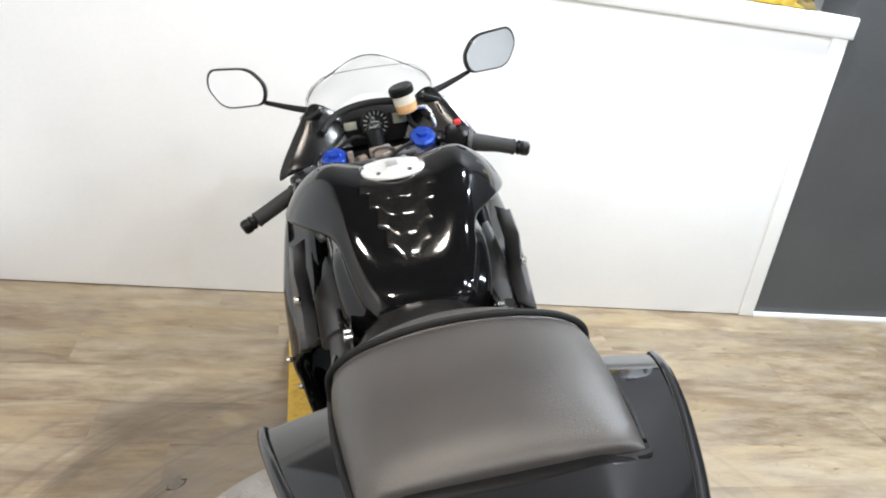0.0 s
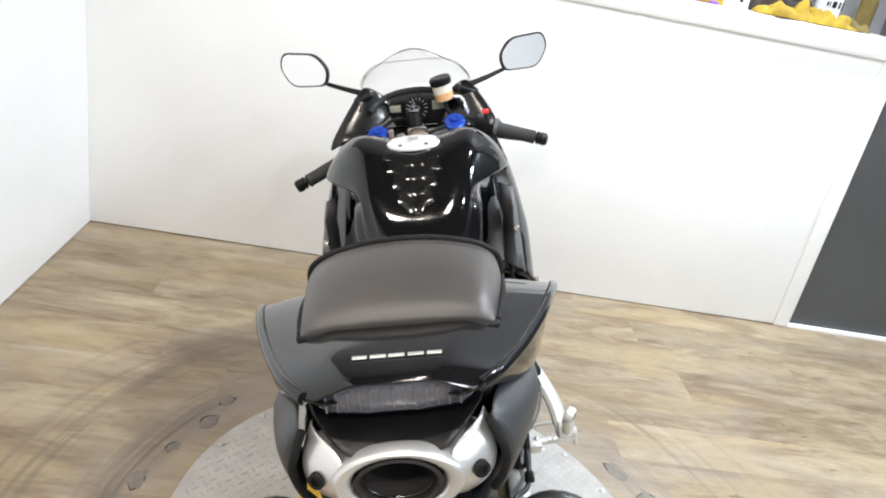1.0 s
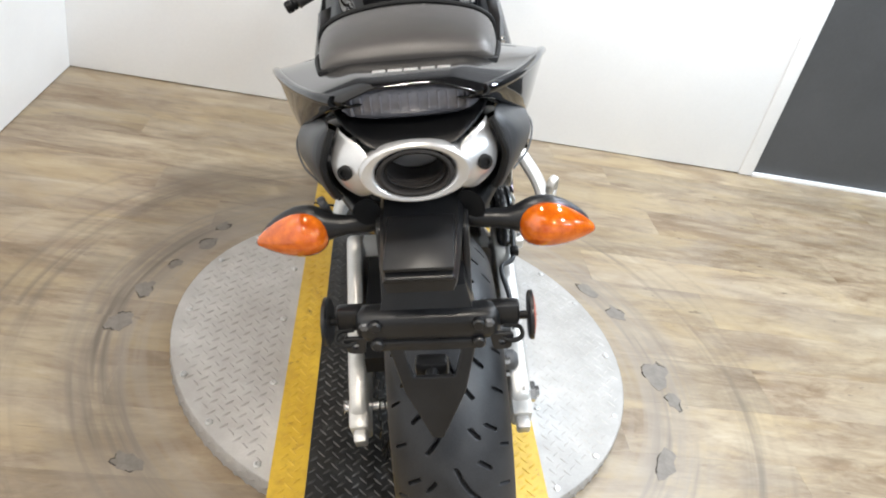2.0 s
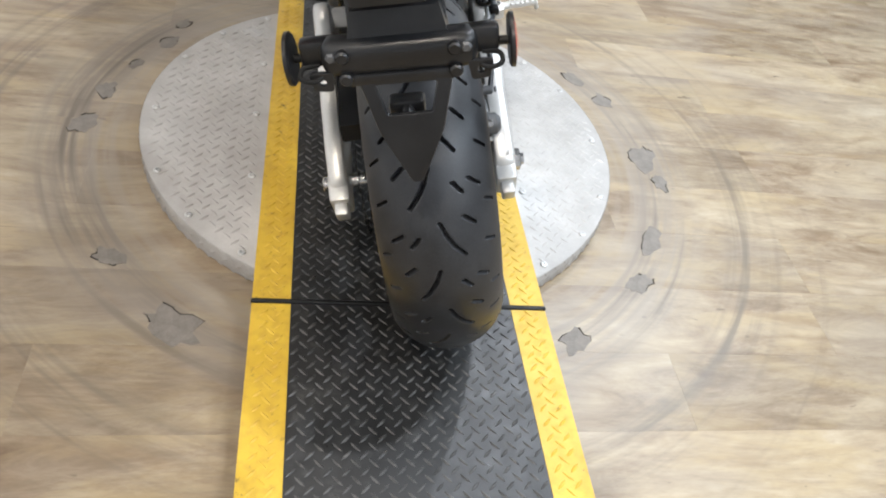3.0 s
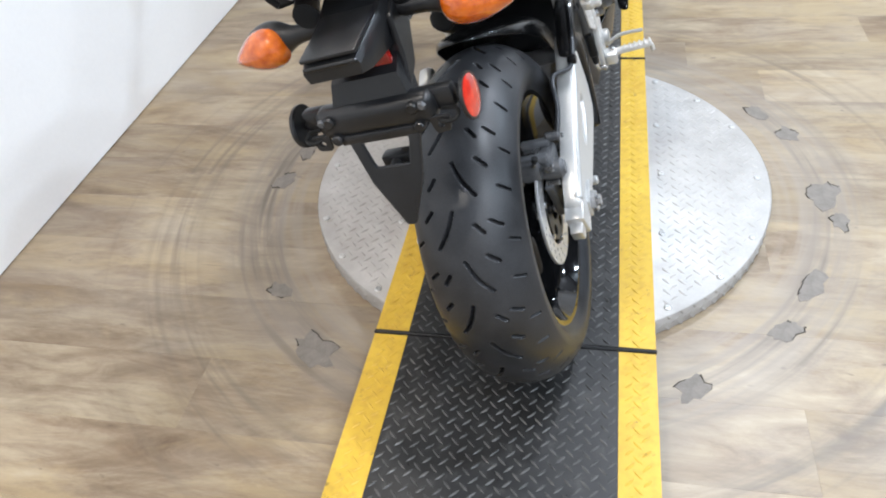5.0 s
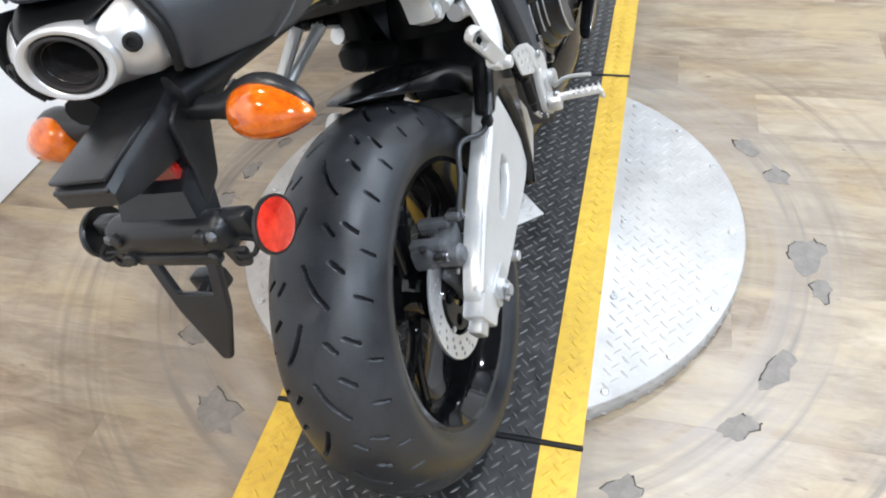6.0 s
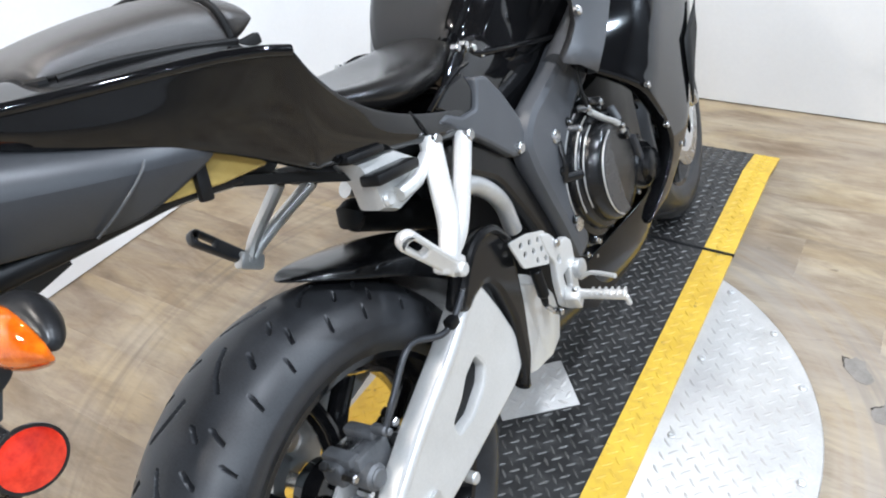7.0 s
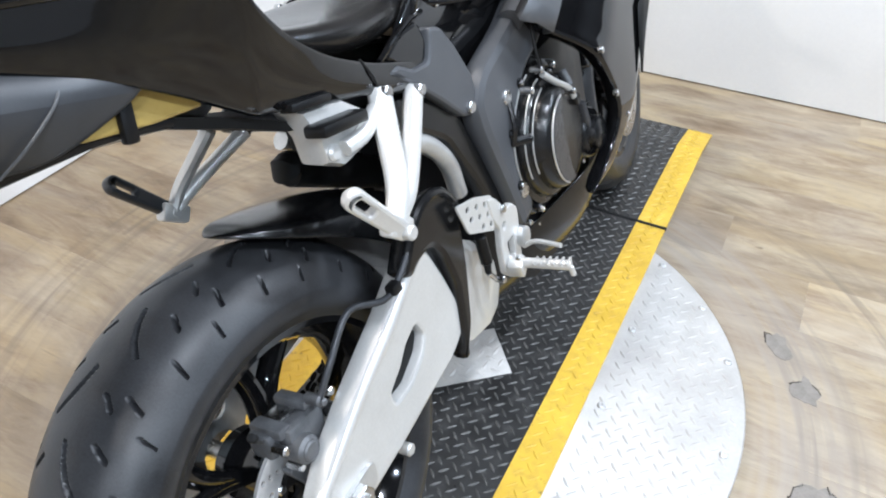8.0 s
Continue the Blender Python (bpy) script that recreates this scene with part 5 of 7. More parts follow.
part("front_piping", tube([(-0.1215, 0.076, 0.925), (-0.1185, 0.076, 0.951), (-0.103, 0.076, 0.9655), (-0.08, 0.0765, 0.9745), (-0.042, 0.077, 0.982), (0, 0.077, 0.9845), (0.042, 0.077, 0.982), (0.08, 0.0765, 0.9745), (0.103, 0.076, 0.9655), (0.1185, 0.076, 0.951), (0.1215, 0.076, 0.925)], 0.0036, 8), matte_black, pillion, "black seam piping")
# black strip stands in for the shade in the gap behind the pad
part("rear_gap", tube([(-0.103, -0.100, 0.9565), (-0.098, -0.1075, 0.9575), (-0.05, -0.1095, 0.9615), (0.05, -0.1095, 0.9615), (0.098, -0.1075, 0.9575), (0.103, -0.100, 0.9565)], 0.0040, 8, 3), matte_black, pillion)
for sx in (-1, 1):
    part("lower_edge", tube([(sx * 0.123, 0.080, 0.920), (sx * 0.119, 0.01, 0.938), (sx * 0.112, -0.05, 0.950), (sx * 0.105, -0.092, 0.9545)], 0.0034, 8), matte_black, pillion)
    part("seat_catch", box((0.010, 0.016, 0.008), (sx * 0.088, -0.112, 0.957), 0.002, (10, 0, sx * 20)), matte_black, pillion)
    part("nose_clip", box((0.012, 0.034, 0.012), (sx * 0.112, 0.098, 0.912), 0.003), matte_black, pillion)
seat = placed("rider_seat", loft([mirrored([(0, y, zt + k), (w * 0.45, y, zt + k * 0.75), (w * 0.78, y, zt + max(0.0, k) * 0.15), (w * 0.92, y, zt - 0.004), (w, y, zt - 0.012), (w * 1.01, y, zt * 0.45 + zb * 0.55), (w * 0.95, y, zb + 0.004), (w * 0.80, y, zb), (0, y, zb)]) for y, w, zt, zb, k in ((0.13, 0.096, 0.850, 0.82, -0.004), (0.165, 0.106, 0.832, 0.800, -0.004), (0.21, 0.118, 0.817, 0.778, -0.004), (0.26, 0.126, 0.806, 0.762, -0.004), (0.31, 0.127, 0.798, 0.752, -0.003), (0.355, 0.120, 0.793, 0.748, 0.0), (0.395, 0.110, 0.790, 0.748, 0.006), (0.43, 0.098, 0.786, 0.748, 0.012), (0.462, 0.086, 0.780, 0.748, 0.018), (0.486, 0.076, 0.772, 0.748, 0.020), (0.498, 0.066, 0.764, 0.748, 0.018))]), saddle_vinyl, bike, "black vinyl rider's seat")
smooth(seat, 2)

# fuel tank
def tank_ring(y, zt, dip, w_top, w_max, z_max, w_knee, w_low, z_low):
    """Half section: dished top between two humps, flank out to a sharp shoulder, a hollow for the knee, a lower flank."""
    return mirrored([(0, y, zt - dip), (w_top * 0.45, y, zt - dip * 0.86), (w_top * 0.78, y, zt - dip * 0.30), (w_top, y, zt - dip * 0.06 - 0.002), (w_top * 0.62 + w_max * 0.38, y, zt * 0.80 + z_max * 0.20), (w_top * 0.28 + w_max * 0.72, y, zt * 0.50 + z_max * 0.50), (w_max, y, z_max + 0.006), (w_max, y, z_max - 0.002), (w_max * 0.72 + w_knee * 0.28, y, z_max - 0.007), (w_knee, y, z_max - 0.015), (w_knee * 0.35 + w_low * 0.65, y, z_max - 0.027), (w_low, y, z_max - 0.040), (w_low, y, z_max * 0.5 + 0.365), (w_low - 0.003, y, 0.745), (w_low, y, z_low), (w_low * 0.6, y, z_low - 0.01), (0, y, z_low - 0.01)])


tank = placed("fuel_tank", loft([
    tank_ring(0.466, 0.778, 0.0, 0.040, 0.066, 0.765, 0.068, 0.078, 0.715),
    tank_ring(0.482, 0.806, 0.0, 0.060, 0.082, 0.790, 0.084, 0.100, 0.710),
    tank_ring(0.508, 0.834, 0.002, 0.074, 0.094, 0.816, 0.096, 0.115, 0.705),
    tank_ring(0.535, 0.858, 0.006, 0.083, 0.102, 0.840, 0.103, 0.122, 0.700),
    tank_ring(0.562, 0.881, 0.010, 0.088, 0.107, 0.862, 0.105, 0.126, 0.698),
    tank_ring(0.585, 0.899, 0.012, 0.092, 0.116, 0.871, 0.103, 0.128, 0.696),
    tank_ring(0.615, 0.919, 0.012, 0.098, 0.133, 0.869, 0.102, 0.130, 0.695),
    tank_ring(0.655, 0.937, 0.015, 0.106, 0.159, 0.865, 0.104, 0.132, 0.694),
    tank_ring(0.700, 0.948, 0.022, 0.113, 0.183, 0.860, 0.112, 0.135, 0.695),
    tank_ring(0.740, 0.950, 0.024, 0.116, 0.197, 0.854, 0.124, 0.139, 0.697),
    tank_ring(0.775, 0.943, 0.022, 0.115, 0.202, 0.850, 0.146, 0.150, 0.700),
    tank_ring(0.820, 0.925, 0.018, 0.108, 0.197, 0.846, 0.172, 0.165, 0.710),
    tank_ring(0.860, 0.902, 0.012, 0.098, 0.182, 0.842, 0.172, 0.165, 0.720),
    tank_ring(0.895, 0.874, 0.006, 0.085, 0.160, 0.836, 0.155, 0.150, 0.74),
]), gloss_black, bike, "gloss black fuel tank")
smooth(tank, 2)
CAP = pose(0, 0.716, 0.9235, -3, 0, 0)
filler = part("filler_cap", lathe([(0, 0), (0, 0.060), (0.004, 0.060), (0.007, 0.057), (0.008, 0.048), (0.0068, 0.044), (0.009, 0.039), (0.009, 0)], 48, CAP @ Matrix.Rotation(radians(-90), 4, "Y")), filler_alloy, tank, "bare aluminium filler cap")
for k in range(6):
    a = k * math.pi / 3
    part("bolt", lathe([(0.006, 0.0045), (0.0105, 0.0045), (0.0112, 0.0035), (0.0112, 0)], 10, CAP @ Matrix.Translation((0.052 * math.cos(a), 0.052 * math.sin(a), 0)) @ Matrix.Rotation(radians(-90), 4, "Y")), steel, filler)
part("lock_cover", box((0.020, 0.034, 0.005), (0, -0.004, 0.0108), 0.002), brushed, filler, m=CAP)
TANK_TOP = [(0.508, 0.832), (0.535, 0.852), (0.562, 0.871), (0.585, 0.887), (0.615, 0.907), (0.655, 0.922), (0.70, 0.926)]


# tank pad: four overlapping glossy chevrons with swept tips
def on_tank(x, y, lift):
    return (x, y, lerp(TANK_TOP, y) + lerp([(0.0, 0.0), (0.05, 0.003), (0.08, 0.010)], abs(x)) + lift)


for y, w, n in ((0.642, 0.063, 0.050), (0.610, 0.052, 0.047), (0.577, 0.043, 0.045), (0.546, 0.034, 0.044)):
    rows = []
    for q in np.linspace(-1, 1, 15):
        x = q * w
        lead = 0.024 * abs(q) ** 1.3 + 0.004 * math.cos(q * 9)
        rows.append([on_tank(x * (1 - 0.10 * t), y - n * 0.62 + n * t + lead * (1 - 0.3 * t), h) for t, h in ((0.0, 0.0004), (0.03, 0.0026), (0.25, 0.0028), (0.5, 0.0026), (0.75, 0.0022), (1.0, 0.0012))])
    smooth(part("tank_pad", skin(rows), pad_black, tank, "glossy black ribbed tank pad"), 1)

# frame and covers
SPAR = [(0.600, 0.676), (0.66, 0.705), (0.745, 0.655), (0.70, 0.612), (0.64, 0.594), (0.597, 0.565), (0.575, 0.50), (0.579, 0.42), (0.578, 0.37), (0.53, 0.355), (0.508, 0.44), (0.490, 0.495), (0.470, 0.56), (0.464, 0.603), (0.478, 0.628), (0.503, 0.648)]
for sx in (-1, 1):
    spar = placed("frame_spar", plate(rounded(SPAR, 0.016), 0.040, SIDE, (), 0.015, sx * 0.138), graphite, bike, "dark grey painted aluminium frame spar")
    for y, z, r in ((0.548, 0.582, 0.012), (0.546, 0.422, 0.013)):
        part("bolt", rod((sx * 0.15, y, z), (sx * 0.162, y, z), r, 16, 0.002), steel, spar, "steel bolt")
    part("head_spar", tube([(sx * 0.145, 0.62, 0.67), (sx * 0.150, 0.75, 0.73), (sx * 0.12, 0.92, 0.80), (sx * 0.05, 1.04, 0.84)], 0.034, 12, flat=0.6), graphite, spar)
    # plastic cover between seat and frame
    cover_plate = placed("frame_cover", plate(rounded([(0.404, 0.744), (0.430, 0.735), (0.455, 0.700), (0.482, 0.648), (0.484, 0.618), (0.466, 0.594), (0.440, 0.602), (0.392, 0.648), (0.340, 0.694), (0.296, 0.726), (0.320, 0.728), (0.350, 0.710), (0.384, 0.706), (0.397, 0.726)], 0.006), 0.022, SIDE, (), 0.005, sx * 0.138), graphite, bike, "dark grey plastic frame cover")
    part("cover_inset", plate(rounded([(0.306, 0.741), (0.345, 0.757), (0.390, 0.758), (0.400, 0.726), (0.386, 0.702), (0.348, 0.706)], 0.009), 0.014, SIDE, (), 0.005, sx * 0.136), gloss_black, cover_plate)
    part("bolt", rod((sx * 0.144, 0.455, 0.610), (sx * 0.156, 0.455, 0.610), 0.009, 16, 0.002), steel, cover_plate, "steel bolt")
    part("cover_trim", tube([(sx * 0.142, 0.296, 0.742), (sx * 0.144, 0.330, 0.755), (sx * 0.142, 0.375, 0.764), (sx * 0.136, 0.412, 0.762)], 0.0038, 8), gloss_black, cover_plate)
    placed("tank_lip", tube([(sx * 0.104, 0.440, 0.768), (sx * 0.118, 0.480, 0.752), (sx * 0.128, 0.552, 0.734), (sx * 0.132, 0.62, 0.716), (sx * 0.136, 0.70, 0.698)], 0.0045, 10), gloss_black, bike, "rolled gloss black edge under the tank")
    skirt = []
    for y in np.linspace(0.33, 0.70, 9):
        top, low = lerp([(0.33, 0.735), (0.42, 0.784), (0.50, 0.765), (0.60, 0.745), (0.70, 0.73)], y), lerp([(0.33, 0.675), (0.45, 0.60), (0.6, 0.61), (0.70, 0.64)], y)
        skirt.append([(sx * (0.098 + 0.026 * math.sin(math.pi * (0.15 + 0.8 * t)) - 0.01 * t), y, top + (low - top) * t) for t in np.linspace(0, 1, 7)])
    smooth(solid(part("tank_skirt", skin(skirt), gloss_black, bike, "gloss black panel under the tank"), 0.004), 1)
    # steel studs stand in for highlights and screws on the gloss panel
    for y, z in ((0.405, 0.772), (0.428, 0.768), (0.446, 0.756), (0.462, 0.742)):
        part("panel_screw", rod((sx * 0.108, y, z), (sx * 0.121, y, z), 0.0058, 12, 0.0015), steel, bike)
    part("inner_cover", plate(rounded([(0.24, 0.690), (0.33, 0.672), (0.43, 0.600), (0.50, 0.440), (0.52, 0.36), (0.49, 0.36), (0.44, 0.47), (0.38, 0.575), (0.30, 0.63), (0.22, 0.66)], 0.02), 0.03, SIDE, (), 0.010, sx * 0.118), engine_grey, bike, "black plastic pivot cover")
    part("lower_tube", tube([(sx * 0.118, 0.27, 0.618), (sx * 0.122, 0.315, 0.606), (sx * 0.122, 0.358, 0.573), (sx * 0.120, 0.388, 0.530), (sx * 0.118, 0.398, 0.480)][0 if sx > 0 else 1:], 0.0145, 12), cast_alloy, bike, "silver frame tube")

# passenger peg hangers
for sx, rear_top, front_top, low, peg_low, peg_end in (
    (1, (0.148, 0.272, 0.714), (0.148, 0.338, 0.688), (0.211, 0.158, 0.606), (0.218, 0.158, 0.600), (0.212, 0.102, 0.677)),
    (-1, (-0.098, 0.215, 0.692), (-0.087, 0.262, 0.668), (-0.150, 0.147, 0.602), (-0.153, 0.147, 0.604), (-0.157, 0.112, 0.650)),
):
    rt, ft, lw, pl, pe = (Vector(p) for p in (rear_top, front_top, low, peg_low, peg_end))
    out = Vector((sx * 0.014, 0, 0))
    hanger = placed("peg_hanger", tube([rt, rt.lerp(lw, 0.35) + out * 0.3, rt.lerp(lw, 0.7) + out * 0.6, lw], 0.012, 10, flat=1.3, radii=(0.0115, 0.0105) if sx > 0 else (0.010, 0.009)), silver_paint, bike, "cast aluminium passenger peg hanger")
    part("front_leg", tube([ft, ft.lerp(lw, 0.4) + out * 0.4, ft.lerp(lw, 0.75) + out * 0.5, lw.lerp(rt, 0.06)], 0.0098 if sx > 0 else 0.008, 10, flat=1.3), silver_paint, hanger)
    part("foot", box((0.020, 0.044, 0.026), tuple(lw), 0.006, (-36, 0, 0)), silver_paint, hanger)
    for q in (rt, ft):
        part("bolt", rod(q - out * 0.4, q + out * 1.1, 0.0085, 14, 0.002), steel, hanger)
    # the left peg's dark grey paints in the shade it hangs in
    peg = part("passenger_peg", plate(rounded([(-0.006, -0.010), (0.096, -0.013), (0.104, 0.0), (0.096, 0.013), (-0.006, 0.010)], 0.009), 0.014, None, [rounded([(0.060, -0.005), (0.088, -0.005), (0.088, 0.005), (0.060, 0.005)], 0.004)], 0.004), silver_paint if sx > 0 else cover_grey, hanger, "folded passenger foot peg", m=Matrix.Translation(pl) @ (pe - pl).to_track_quat("X", "Z").to_matrix().to_4x4() @ pose(0, 0, 0, 60 * sx, 0, 0))
    part("pivot", rod(pl - out * 1.0, pl + out * 1.0, 0.009), silver_paint, hanger)
# grab block by the right hanger
lugs = placed("muffler_bracket", loft([[(x, y0 + (y - y0) * k, z0 + (z - z0) * k) for y, z in ((0.136, 0.752), (0.205, 0.736), (0.243, 0.705), (0.236, 0.672), (0.176, 0.668), (0.150, 0.684), (0.150, 0.716))] for x, k, y0, z0 in ((0.112, 0.96, 0.19, 0.71), (0.118, 1.0, 0.19, 0.71), (0.142, 1.0, 0.19, 0.71), (0.150, 0.92, 0.19, 0.71))]), silver_paint, bike, "silver cast bracket with a black rubber block")
part("rubber_block", box((0.030, 0.082, 0.014), (0.160, 0.174, 0.722), 0.004, (-12, 0, 4)), satin_black, lugs)
part("lug", rod((0.146, 0.164, 0.692), (0.156, 0.164, 0.692), 0.010, 20, 0.003), silver_paint, lugs)
part("arm", tube([(0.156, 0.178, 0.690), (0.160, 0.21, 0.692), (0.152, 0.25, 0.702)], 0.010, 10), silver_paint, lugs)
part("upper_tab", box((0.02, 0.062, 0.010), (0.150, 0.150, 0.757), 0.003, (-12, 0, 0)), satin_black, lugs)

# black canister on the far side
can = placed("canister", tube([(-0.085, 0.306, 0.582), (-0.085, 0.316, 0.578), (-0.085, 0.40, 0.528), (-0.085, 0.50, 0.47)], 0.027, 16), matte_black, bike, "black rubber covered canister")
part("can_stay", box((0.03, 0.03, 0.10), (-0.092, 0.36, 0.61), 0.006), matte_black, can)

# rider's right foot controls
rearset = part("heel_guard", plate(rounded([(0.288, 0.527), (0.336, 0.512), (0.387, 0.487), (0.374, 0.436), (0.304, 0.473)], 0.008), 0.004, SIDE, [circle(0.312 + 0.024 * i + 0.004 * j, 0.507 - 0.010 * i - 0.018 * j, 0.0046, 10) for i in range(3) for j in range(3) if (i, j) != (0, 2)], 0.001, 0.0), silver_paint, bike, "drilled silver heel guard", m=pose(0.178, 0, 0))
part("rearset_plate", plate(rounded([(0.366, 0.492), (0.392, 0.480), (0.418, 0.448), (0.440, 0.446), (0.456, 0.430), (0.446, 0.380), (0.436, 0.338), (0.408, 0.332), (0.376, 0.358), (0.378, 0.398), (0.388, 0.430), (0.374, 0.452)], 0.008), 0.012, SIDE, [circle(0.402, 0.428, 0.006, 12), rounded([(0.40, 0.40), (0.424, 0.40), (0.420, 0.37), (0.402, 0.372)], 0.005)], 0.003, 0.0), silver_paint, rearset, m=pose(-0.002, 0, 0))
foot = part("foot_peg", tube([(0.014, 0.392, 0.372), (0.045, 0.396, 0.372), (0.100, 0.404, 0.370)], 0.0080, 12, flat=0.75), silver_paint, rearset, "ribbed aluminium foot peg")
for k in range(6):
    part("rib", box((0.0035, 0.022, 0.004), (0.046 + 0.010 * k, 0.397 + 0.0014 * k, 0.3760), 0.001), silver_paint, foot)
part("peg_tip", rod((0.098, 0.404, 0.369), (0.101, 0.405, 0.352), 0.0045), silver_paint, foot)
part("peg_bracket", box((0.026, 0.028, 0.026), (0.016, 0.392, 0.366), 0.005, (20, 0, 8)), silver_paint, rearset)
part("pivot_pin", rod((0.020, 0.392, 0.384), (0.020, 0.392, 0.348), 0.005), steel, rearset)
part("brake_pedal", tube([(0.010, 0.440, 0.372), (0.040, 0.425, 0.392), (0.086, 0.410, 0.398)], 0.0036, 10), silver_paint, rearset)
part("pedal_boss", lathe([(-0.004, 0.0), (-0.004, 0.016), (0.014, 0.016), (0.016, 0.012), (0.016, 0)], 20, pose(0, 0.446, 0.386)), cast_alloy, rearset)
part("master_cylinder", rod((-0.014, 0.352, 0.438), (-0.012, 0.351, 0.392), 0.0095, 14, 0.002), satin_black, rearset)
part("cylinder_boot", rod((-0.012, 0.351, 0.396), (-0.011, 0.347, 0.376), 0.007, 12, r2=0.005), matte_black, rearset)
part("clevis", rod((-0.012, 0.347, 0.378), (-0.008, 0.362, 0.358), 0.0045), steel, rearset)
part("bolt", rod((-0.012, 0.364, 0.357), (0.006, 0.364, 0.357), 0.006, 10), steel, rearset)
part("bolt", rod((0.002, 0.404, 0.455), (0.010, 0.404, 0.455), 0.007, 12), steel, rearset)

# engine
engine = part("engine", loft([[(-w, y, z0), (w, y, z0), (w, y, z1), (-w, y, z1)] for y, w, z0, z1 in ((0.47, 0.10, 0.28, 0.50), (0.56, 0.13, 0.22, 0.58), (0.80, 0.135, 0.20, 0.60), (0.95, 0.12, 0.24, 0.70), (1.02, 0.11, 0.32, 0.72))]), satin_black, bike, "black four-cylinder engine")
CASE_Y, CASE_Z = 0.640, 0.470
CASE = pose(0, CASE_Y, CASE_Z)
cover = part("clutch_cover", lathe([(0.10, 0.142), (0.140, 0.140), (0.146, 0.134), (0.148, 0.122), (0.158, 0.119), (0.160, 0.108), (0.170, 0.106), (0.176, 0.102), (0.178, 0.094), (0.186, 0.092)], 64, CASE), engine_grey, engine, "black clutch cover with a dark grey cap")
part("cover_cap", lathe([(0.180, 0.093), (0.198, 0.088), (0.2035, 0.082), (0.2045, 0.070), (0.203, 0.0)], 40, CASE), engine_grey, cover)
# flat front half of the cap, cut off by an upright edge
# its lighter grey paints in the light falling on that half
part("cap_face", plate(rounded([(CASE_Y + 0.079 * math.cos(a), CASE_Z + 0.079 * math.sin(a)) for a in np.linspace(1.75, 4.75, 14)] + [(CASE_Y - 0.012, CASE_Z - 0.05), (CASE_Y - 0.022, CASE_Z + 0.05)], 0.004), 0.010, SIDE, (), 0.003, 0.2035), cover_dark, cover, "half of the cap in lighter grey, painted as if lit")
# bright tube for the highlight round the cap's rim
part("cap_edge", tube([(0.2065, CASE_Y + 0.0795 * math.cos(a), CASE_Z + 0.0795 * math.sin(a)) for a in np.linspace(1.75, 4.3, 12)], 0.0018, 6, 2), cast_alloy, cover)
for k in range(12):
    a = 2 * math.pi * k / 12 + 0.2
    part("bolt", rod((0.138, CASE_Y + 0.131 * math.cos(a), CASE_Z + 0.131 * math.sin(a)), (0.155, CASE_Y + 0.131 * math.cos(a), CASE_Z + 0.131 * math.sin(a)), 0.0058, 10), steel, cover)
# edge highlights of the cover's steps, laid on as bright metal arcs
for r, x, a0, a1 in ((0.134, 0.1475, 1.9, 3.5), (0.1195, 0.159, 1.8, 3.6), (0.1065, 0.171, 1.7, 3.5), (0.0945, 0.179, 1.8, 3.5)):
    part("cast_edge", tube([(x, CASE_Y + r * math.cos(a), CASE_Z + r * math.sin(a)) for a in np.linspace(a0, a1, 9)], 0.0014, 6, 2), cast_alloy, cover)
# screw bosses on the steps of the cover
for a in (2.05, 2.75, 3.45, 4.1):
    c, n = math.cos(a), math.sin(a)
    part("boss", rod((0.150, CASE_Y + 0.127 * c, CASE_Z + 0.127 * n), (0.163, CASE_Y + 0.127 * c, CASE_Z + 0.127 * n), 0.0080, 12, 0.002), engine_grey, cover)
    part("screw", rod((0.161, CASE_Y + 0.127 * c, CASE_Z + 0.127 * n), (0.166, CASE_Y + 0.127 * c, CASE_Z + 0.127 * n), 0.0048, 10, 0.001), steel, cover)
# clutch lifter: bracket, lever and cable end
lifter = part("clutch_lifter", tube([(0.188, 0.610, 0.588), (0.196, 0.640, 0.566), (0.206, 0.672, 0.545), (0.207, 0.690, 0.520)], 0.0058, 8), cast_alloy, cover, "bare metal clutch lever")
part("lever_eye", rod((0.196, 0.692, 0.520), (0.214, 0.692, 0.520), 0.011, 14, 0.003), engine_grey, lifter)
part("lever_pin", rod((0.198, 0.674, 0.540), (0.216, 0.674, 0.540), 0.006, 10), steel, lifter)
for y, z in ((0.606, 0.596), (0.664, 0.588), (0.690, 0.560), (0.556, 0.578)):
    part("bolt", rod((0.170, y, z), (0.192, y, z), 0.0065, 10), steel, cover)
part("cable_end", rod((0.192, 0.688, 0.572), (0.203, 0.686, 0.545), 0.0075, 12, 0.002), caliper_grey, cover)
part("cable_bracket", box((0.010, 0.058, 0.014), (0.184, 0.640, 0.598), 0.003, (-16, 0, 0)), engine_grey, cover)
part("clutch_cable", tube([(0.190, 0.600, 0.600), (0.185, 0.606, 0.65), (0.165, 0.68, 0.73)], 0.0028, 8), matte_black, cover)
part("side_rib", tube([(0.158, 0.536, 0.566), (0.166, 0.524, 0.532), (0.160, 0.520, 0.500)], 0.0045, 8), engine_grey, cover)
part("hose_joint", rod((0.150, 0.520, 0.505), (0.176, 0.552, 0.500), 0.010, 12, 0.003), engine_grey, cover)
timing = part("timing_cover", lathe([(0.12, 0.058), (0.180, 0.056), (0.202, 0.048), (0.206, 0.042), (0.206, 0.036), (0.218, 0.033), (0.222, 0.026), (0.222, 0)], 40, pose(0, 0.772, 0.425)), engine_grey, engine, "dark grey timing cover")
part("rib", box((0.03, 0.016, 0.085), (0.195, 0.744, 0.462), 0.006, (18, 0, 0)), cover_dark, timing)
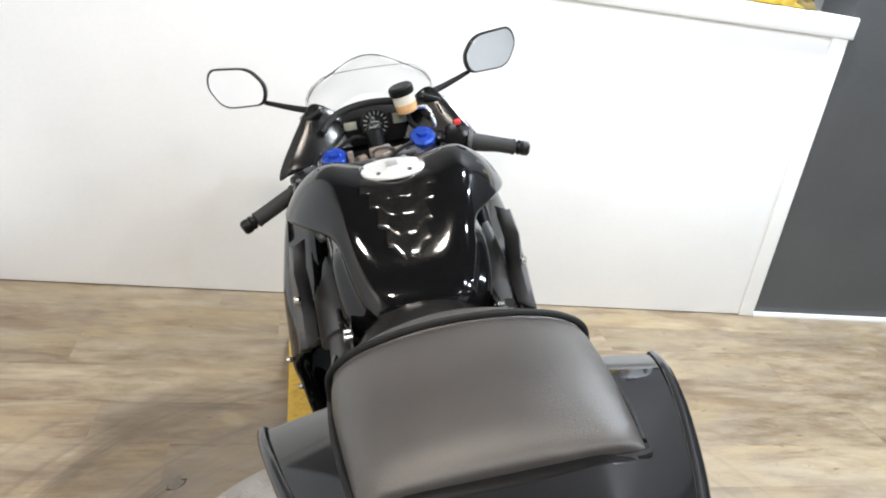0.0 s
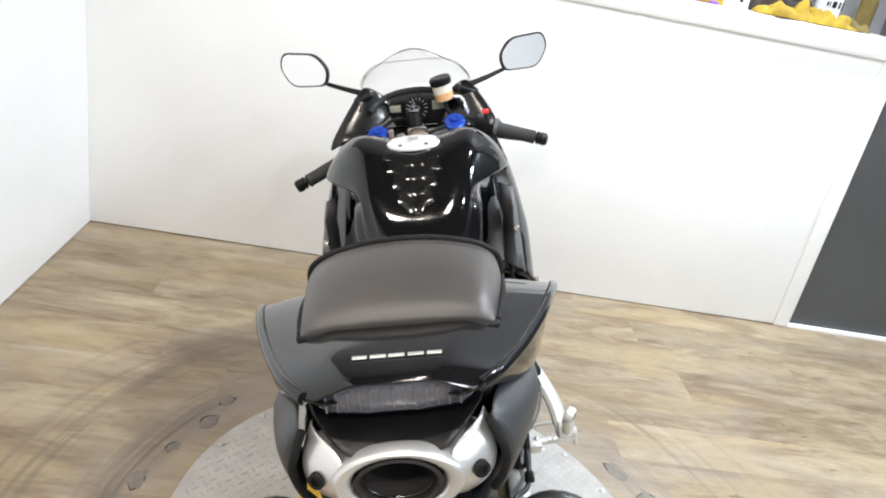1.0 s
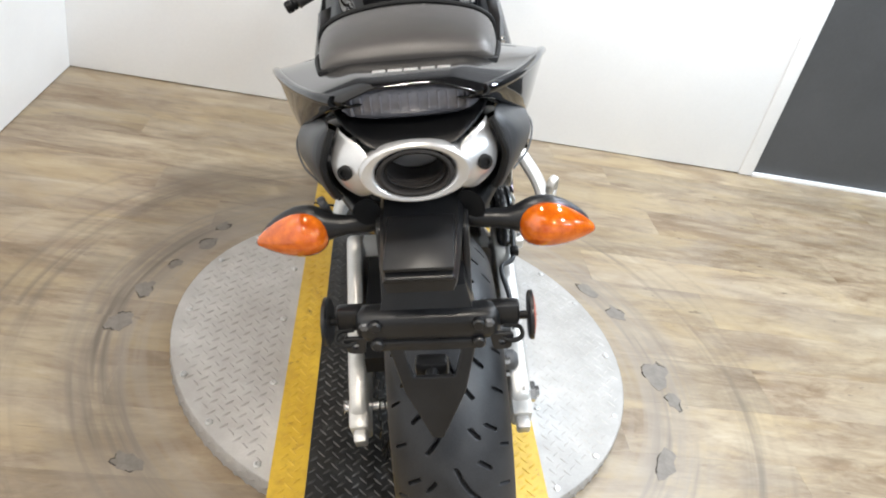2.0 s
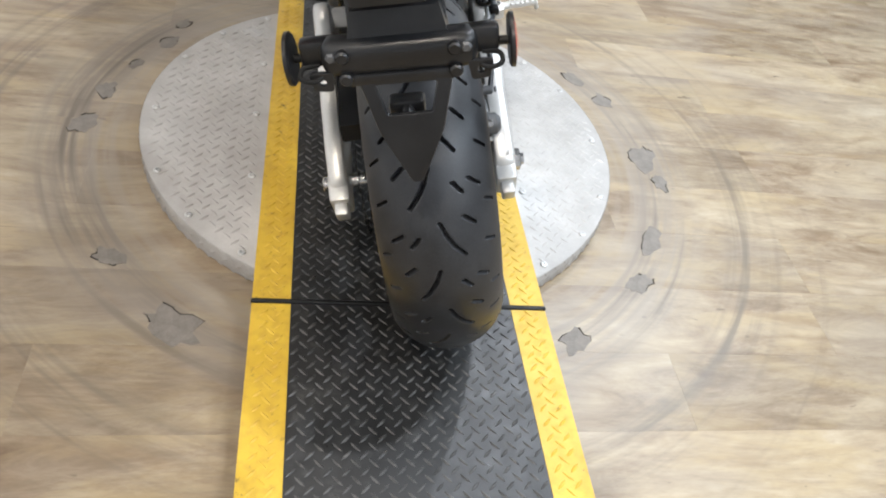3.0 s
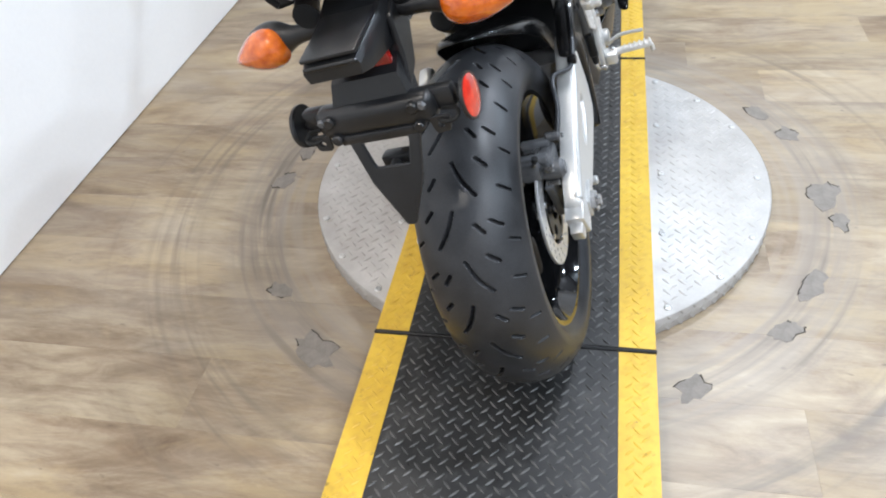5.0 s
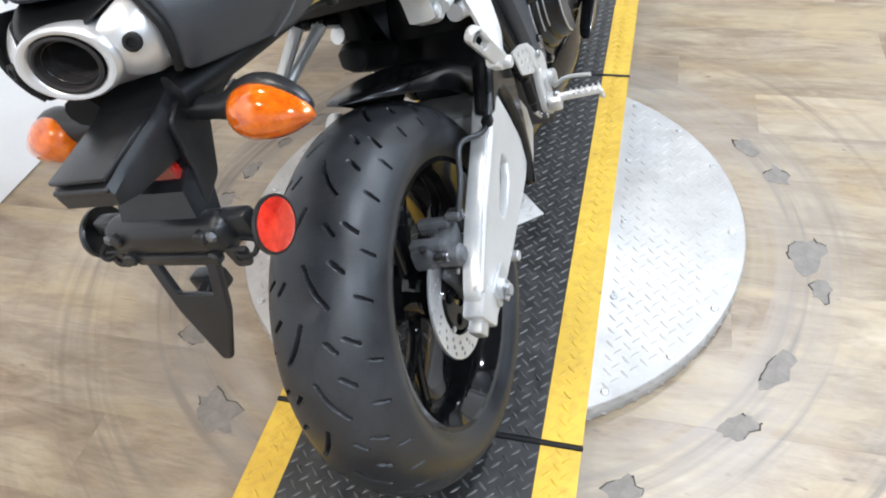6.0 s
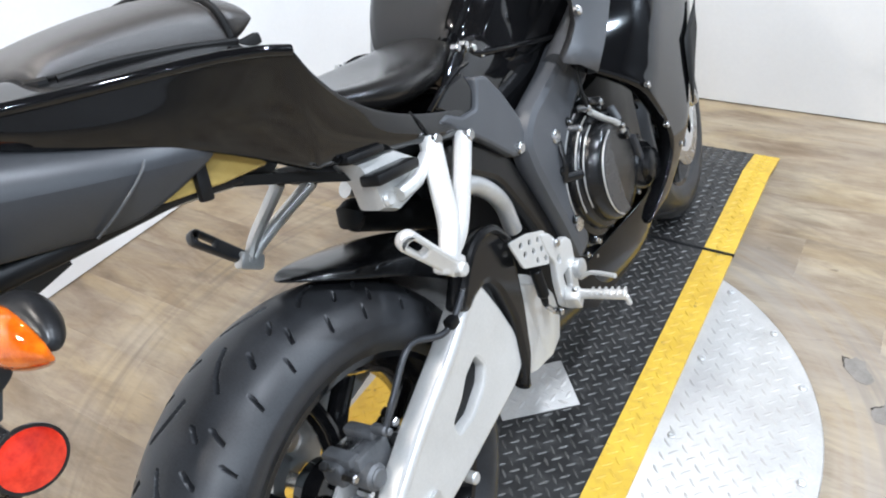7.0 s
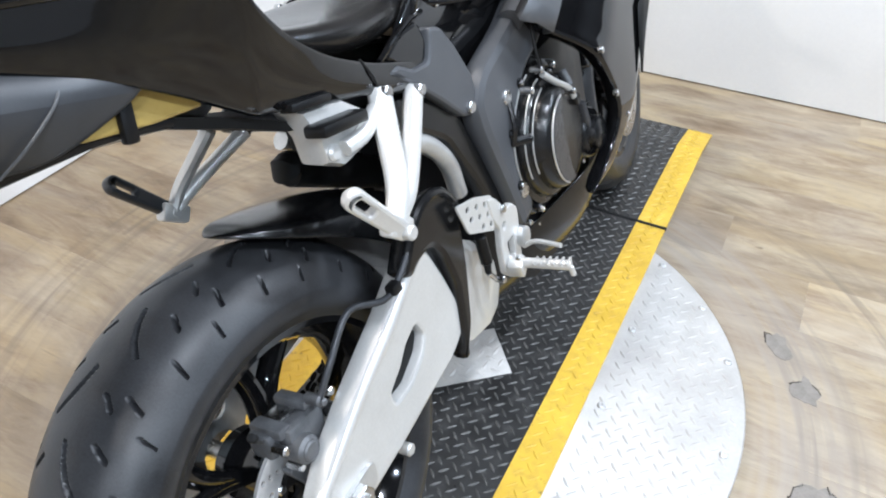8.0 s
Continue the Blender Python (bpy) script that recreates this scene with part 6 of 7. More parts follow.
for k in range(6):
    a = 2 * math.pi * k / 6
    part("bolt", rod((0.180, 0.772 + 0.058 * math.cos(a), 0.425 + 0.058 * math.sin(a)), (0.190, 0.772 + 0.058 * math.cos(a), 0.425 + 0.058 * math.sin(a)), 0.0052, 10), steel, timing)
for k, (y, z) in enumerate(((0.54, 0.36), (0.565, 0.335), (0.60, 0.315), (0.53, 0.40))):
    part("bolt", rod((0.115, y, z), (0.142, y, z), 0.006, 10), steel, engine)

# fairings
def side_x(y, z):
    """How far the side fairing stands out at a place of its side view: a facet turned to the rear, a crease, then a side that draws in ahead."""
    crease = 0.716 + (z - 0.585) * 1.10
    turn = lerp([(0.34, 0.80), (0.45, 0.92), (0.60, 1.06), (0.75, 1.11), (0.92, 1.12)], z)
    x = 0.250 - 0.46 * max(0.0, crease - y if z > 0.5 else 0.0) - 0.40 * max(0.0, y - turn)
    return max(0.03, x) * lerp([(0.34, 0.90), (0.45, 1.0), (0.70, 1.0), (0.80, 0.93), (0.87, 0.84), (0.93, 0.74)], z)


REAR_EDGE = [(0.345, 0.66), (0.37, 0.745), (0.40, 0.790), (0.447, 0.812), (0.475, 0.805), (0.51, 0.785), (0.555, 0.745), (0.60, 0.706), (0.632, 0.665), (0.655, 0.63), (0.70, 0.63), (0.72, 0.66), (0.767, 0.755), (0.80, 0.80), (0.84, 0.86), (0.87, 1.02), (0.89, 1.12), (0.92, 1.20)]
FRONT_EDGE = [(0.345, 1.02), (0.45, 1.06), (0.573, 1.14), (0.65, 1.30), (0.72, 1.45), (0.80, 1.54), (0.87, 1.54), (0.92, 1.46)]
for sx in (-1, 1):
    grid = []
    for z in (0.345, 0.37, 0.40, 0.43, 0.46, 0.49, 0.51, 0.54, 0.57, 0.60, 0.63, 0.66, 0.69, 0.72, 0.75, 0.78, 0.81, 0.84, 0.86, 0.88, 0.90, 0.92):
        y0, y1 = lerp(REAR_EDGE, z), lerp(FRONT_EDGE, z)
        row = [(sx * (side_x(y0, z) - 0.030), y0 + 0.012, z)] + [(sx * (side_x(y, z) + 0.004 * math.sin(t * math.pi)), y, z) for t, y in ((t, y0 + (y1 - y0) * t) for t in (0, 0.04, 0.08, 0.13, 0.18, 0.23, 0.28, 0.34, 0.42, 0.52, 0.64, 0.76, 0.88, 1.0))]
        grid.append(row)
    fairing = smooth(solid(part("side_fairing", skin(grid), gloss_black, bike, "gloss black side fairing"), 0.004), 1)
    for y, z in ((0.727, 0.592), (0.785, 0.500), (0.86, 0.43)):
        x = side_x(y, z)
        part("fairing_bolt", rod((sx * (x - 0.004), y, z), (sx * (x + 0.0055), y, z), 0.0062, 12, 0.0015), steel, fairing)
    vent = [[(sx * (side_x(y, z) + 0.0085), y, z) for y in (y0, y0 * 0.5 + y1 * 0.5, y1)] for z, y0, y1 in ((0.490, 0.950, 0.965), (0.525, 0.952, 1.0), (0.56, 0.955, 1.035), (0.612, 0.965, 1.065), (0.635, 1.02, 1.08), (0.66, 1.08, 1.095))]
    solid(part("side_vent", skin(vent), matte_black, fairing, "black side vent"), 0.002, 0)
    # matt strip between tank and fairing
    strip = []
    for (ya, za), (yb, zb), x0 in (((0.552, 0.688), (0.620, 0.650), 0.192), ((0.590, 0.706), (0.656, 0.674), 0.193), ((0.622, 0.728), (0.694, 0.702), 0.194), ((0.630, 0.752), (0.722, 0.729), 0.194), ((0.626, 0.80), (0.752, 0.757), 0.194), ((0.68, 0.832), (0.795, 0.795), 0.192)):
        strip.append([(sx * (x0 - 0.02), ya + 0.030, za + 0.004), (sx * x0, ya, za), (sx * (x0 + 0.014), ya * 0.55 + yb * 0.45, za * 0.55 + zb * 0.45 + 0.004), (sx * (x0 + 0.022), yb, zb), (sx * (x0 + 0.002), yb + 0.008, zb - 0.004)])
    solid(part("air_duct_cover", skin(strip), graphite, bike, "matt dark grey air duct cover", 60), 0.004)
    part("duct_bolt", rod((sx * 0.192, 0.632, 0.748), (sx * 0.2045, 0.632, 0.748), 0.0085, 14, 0.003), steel, bike)
belly = []
for y in np.linspace(0.30, 1.02, 12):
    w = lerp([(0.30, 0.060), (0.45, 0.085), (0.54, 0.115), (0.6, 0.150), (0.72, 0.190), (0.80, 0.205), (0.9, 0.175), (1.02, 0.14)], y)
    top = lerp([(0.30, 0.225), (0.45, 0.265), (0.54, 0.31), (0.62, 0.340), (0.72, 0.360), (0.85, 0.375), (1.02, 0.36)], y)
    low = lerp([(0.30, 0.185), (0.5, 0.165), (0.8, 0.16), (1.02, 0.20)], y)
    belly.append([(-w, y, top), (-w * 0.92, y, (top + low) / 2), (-w * 0.6, y, low + 0.01), (0, y, low), (w * 0.6, y, low + 0.01), (w * 0.92, y, (top + low) / 2), (w, y, top)])
smooth(solid(part("belly_pan", skin(belly), sheen_black, bike, "gloss black belly pan"), 0.004), 2)

nose = []
for y, w, zt, zs in ((1.16, 0.165, 0.955, 0.90), (1.22, 0.160, 0.965, 0.89), (1.32, 0.150, 0.955, 0.87), (1.42, 0.130, 0.925, 0.84), (1.50, 0.100, 0.885, 0.80), (1.56, 0.06, 0.84, 0.76)):
    nose.append([(-w, y, zs - 0.09), (-w, y, zs), (-w * 0.75, y, zt - 0.02), (-w * 0.3, y, zt - 0.002), (0, y, zt), (w * 0.3, y, zt - 0.002), (w * 0.75, y, zt - 0.02), (w, y, zs), (w, y, zs - 0.09)])
smooth(solid(part("nose_fairing", skin(nose[1:]), gloss_black, bike, "gloss black nose fairing"), 0.004), 2)
screen = []
for t in np.linspace(0, 1, 9):
    y, z = 1.46 - 0.30 * t, 0.948 + 0.168 * t - 0.02 * t * t
    w = lerp([(0.0, 0.110), (0.42, 0.158), (0.63, 0.150), (0.77, 0.136), (0.88, 0.122), (0.95, 0.104), (1.0, 0.078)], t)
    screen.append([(w * s, y - 0.10 * abs(s) ** 2.2 * (1 - 0.8 * t), z - 0.034 * abs(s) ** 2 * (w / 0.14) - 0.05 * max(0.0, t - 0.8) * s * s) for s in np.linspace(-1, 1, 11)])
windscreen = smooth(solid(part("windscreen", skin(screen), plate_clear, bike, "clear plastic windscreen"), 0.0018), 2)
windscreen.visible_shadow = False
edge = [row[0] for row in screen] + [row[-1] for row in reversed(screen)]
part("screen_edge", tube(edge, 0.0008, 6, 3), lens_cell, windscreen)
placed("cockpit_rim", tube([(-0.118, 1.085, 0.912), (-0.092, 1.118, 0.932), (-0.05, 1.135, 0.944), (0, 1.140, 0.948), (0.05, 1.135, 0.944), (0.092, 1.118, 0.932), (0.118, 1.085, 0.912)], 0.0055, 10, flat=1.5), matte_black, bike, "black cockpit surround")
for sx in (-1, 1):
    wing = [[(0.070, 1.21, 0.952), (0.100, 1.205, 0.983), (0.132, 1.20, 1.004), (0.150, 1.20, 0.998)], [(0.064, 1.175, 0.930), (0.105, 1.165, 0.946), (0.154, 1.16, 0.960), (0.186, 1.16, 0.953)], [(0.100, 1.145, 0.908), (0.138, 1.14, 0.918), (0.186, 1.13, 0.928), (0.214, 1.13, 0.916)], [(0.150, 1.115, 0.892), (0.178, 1.11, 0.897), (0.212, 1.105, 0.898), (0.236, 1.105, 0.886)], [(0.165, 1.10, 0.876), (0.19, 1.10, 0.878), (0.220, 1.095, 0.876), (0.244, 1.095, 0.858)]]
    smooth(solid(part("cockpit_panel", skin([[(sx * x, y, z) for x, y, z in row] for row in wing]), sheen_black, bike, "black inner fairing panel"), 0.004), 1)
    part("panel_slot", tube([(sx * 0.150, 1.165, 0.963), (sx * 0.156, 1.150, 0.945)], 0.0035, 6), matte_black, bike)
    stay = part("mirror_stay", tube([(sx * 0.138, 1.205, 0.982), (sx * 0.165, 1.215, 0.987), (sx * 0.205, 1.232, 0.996), (sx * 0.250, 1.255, 1.007)], 0.0075, 10, radii=(0.0085, 0.0052)), satin_black, bike, "black mirror stem")
    part("stay_base", plate(rounded([(sx * 0.104, 1.165), (sx * 0.160, 1.170), (sx * 0.168, 1.215), (sx * 0.130, 1.245)][::sx], 0.010), 0.016, Matrix.Translation((0, 0, 0.977)) @ pose(0, 0, 0, 0, sx * 22, 0) @ Matrix.Translation((-sx * 0.0, 0, 0.052)), (), 0.005), sheen_black, stay)
    for d in (-0.012, 0.014):
        part("bolt", rod((sx * 0.136 + d, 1.195, 0.984), (sx * 0.136 + d, 1.193, 0.992), 0.0048), steel, stay)
    # mirror head: rounded shell, glass facing back
    shape = rounded([(-0.064, -0.035), (0.033, -0.044), (0.068, 0.004), (0.060, 0.042), (-0.033, 0.044), (-0.070, 0.006)], 0.026, 5)
    face = Matrix.Translation((sx * 0.308, 1.255, 1.046)) @ pose(0, 0, 0, 0, -sx * 6, sx * 8) @ pose(0, 0, 0, 84, 0, 0)
    shell = loft([[face @ Vector((sx * u * k, v * k, d)) for u, v in shape] for k, d in ((1.0, 0.006), (1.04, 0.002), (1.03, -0.012), (0.85, -0.034), (0.45, -0.046))])
    head = part("mirror", shell, satin_black, bike, "black rear view mirror")
    glass_me = plate([(sx * u * 0.95, v * 0.95) for u, v in shape][::sx], 0.003, face, (), 0.0006, 0.0062)
    part("glass", glass_me, mirror_glass, head, "silvered mirror glass")

# steering: everything that turns with the bars
STEER = Matrix.Translation((0, 1.07, 0.90)) @ pose(0, 0, 0, 24, 0, 0) @ pose(0, 0, 0, 0, 0, 7.5) @ pose(0, 0, 0, -24, 0, 0) @ Matrix.Translation((0, -1.07, -0.90))


def turned(name, bm, mat, parent=None, label="", **k):
    ob = part(name, bm, mat, bike if parent is None else parent, label, **k)
    ob.data.transform(STEER)
    return ob


yoke = turned("top_yoke", plate(rounded([(-0.135, 1.085), (-0.10, 1.055), (-0.03, 1.045), (0.03, 1.045), (0.10, 1.055), (0.135, 1.085), (0.13, 1.135), (0.09, 1.145), (0.04, 1.105), (-0.04, 1.105), (-0.09, 1.145), (-0.13, 1.135)], 0.02), 0.022, Matrix.Translation((0, 0, 0.878)), (), 0.004), satin_black, None, "black top yoke")
turned("steering_nut", lathe([(0, 0.022), (0.010, 0.022), (0.013, 0.018), (0.013, 0)], 6, Matrix.Translation((0, 1.07, 0.889)) @ Matrix.Rotation(radians(-90), 4, "Y")), brown_plastic, yoke)
turned("ignition_lock", rod((0, 1.118, 0.880), (0, 1.131, 0.942), 0.020, 24, 0.004), satin_black, yoke, "black ignition lock")
turned("lock_face", lathe([(0, 0.0165), (0.003, 0.0165), (0.003, 0.006), (0.001, 0.005), (0.001, 0)], 24, Matrix.Translation((0, 1.1315, 0.943)) @ Matrix.Rotation(radians(-100), 4, "Y")), steel, yoke)
turned("lock_guard", box((0.05, 0.02, 0.03), (0.0, 1.09, 0.895), 0.004), brown_plastic, yoke)
turned("bracket", box((0.02, 0.03, 0.02), (-0.045, 1.075, 0.893), 0.004), brown_plastic, yoke)
turned("bracket", box((0.026, 0.018, 0.022), (0.040, 1.070, 0.895), 0.004, (0, 0, 14)), brown_plastic, yoke)
turned("bracket", box((0.012, 0.020, 0.030), (-0.070, 1.082, 0.902), 0.003, (0, 0, -10)), brown_plastic, yoke)
turned("wire_tie", tube([(-0.02, 1.072, 0.905), (-0.008, 1.060, 0.913), (0.012, 1.060, 0.912), (0.024, 1.072, 0.904)], 0.0032, 8), caliper_grey, yoke)
turned("yoke_rib", box((0.150, 0.010, 0.010), (0, 1.052, 0.892), 0.003), caliper_grey, yoke)
turned("key", box((0.004, 0.020, 0.024), (0.002, 1.130, 0.957), 0.0015, (8, 0, 18)), steel, yoke)
turned("key_ring", tube([(0.004 + 0.013 * math.cos(a), 1.118 + 0.010 * math.sin(a), 0.952 + 0.004 * math.sin(a)) for a in (2 * math.pi * k / 12 for k in range(12))], 0.0014, 6, 2, closed=True), steel, yoke)
for sx in (-1, 1):
    leg = turned("fork_leg", rod((sx * 0.104, 1.105, 0.895), (sx * 0.104, 1.258, 0.55), 0.026, 24), satin_black, None, "black fork tube")
    turned("fork_slider", rod((sx * 0.104, 1.258, 0.55), (sx * 0.104, 1.370, 0.297), 0.021, 24), steel, leg)
    turned("fork_cap", lathe([(0, 0.0300), (0.012, 0.0300), (0.017, 0.026), (0.018, 0.014), (0.026, 0.013), (0.026, 0)], 24, Matrix.Translation((sx * 0.104, 1.101, 0.897)) @ pose(0, 0, 0, 24, 0, 0) @ Matrix.Rotation(radians(-90), 4, "Y")), blue_anodised, leg, "blue anodised fork cap")
    turned("rebound_screw", rod((sx * 0.104, 1.0945, 0.912), (sx * 0.104, 1.0925, 0.917), 0.006, 12), steel, leg)
    clamp = turned("clip_on", rod((sx * 0.104, 1.118, 0.872), (sx * 0.104, 1.130, 0.845), 0.036, 24, 0.004), satin_black, None, "black clip-on handlebar")
    turned("bar", rod((sx * 0.12, 1.10, 0.896 + 0.006 * sx), (sx * 0.315, 1.052, 0.833 + 0.009 * sx), 0.011), satin_black, clamp)
    turned("grip", lathe([(0, 0.012), (0, 0.019), (0.006, 0.0195), (0.010, 0.017), (0.10, 0.0165), (0.106, 0.018), (0.110, 0.013)], 24, Matrix.Translation((sx * 0.208, 1.078, 0.8690 + 0.009 * sx)) @ Vector((sx * 0.19, -0.046, -0.0665)).to_track_quat("X", "Z").to_matrix().to_4x4()), grip_rubber, clamp, "black rubber grip")
    turned("bar_end", lathe([(0, 0), (0, 0.015), (0.006, 0.0165), (0.010, 0.014), (0.013, 0.0165), (0.026, 0.0155), (0.030, 0.011), (0.030, 0)], 24, Matrix.Translation((sx * 0.312, 1.0525, 0.8335 + 0.009 * sx)) @ Vector((sx * 0.19, -0.046, -0.0665)).to_track_quat("X", "Z").to_matrix().to_4x4()), satin_black, clamp)
    turned("switch_housing", box((0.054, 0.046, 0.048), (sx * 0.182, 1.088, 0.881 + 0.008 * sx), 0.010, (0, sx * 15, sx * -13)), satin_black, clamp, "black switch housing")
    turned("switch", box((0.016, 0.012, 0.010), (sx * 0.172, 1.076, 0.908 + 0.008 * sx), 0.003), caliper_grey, clamp)
    turned("switch_seam", box((0.004, 0.050, 0.052), (sx * 0.186, 1.088, 0.880 + 0.008 * sx), 0.001, (0, sx * 15, sx * -13)), matte_black, clamp)
    turned("horn_button", rod((sx * 0.196, 1.070, 0.888 + 0.008 * sx), (sx * 0.197, 1.060, 0.892 + 0.008 * sx), 0.007, 12, 0.002), caliper_grey, clamp)
    turned("clamp_bolt", rod((sx * 0.140, 1.092, 0.890), (sx * 0.140, 1.084, 0.902), 0.0055, 10, 0.0015), steel, clamp)
    turned("lever_boss", box((0.030, 0.040, 0.020), (sx * 0.158, 1.104, 0.884), 0.006, (10, sx * 10, sx * -10)), caliper_grey, clamp)
    turned("cable_guide", tube([(sx * 0.155, 1.112, 0.888), (sx * 0.142, 1.132, 0.904), (sx * 0.120, 1.150, 0.908), (sx * 0.09, 1.160, 0.890)], 0.0048, 8), satin_black, clamp)
    turned("lever", tube([(sx * 0.15, 1.125, 0.852), (sx * 0.20, 1.140, 0.845), (sx * 0.26, 1.125, 0.832), (sx * 0.315, 1.105, 0.822)], 0.006, 8), satin_black, clamp)
    turned("lever_mount", box((0.035, 0.035, 0.03), (sx * 0.145, 1.115, 0.856), 0.006), satin_black, clamp)
turned("kill_switch", box((0.018, 0.012, 0.012), (0.188, 1.086, 0.922), 0.003), red_plastic, yoke, "red kill switch")
turned("master_cylinder", box((0.060, 0.030, 0.030), (0.150, 1.118, 0.892), 0.008, (0, 12, -14)), satin_black, yoke, "black brake master cylinder")
turned("lever_pivot", rod((0.168, 1.128, 0.880), (0.168, 1.126, 0.908), 0.008, 14, 0.002), steel, yoke)
turned("throttle_flange", lathe([(0, 0.018), (0, 0.025), (0.007, 0.026), (0.010, 0.024), (0.010, 0.018)], 24, Matrix.Translation((0.203, 1.079, 0.879)) @ Vector((0.19, -0.046, -0.0665)).to_track_quat("X", "Z").to_matrix().to_4x4()), caliper_grey, yoke)
pot = turned("brake_reservoir", lathe([(0, 0), (0, 0.022), (0.004, 0.025), (0.040, 0.026), (0.042, 0.0)], 32, Matrix.Translation((0.092, 1.150, 0.955)) @ pose(0, 0, 0, 0, -8, 0) @ Matrix.Rotation(radians(-90), 4, "Y")), oil_pot, None, "translucent brake fluid reservoir with a black cap")
turned("fluid", lathe([(0.0, 0), (0.002, 0.0252), (0.020, 0.0262), (0.021, 0)], 32, Matrix.Translation((0.092, 1.150, 0.955)) @ pose(0, 0, 0, 0, -8, 0) @ Matrix.Rotation(radians(-90), 4, "Y")), fluid, pot)
turned("cap", lathe([(0.040, 0), (0.040, 0.028), (0.043, 0.0295), (0.056, 0.0295), (0.060, 0.026), (0.060, 0)], 32, Matrix.Translation((0.092, 1.150, 0.955)) @ pose(0, 0, 0, 0, -8, 0) @ Matrix.Rotation(radians(-90), 4, "Y")), satin_black, pot)
turned("stay", tube([(0.112, 1.140, 0.962), (0.135, 1.135, 0.955), (0.145, 1.125, 0.92), (0.146, 1.12, 0.87)], 0.005, 8), steel, pot)
turned("hose", tube([(0.092, 1.150, 0.955), (0.094, 1.145, 0.93), (0.12, 1.13, 0.90), (0.14, 1.12, 0.875)], 0.006, 8), matte_black, pot)
part("brake_line", tube([(0.15, 1.14, 0.87), (0.08, 1.10, 0.905), (0.03, 1.05, 0.90), (-0.02, 1.02, 0.87)], 0.0045, 8), satin_black, bike, "black brake line")
part("throttle_cable", tube([(0.17, 1.09, 0.88), (0.21, 1.15, 0.91), (0.17, 1.20, 0.905), (0.10, 1.16, 0.87)], 0.0045, 8), matte_black, bike, "black throttle cable")
part("clutch_line", tube([(-0.15, 1.10, 0.875), (-0.10, 1.13, 0.905), (-0.05, 1.14, 0.925), (0.0, 1.15, 0.90)], 0.0045, 8), matte_black, bike, "black clutch cable")
# added black sheet: shade for the open space between dashboard and yoke
part("cockpit_floor", box((0.25, 0.15, 0.006), (0, 1.140, 0.866), 0.002, (14, 0, 0)), matte_black, bike, "black sheet added for the darkness under the dashboard")
dash = part("dashboard", loft([[(x * w, y, z + dz) for x, dz in ((-1, 0), (-0.7, 0.012), (0, 0.018), (0.7, 0.012), (1, 0), (0.75, -0.05), (-0.75, -0.05))] for y, z, w in ((1.178, 0.945, 0.082), (1.19, 0.948, 0.09), (1.235, 0.955, 0.088))]), satin_black, bike, "black instrument dashboard")
DIAL = Matrix.Translation((0, 1.176, 0.940)) @ pose(0, 0, 0, 90, 0, 0)
part("rev_counter", lathe([(0, 0.036), (0.006, 0.036), (0.008, 0.032), (0.003, 0.030), (0.002, 0)], 40, DIAL @ Matrix.Rotation(radians(-90), 4, "Y")), matte_black, dash, "black rev counter dial")
for k in range(13):
    a = radians(225 - 22.5 * k)
    part("tick", box((0.002, 0.008, 0.001), (0.025 * math.cos(a), 0.025 * math.sin(a), 0.0032), 0, (0, 0, math.degrees(a) - 90)), cast_alloy, dash, m=DIAL)
part("needle", box((0.0016, 0.028, 0.001), (-0.008, -0.008, 0.0045), 0, (0, 0, 135)), cast_alloy, dash, m=DIAL)
part("display", box((0.036, 0.002, 0.024), (0.060, 1.1755, 0.945), 0.0008), lcd, dash, "grey-green display")
part("display", box((0.030, 0.002, 0.018), (-0.060, 1.1755, 0.942), 0.0008), lcd, dash, "grey-green display")

# front wheel and mudguard
FRONT = STEER @ pose(0, 1.378, 0.288)
front = part("front_wheel", lathe([(-0.045, 0.212), (-0.04, 0.214), (-0.03, 0.20), (0, 0.19), (0.03, 0.20), (0.04, 0.214), (0.045, 0.212), (0.04, 0.193), (0.02, 0.178), (-0.02, 0.178), (-0.04, 0.193)], 72, closed=True), gloss_black, bike, "gloss black cast front wheel", m=FRONT)
wheel_tyre("tyre", 0.283, 0.057, 0.206, front, (10, [(0.012, 0.03, 0.04, 0.06, 0.002), (-0.012, 0.10, -0.04, 0.13, 0.002)]), 36, Matrix())
part("hub", lathe([(-0.05, 0.03), (-0.045, 0.05), (0, 0.035), (0.045, 0.05), (0.05, 0.03)], 32), gloss_black, front)
for k in range(6):
    a = k * math.pi / 3
    part("spoke", tube([(0, 0.035 * math.cos(a), 0.035 * math.sin(a)), (0, 0.12 * math.cos(a + 0.06), 0.12 * math.sin(a + 0.06)), (0, 0.183 * math.cos(a + 0.1), 0.183 * math.sin(a + 0.1))], 0.013, 8, 3), gloss_black, front)
for sx in (-1, 1):
    part("brake_disc", disc_mesh(0.150, 0.116, 0.005, 20, sx * 0.066), steel, front, "drilled steel brake disc")
    part("disc_carrier", plate(circle(0, 0, 0.120, 36), 0.004, SIDE, [circle(0, 0, 0.03)] + [circle(0.08 * math.cos(k * math.pi / 3), 0.08 * math.sin(k * math.pi / 3), 0.026, 14) for k in range(6)], 0.001, sx * 0.066), brushed, front)
    fc = turned("front_caliper", box((0.05, 0.05, 0.11), (sx * 0.085, 1.268, 0.345), 0.012, (20, 0, 0)), satin_black, None, "black radial brake caliper")
guard = []
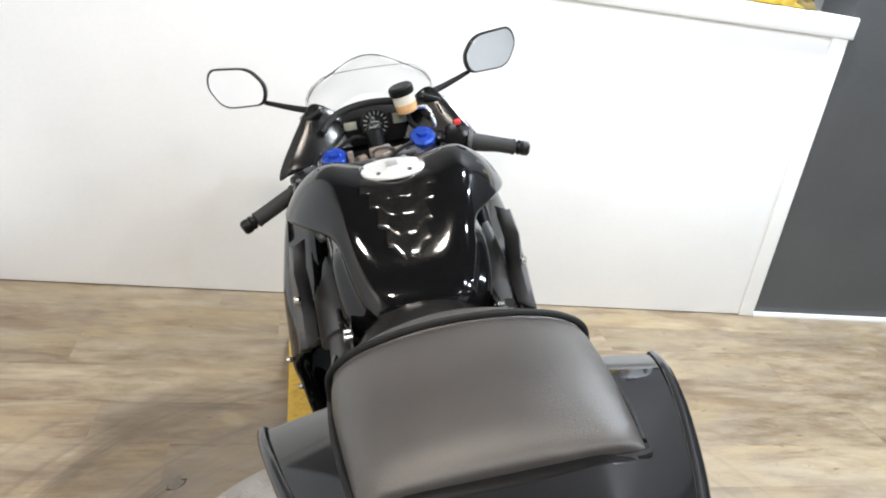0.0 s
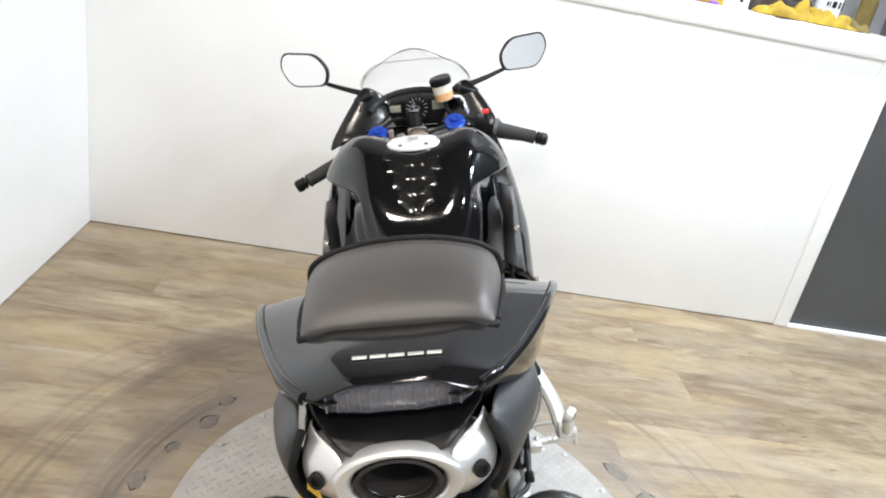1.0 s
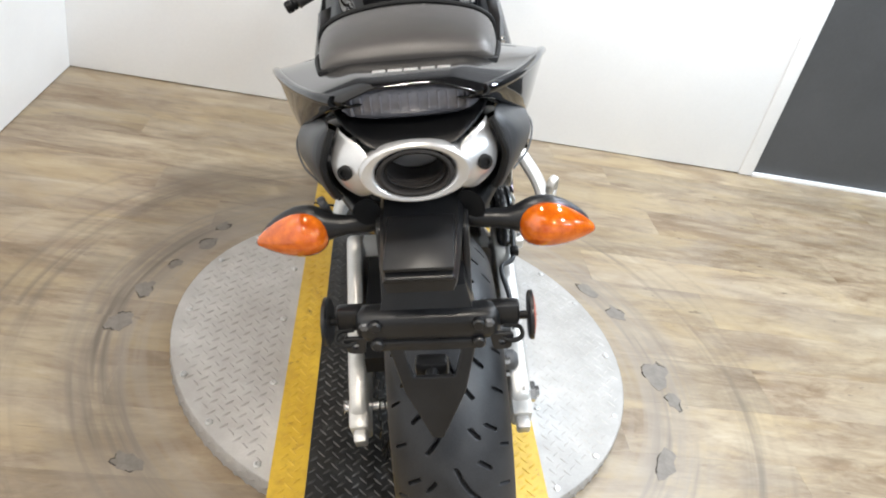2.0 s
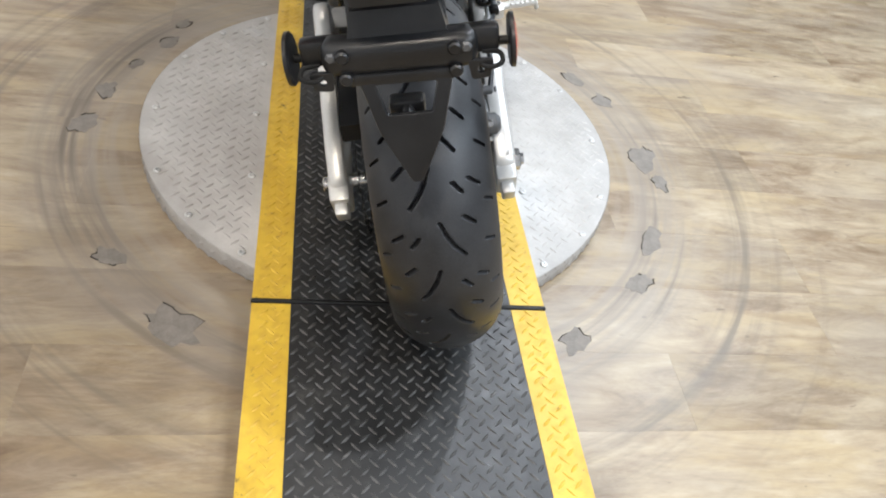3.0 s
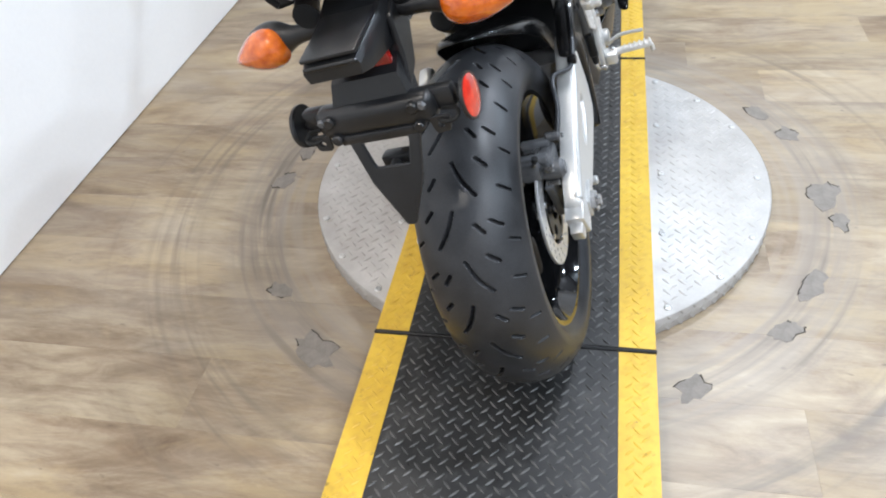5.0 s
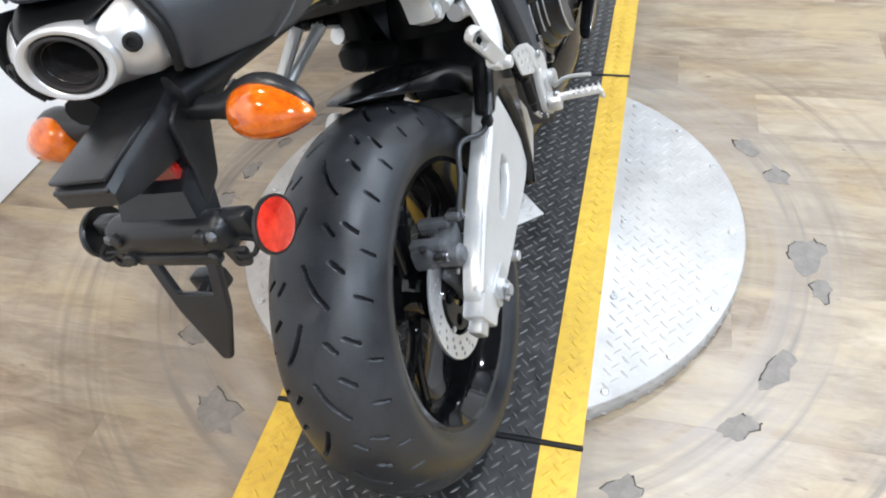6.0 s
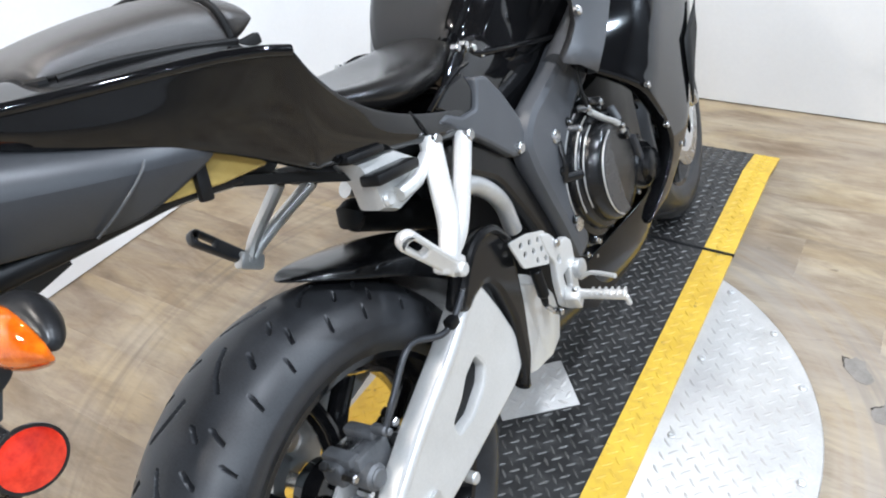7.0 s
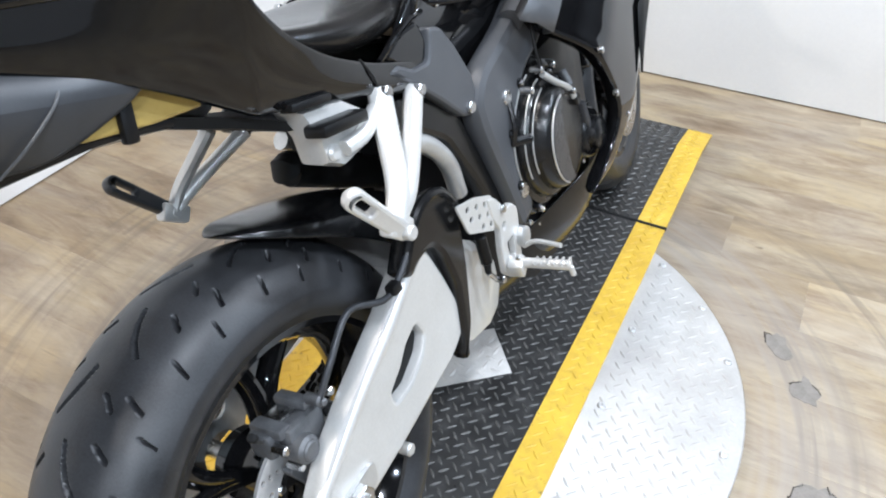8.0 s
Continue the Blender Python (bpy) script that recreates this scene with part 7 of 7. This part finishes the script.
for k in range(11):
    a = radians(150 - 100 * k / 10)
    r = 0.300
    y, z = math.cos(a) * r, math.sin(a) * r
    w = 0.062
    guard.append([(-w - 0.004, y * 0.88, z * 0.88), (-w, y, z), (-w * 0.5, y * 1.03, z * 1.03), (0, y * 1.04, z * 1.04), (w * 0.5, y * 1.03, z * 1.03), (w, y, z), (w + 0.004, y * 0.88, z * 0.88)])
smooth(solid(part("front_mudguard", skin(guard), gloss_black, bike, "gloss black front mudguard", m=FRONT), 0.003), 1)

# side stand
ground = BIKE.inverted() @ Vector((-0.135, 0.62, TOP + 0.012))
stand = part("side_stand", tube([(-0.11, 0.50, 0.25), tuple((Vector((-0.11, 0.50, 0.25)) * 0.5 + ground * 0.5)), tuple(ground)], 0.011, 10), satin_black, bike, "black side stand")
part("stand_foot", box((0.05, 0.04, 0.008), tuple(ground + Vector((0, 0, 0.001))), 0.003, (0, 16, 0)), satin_black, stand)


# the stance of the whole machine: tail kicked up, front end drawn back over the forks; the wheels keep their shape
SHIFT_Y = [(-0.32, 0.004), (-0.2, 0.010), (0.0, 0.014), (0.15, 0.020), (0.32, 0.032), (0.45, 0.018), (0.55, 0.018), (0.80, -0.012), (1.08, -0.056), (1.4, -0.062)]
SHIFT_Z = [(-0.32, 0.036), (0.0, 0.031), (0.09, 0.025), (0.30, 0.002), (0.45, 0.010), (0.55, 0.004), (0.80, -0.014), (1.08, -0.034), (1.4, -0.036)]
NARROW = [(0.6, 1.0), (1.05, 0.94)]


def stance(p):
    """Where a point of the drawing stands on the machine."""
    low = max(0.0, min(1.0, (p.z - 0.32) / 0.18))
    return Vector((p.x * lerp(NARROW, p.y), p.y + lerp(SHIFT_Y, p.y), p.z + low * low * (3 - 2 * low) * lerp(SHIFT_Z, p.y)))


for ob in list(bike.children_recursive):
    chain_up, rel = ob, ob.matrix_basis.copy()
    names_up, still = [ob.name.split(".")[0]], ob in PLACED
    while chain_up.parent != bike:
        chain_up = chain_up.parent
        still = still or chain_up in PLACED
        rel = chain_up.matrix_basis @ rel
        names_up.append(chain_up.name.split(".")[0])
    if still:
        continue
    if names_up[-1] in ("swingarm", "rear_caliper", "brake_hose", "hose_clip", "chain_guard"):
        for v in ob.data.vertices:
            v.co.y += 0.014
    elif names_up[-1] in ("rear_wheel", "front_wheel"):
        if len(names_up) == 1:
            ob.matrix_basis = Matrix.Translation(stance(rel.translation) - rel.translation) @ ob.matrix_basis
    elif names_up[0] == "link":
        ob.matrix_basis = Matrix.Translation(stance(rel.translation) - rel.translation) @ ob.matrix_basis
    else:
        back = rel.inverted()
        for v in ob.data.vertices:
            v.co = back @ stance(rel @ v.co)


# ---- floor planks, laid across the room ----
plank_bm = bmesh.new()
PL, PW = 1.22, 0.182
bmesh.ops.create_cube(plank_bm, size=1)
for v in plank_bm.verts:
    v.co = Vector((v.co.x * (PL - 0.0001), v.co.y * (PW - 0.0001), v.co.z * 0.005))
bmesh.ops.bevel(plank_bm, geom=[e for e in plank_bm.edges if all(v.co.z > 0 for v in e.verts)], offset=0.0002, segments=1, affect="EDGES")
plank_mesh = mesh_of("plank", plank_bm, 20)
plank_mesh.materials.append(plank)
rnd = random.Random(7)
row = 0
y = WALL_Y - 0.06
while y > BACK_Y - 0.1:
    x = LEFT_X - PL * rnd.random() + PL / 2 - 0.02
    while x - PL / 2 < RIGHT_X:
        x0, x1 = max(x - PL / 2, LEFT_X - 0.05), min(x + PL / 2, RIGHT_X + 0.05)
        if x1 - x0 > 0.02:
            part("plank", plank_mesh, plank, floor, m=pose((x0 + x1) / 2, y, -0.0025) @ Matrix.Diagonal(((x1 - x0) / PL, 1, 1, 1)))
        x += PL
    y -= PW
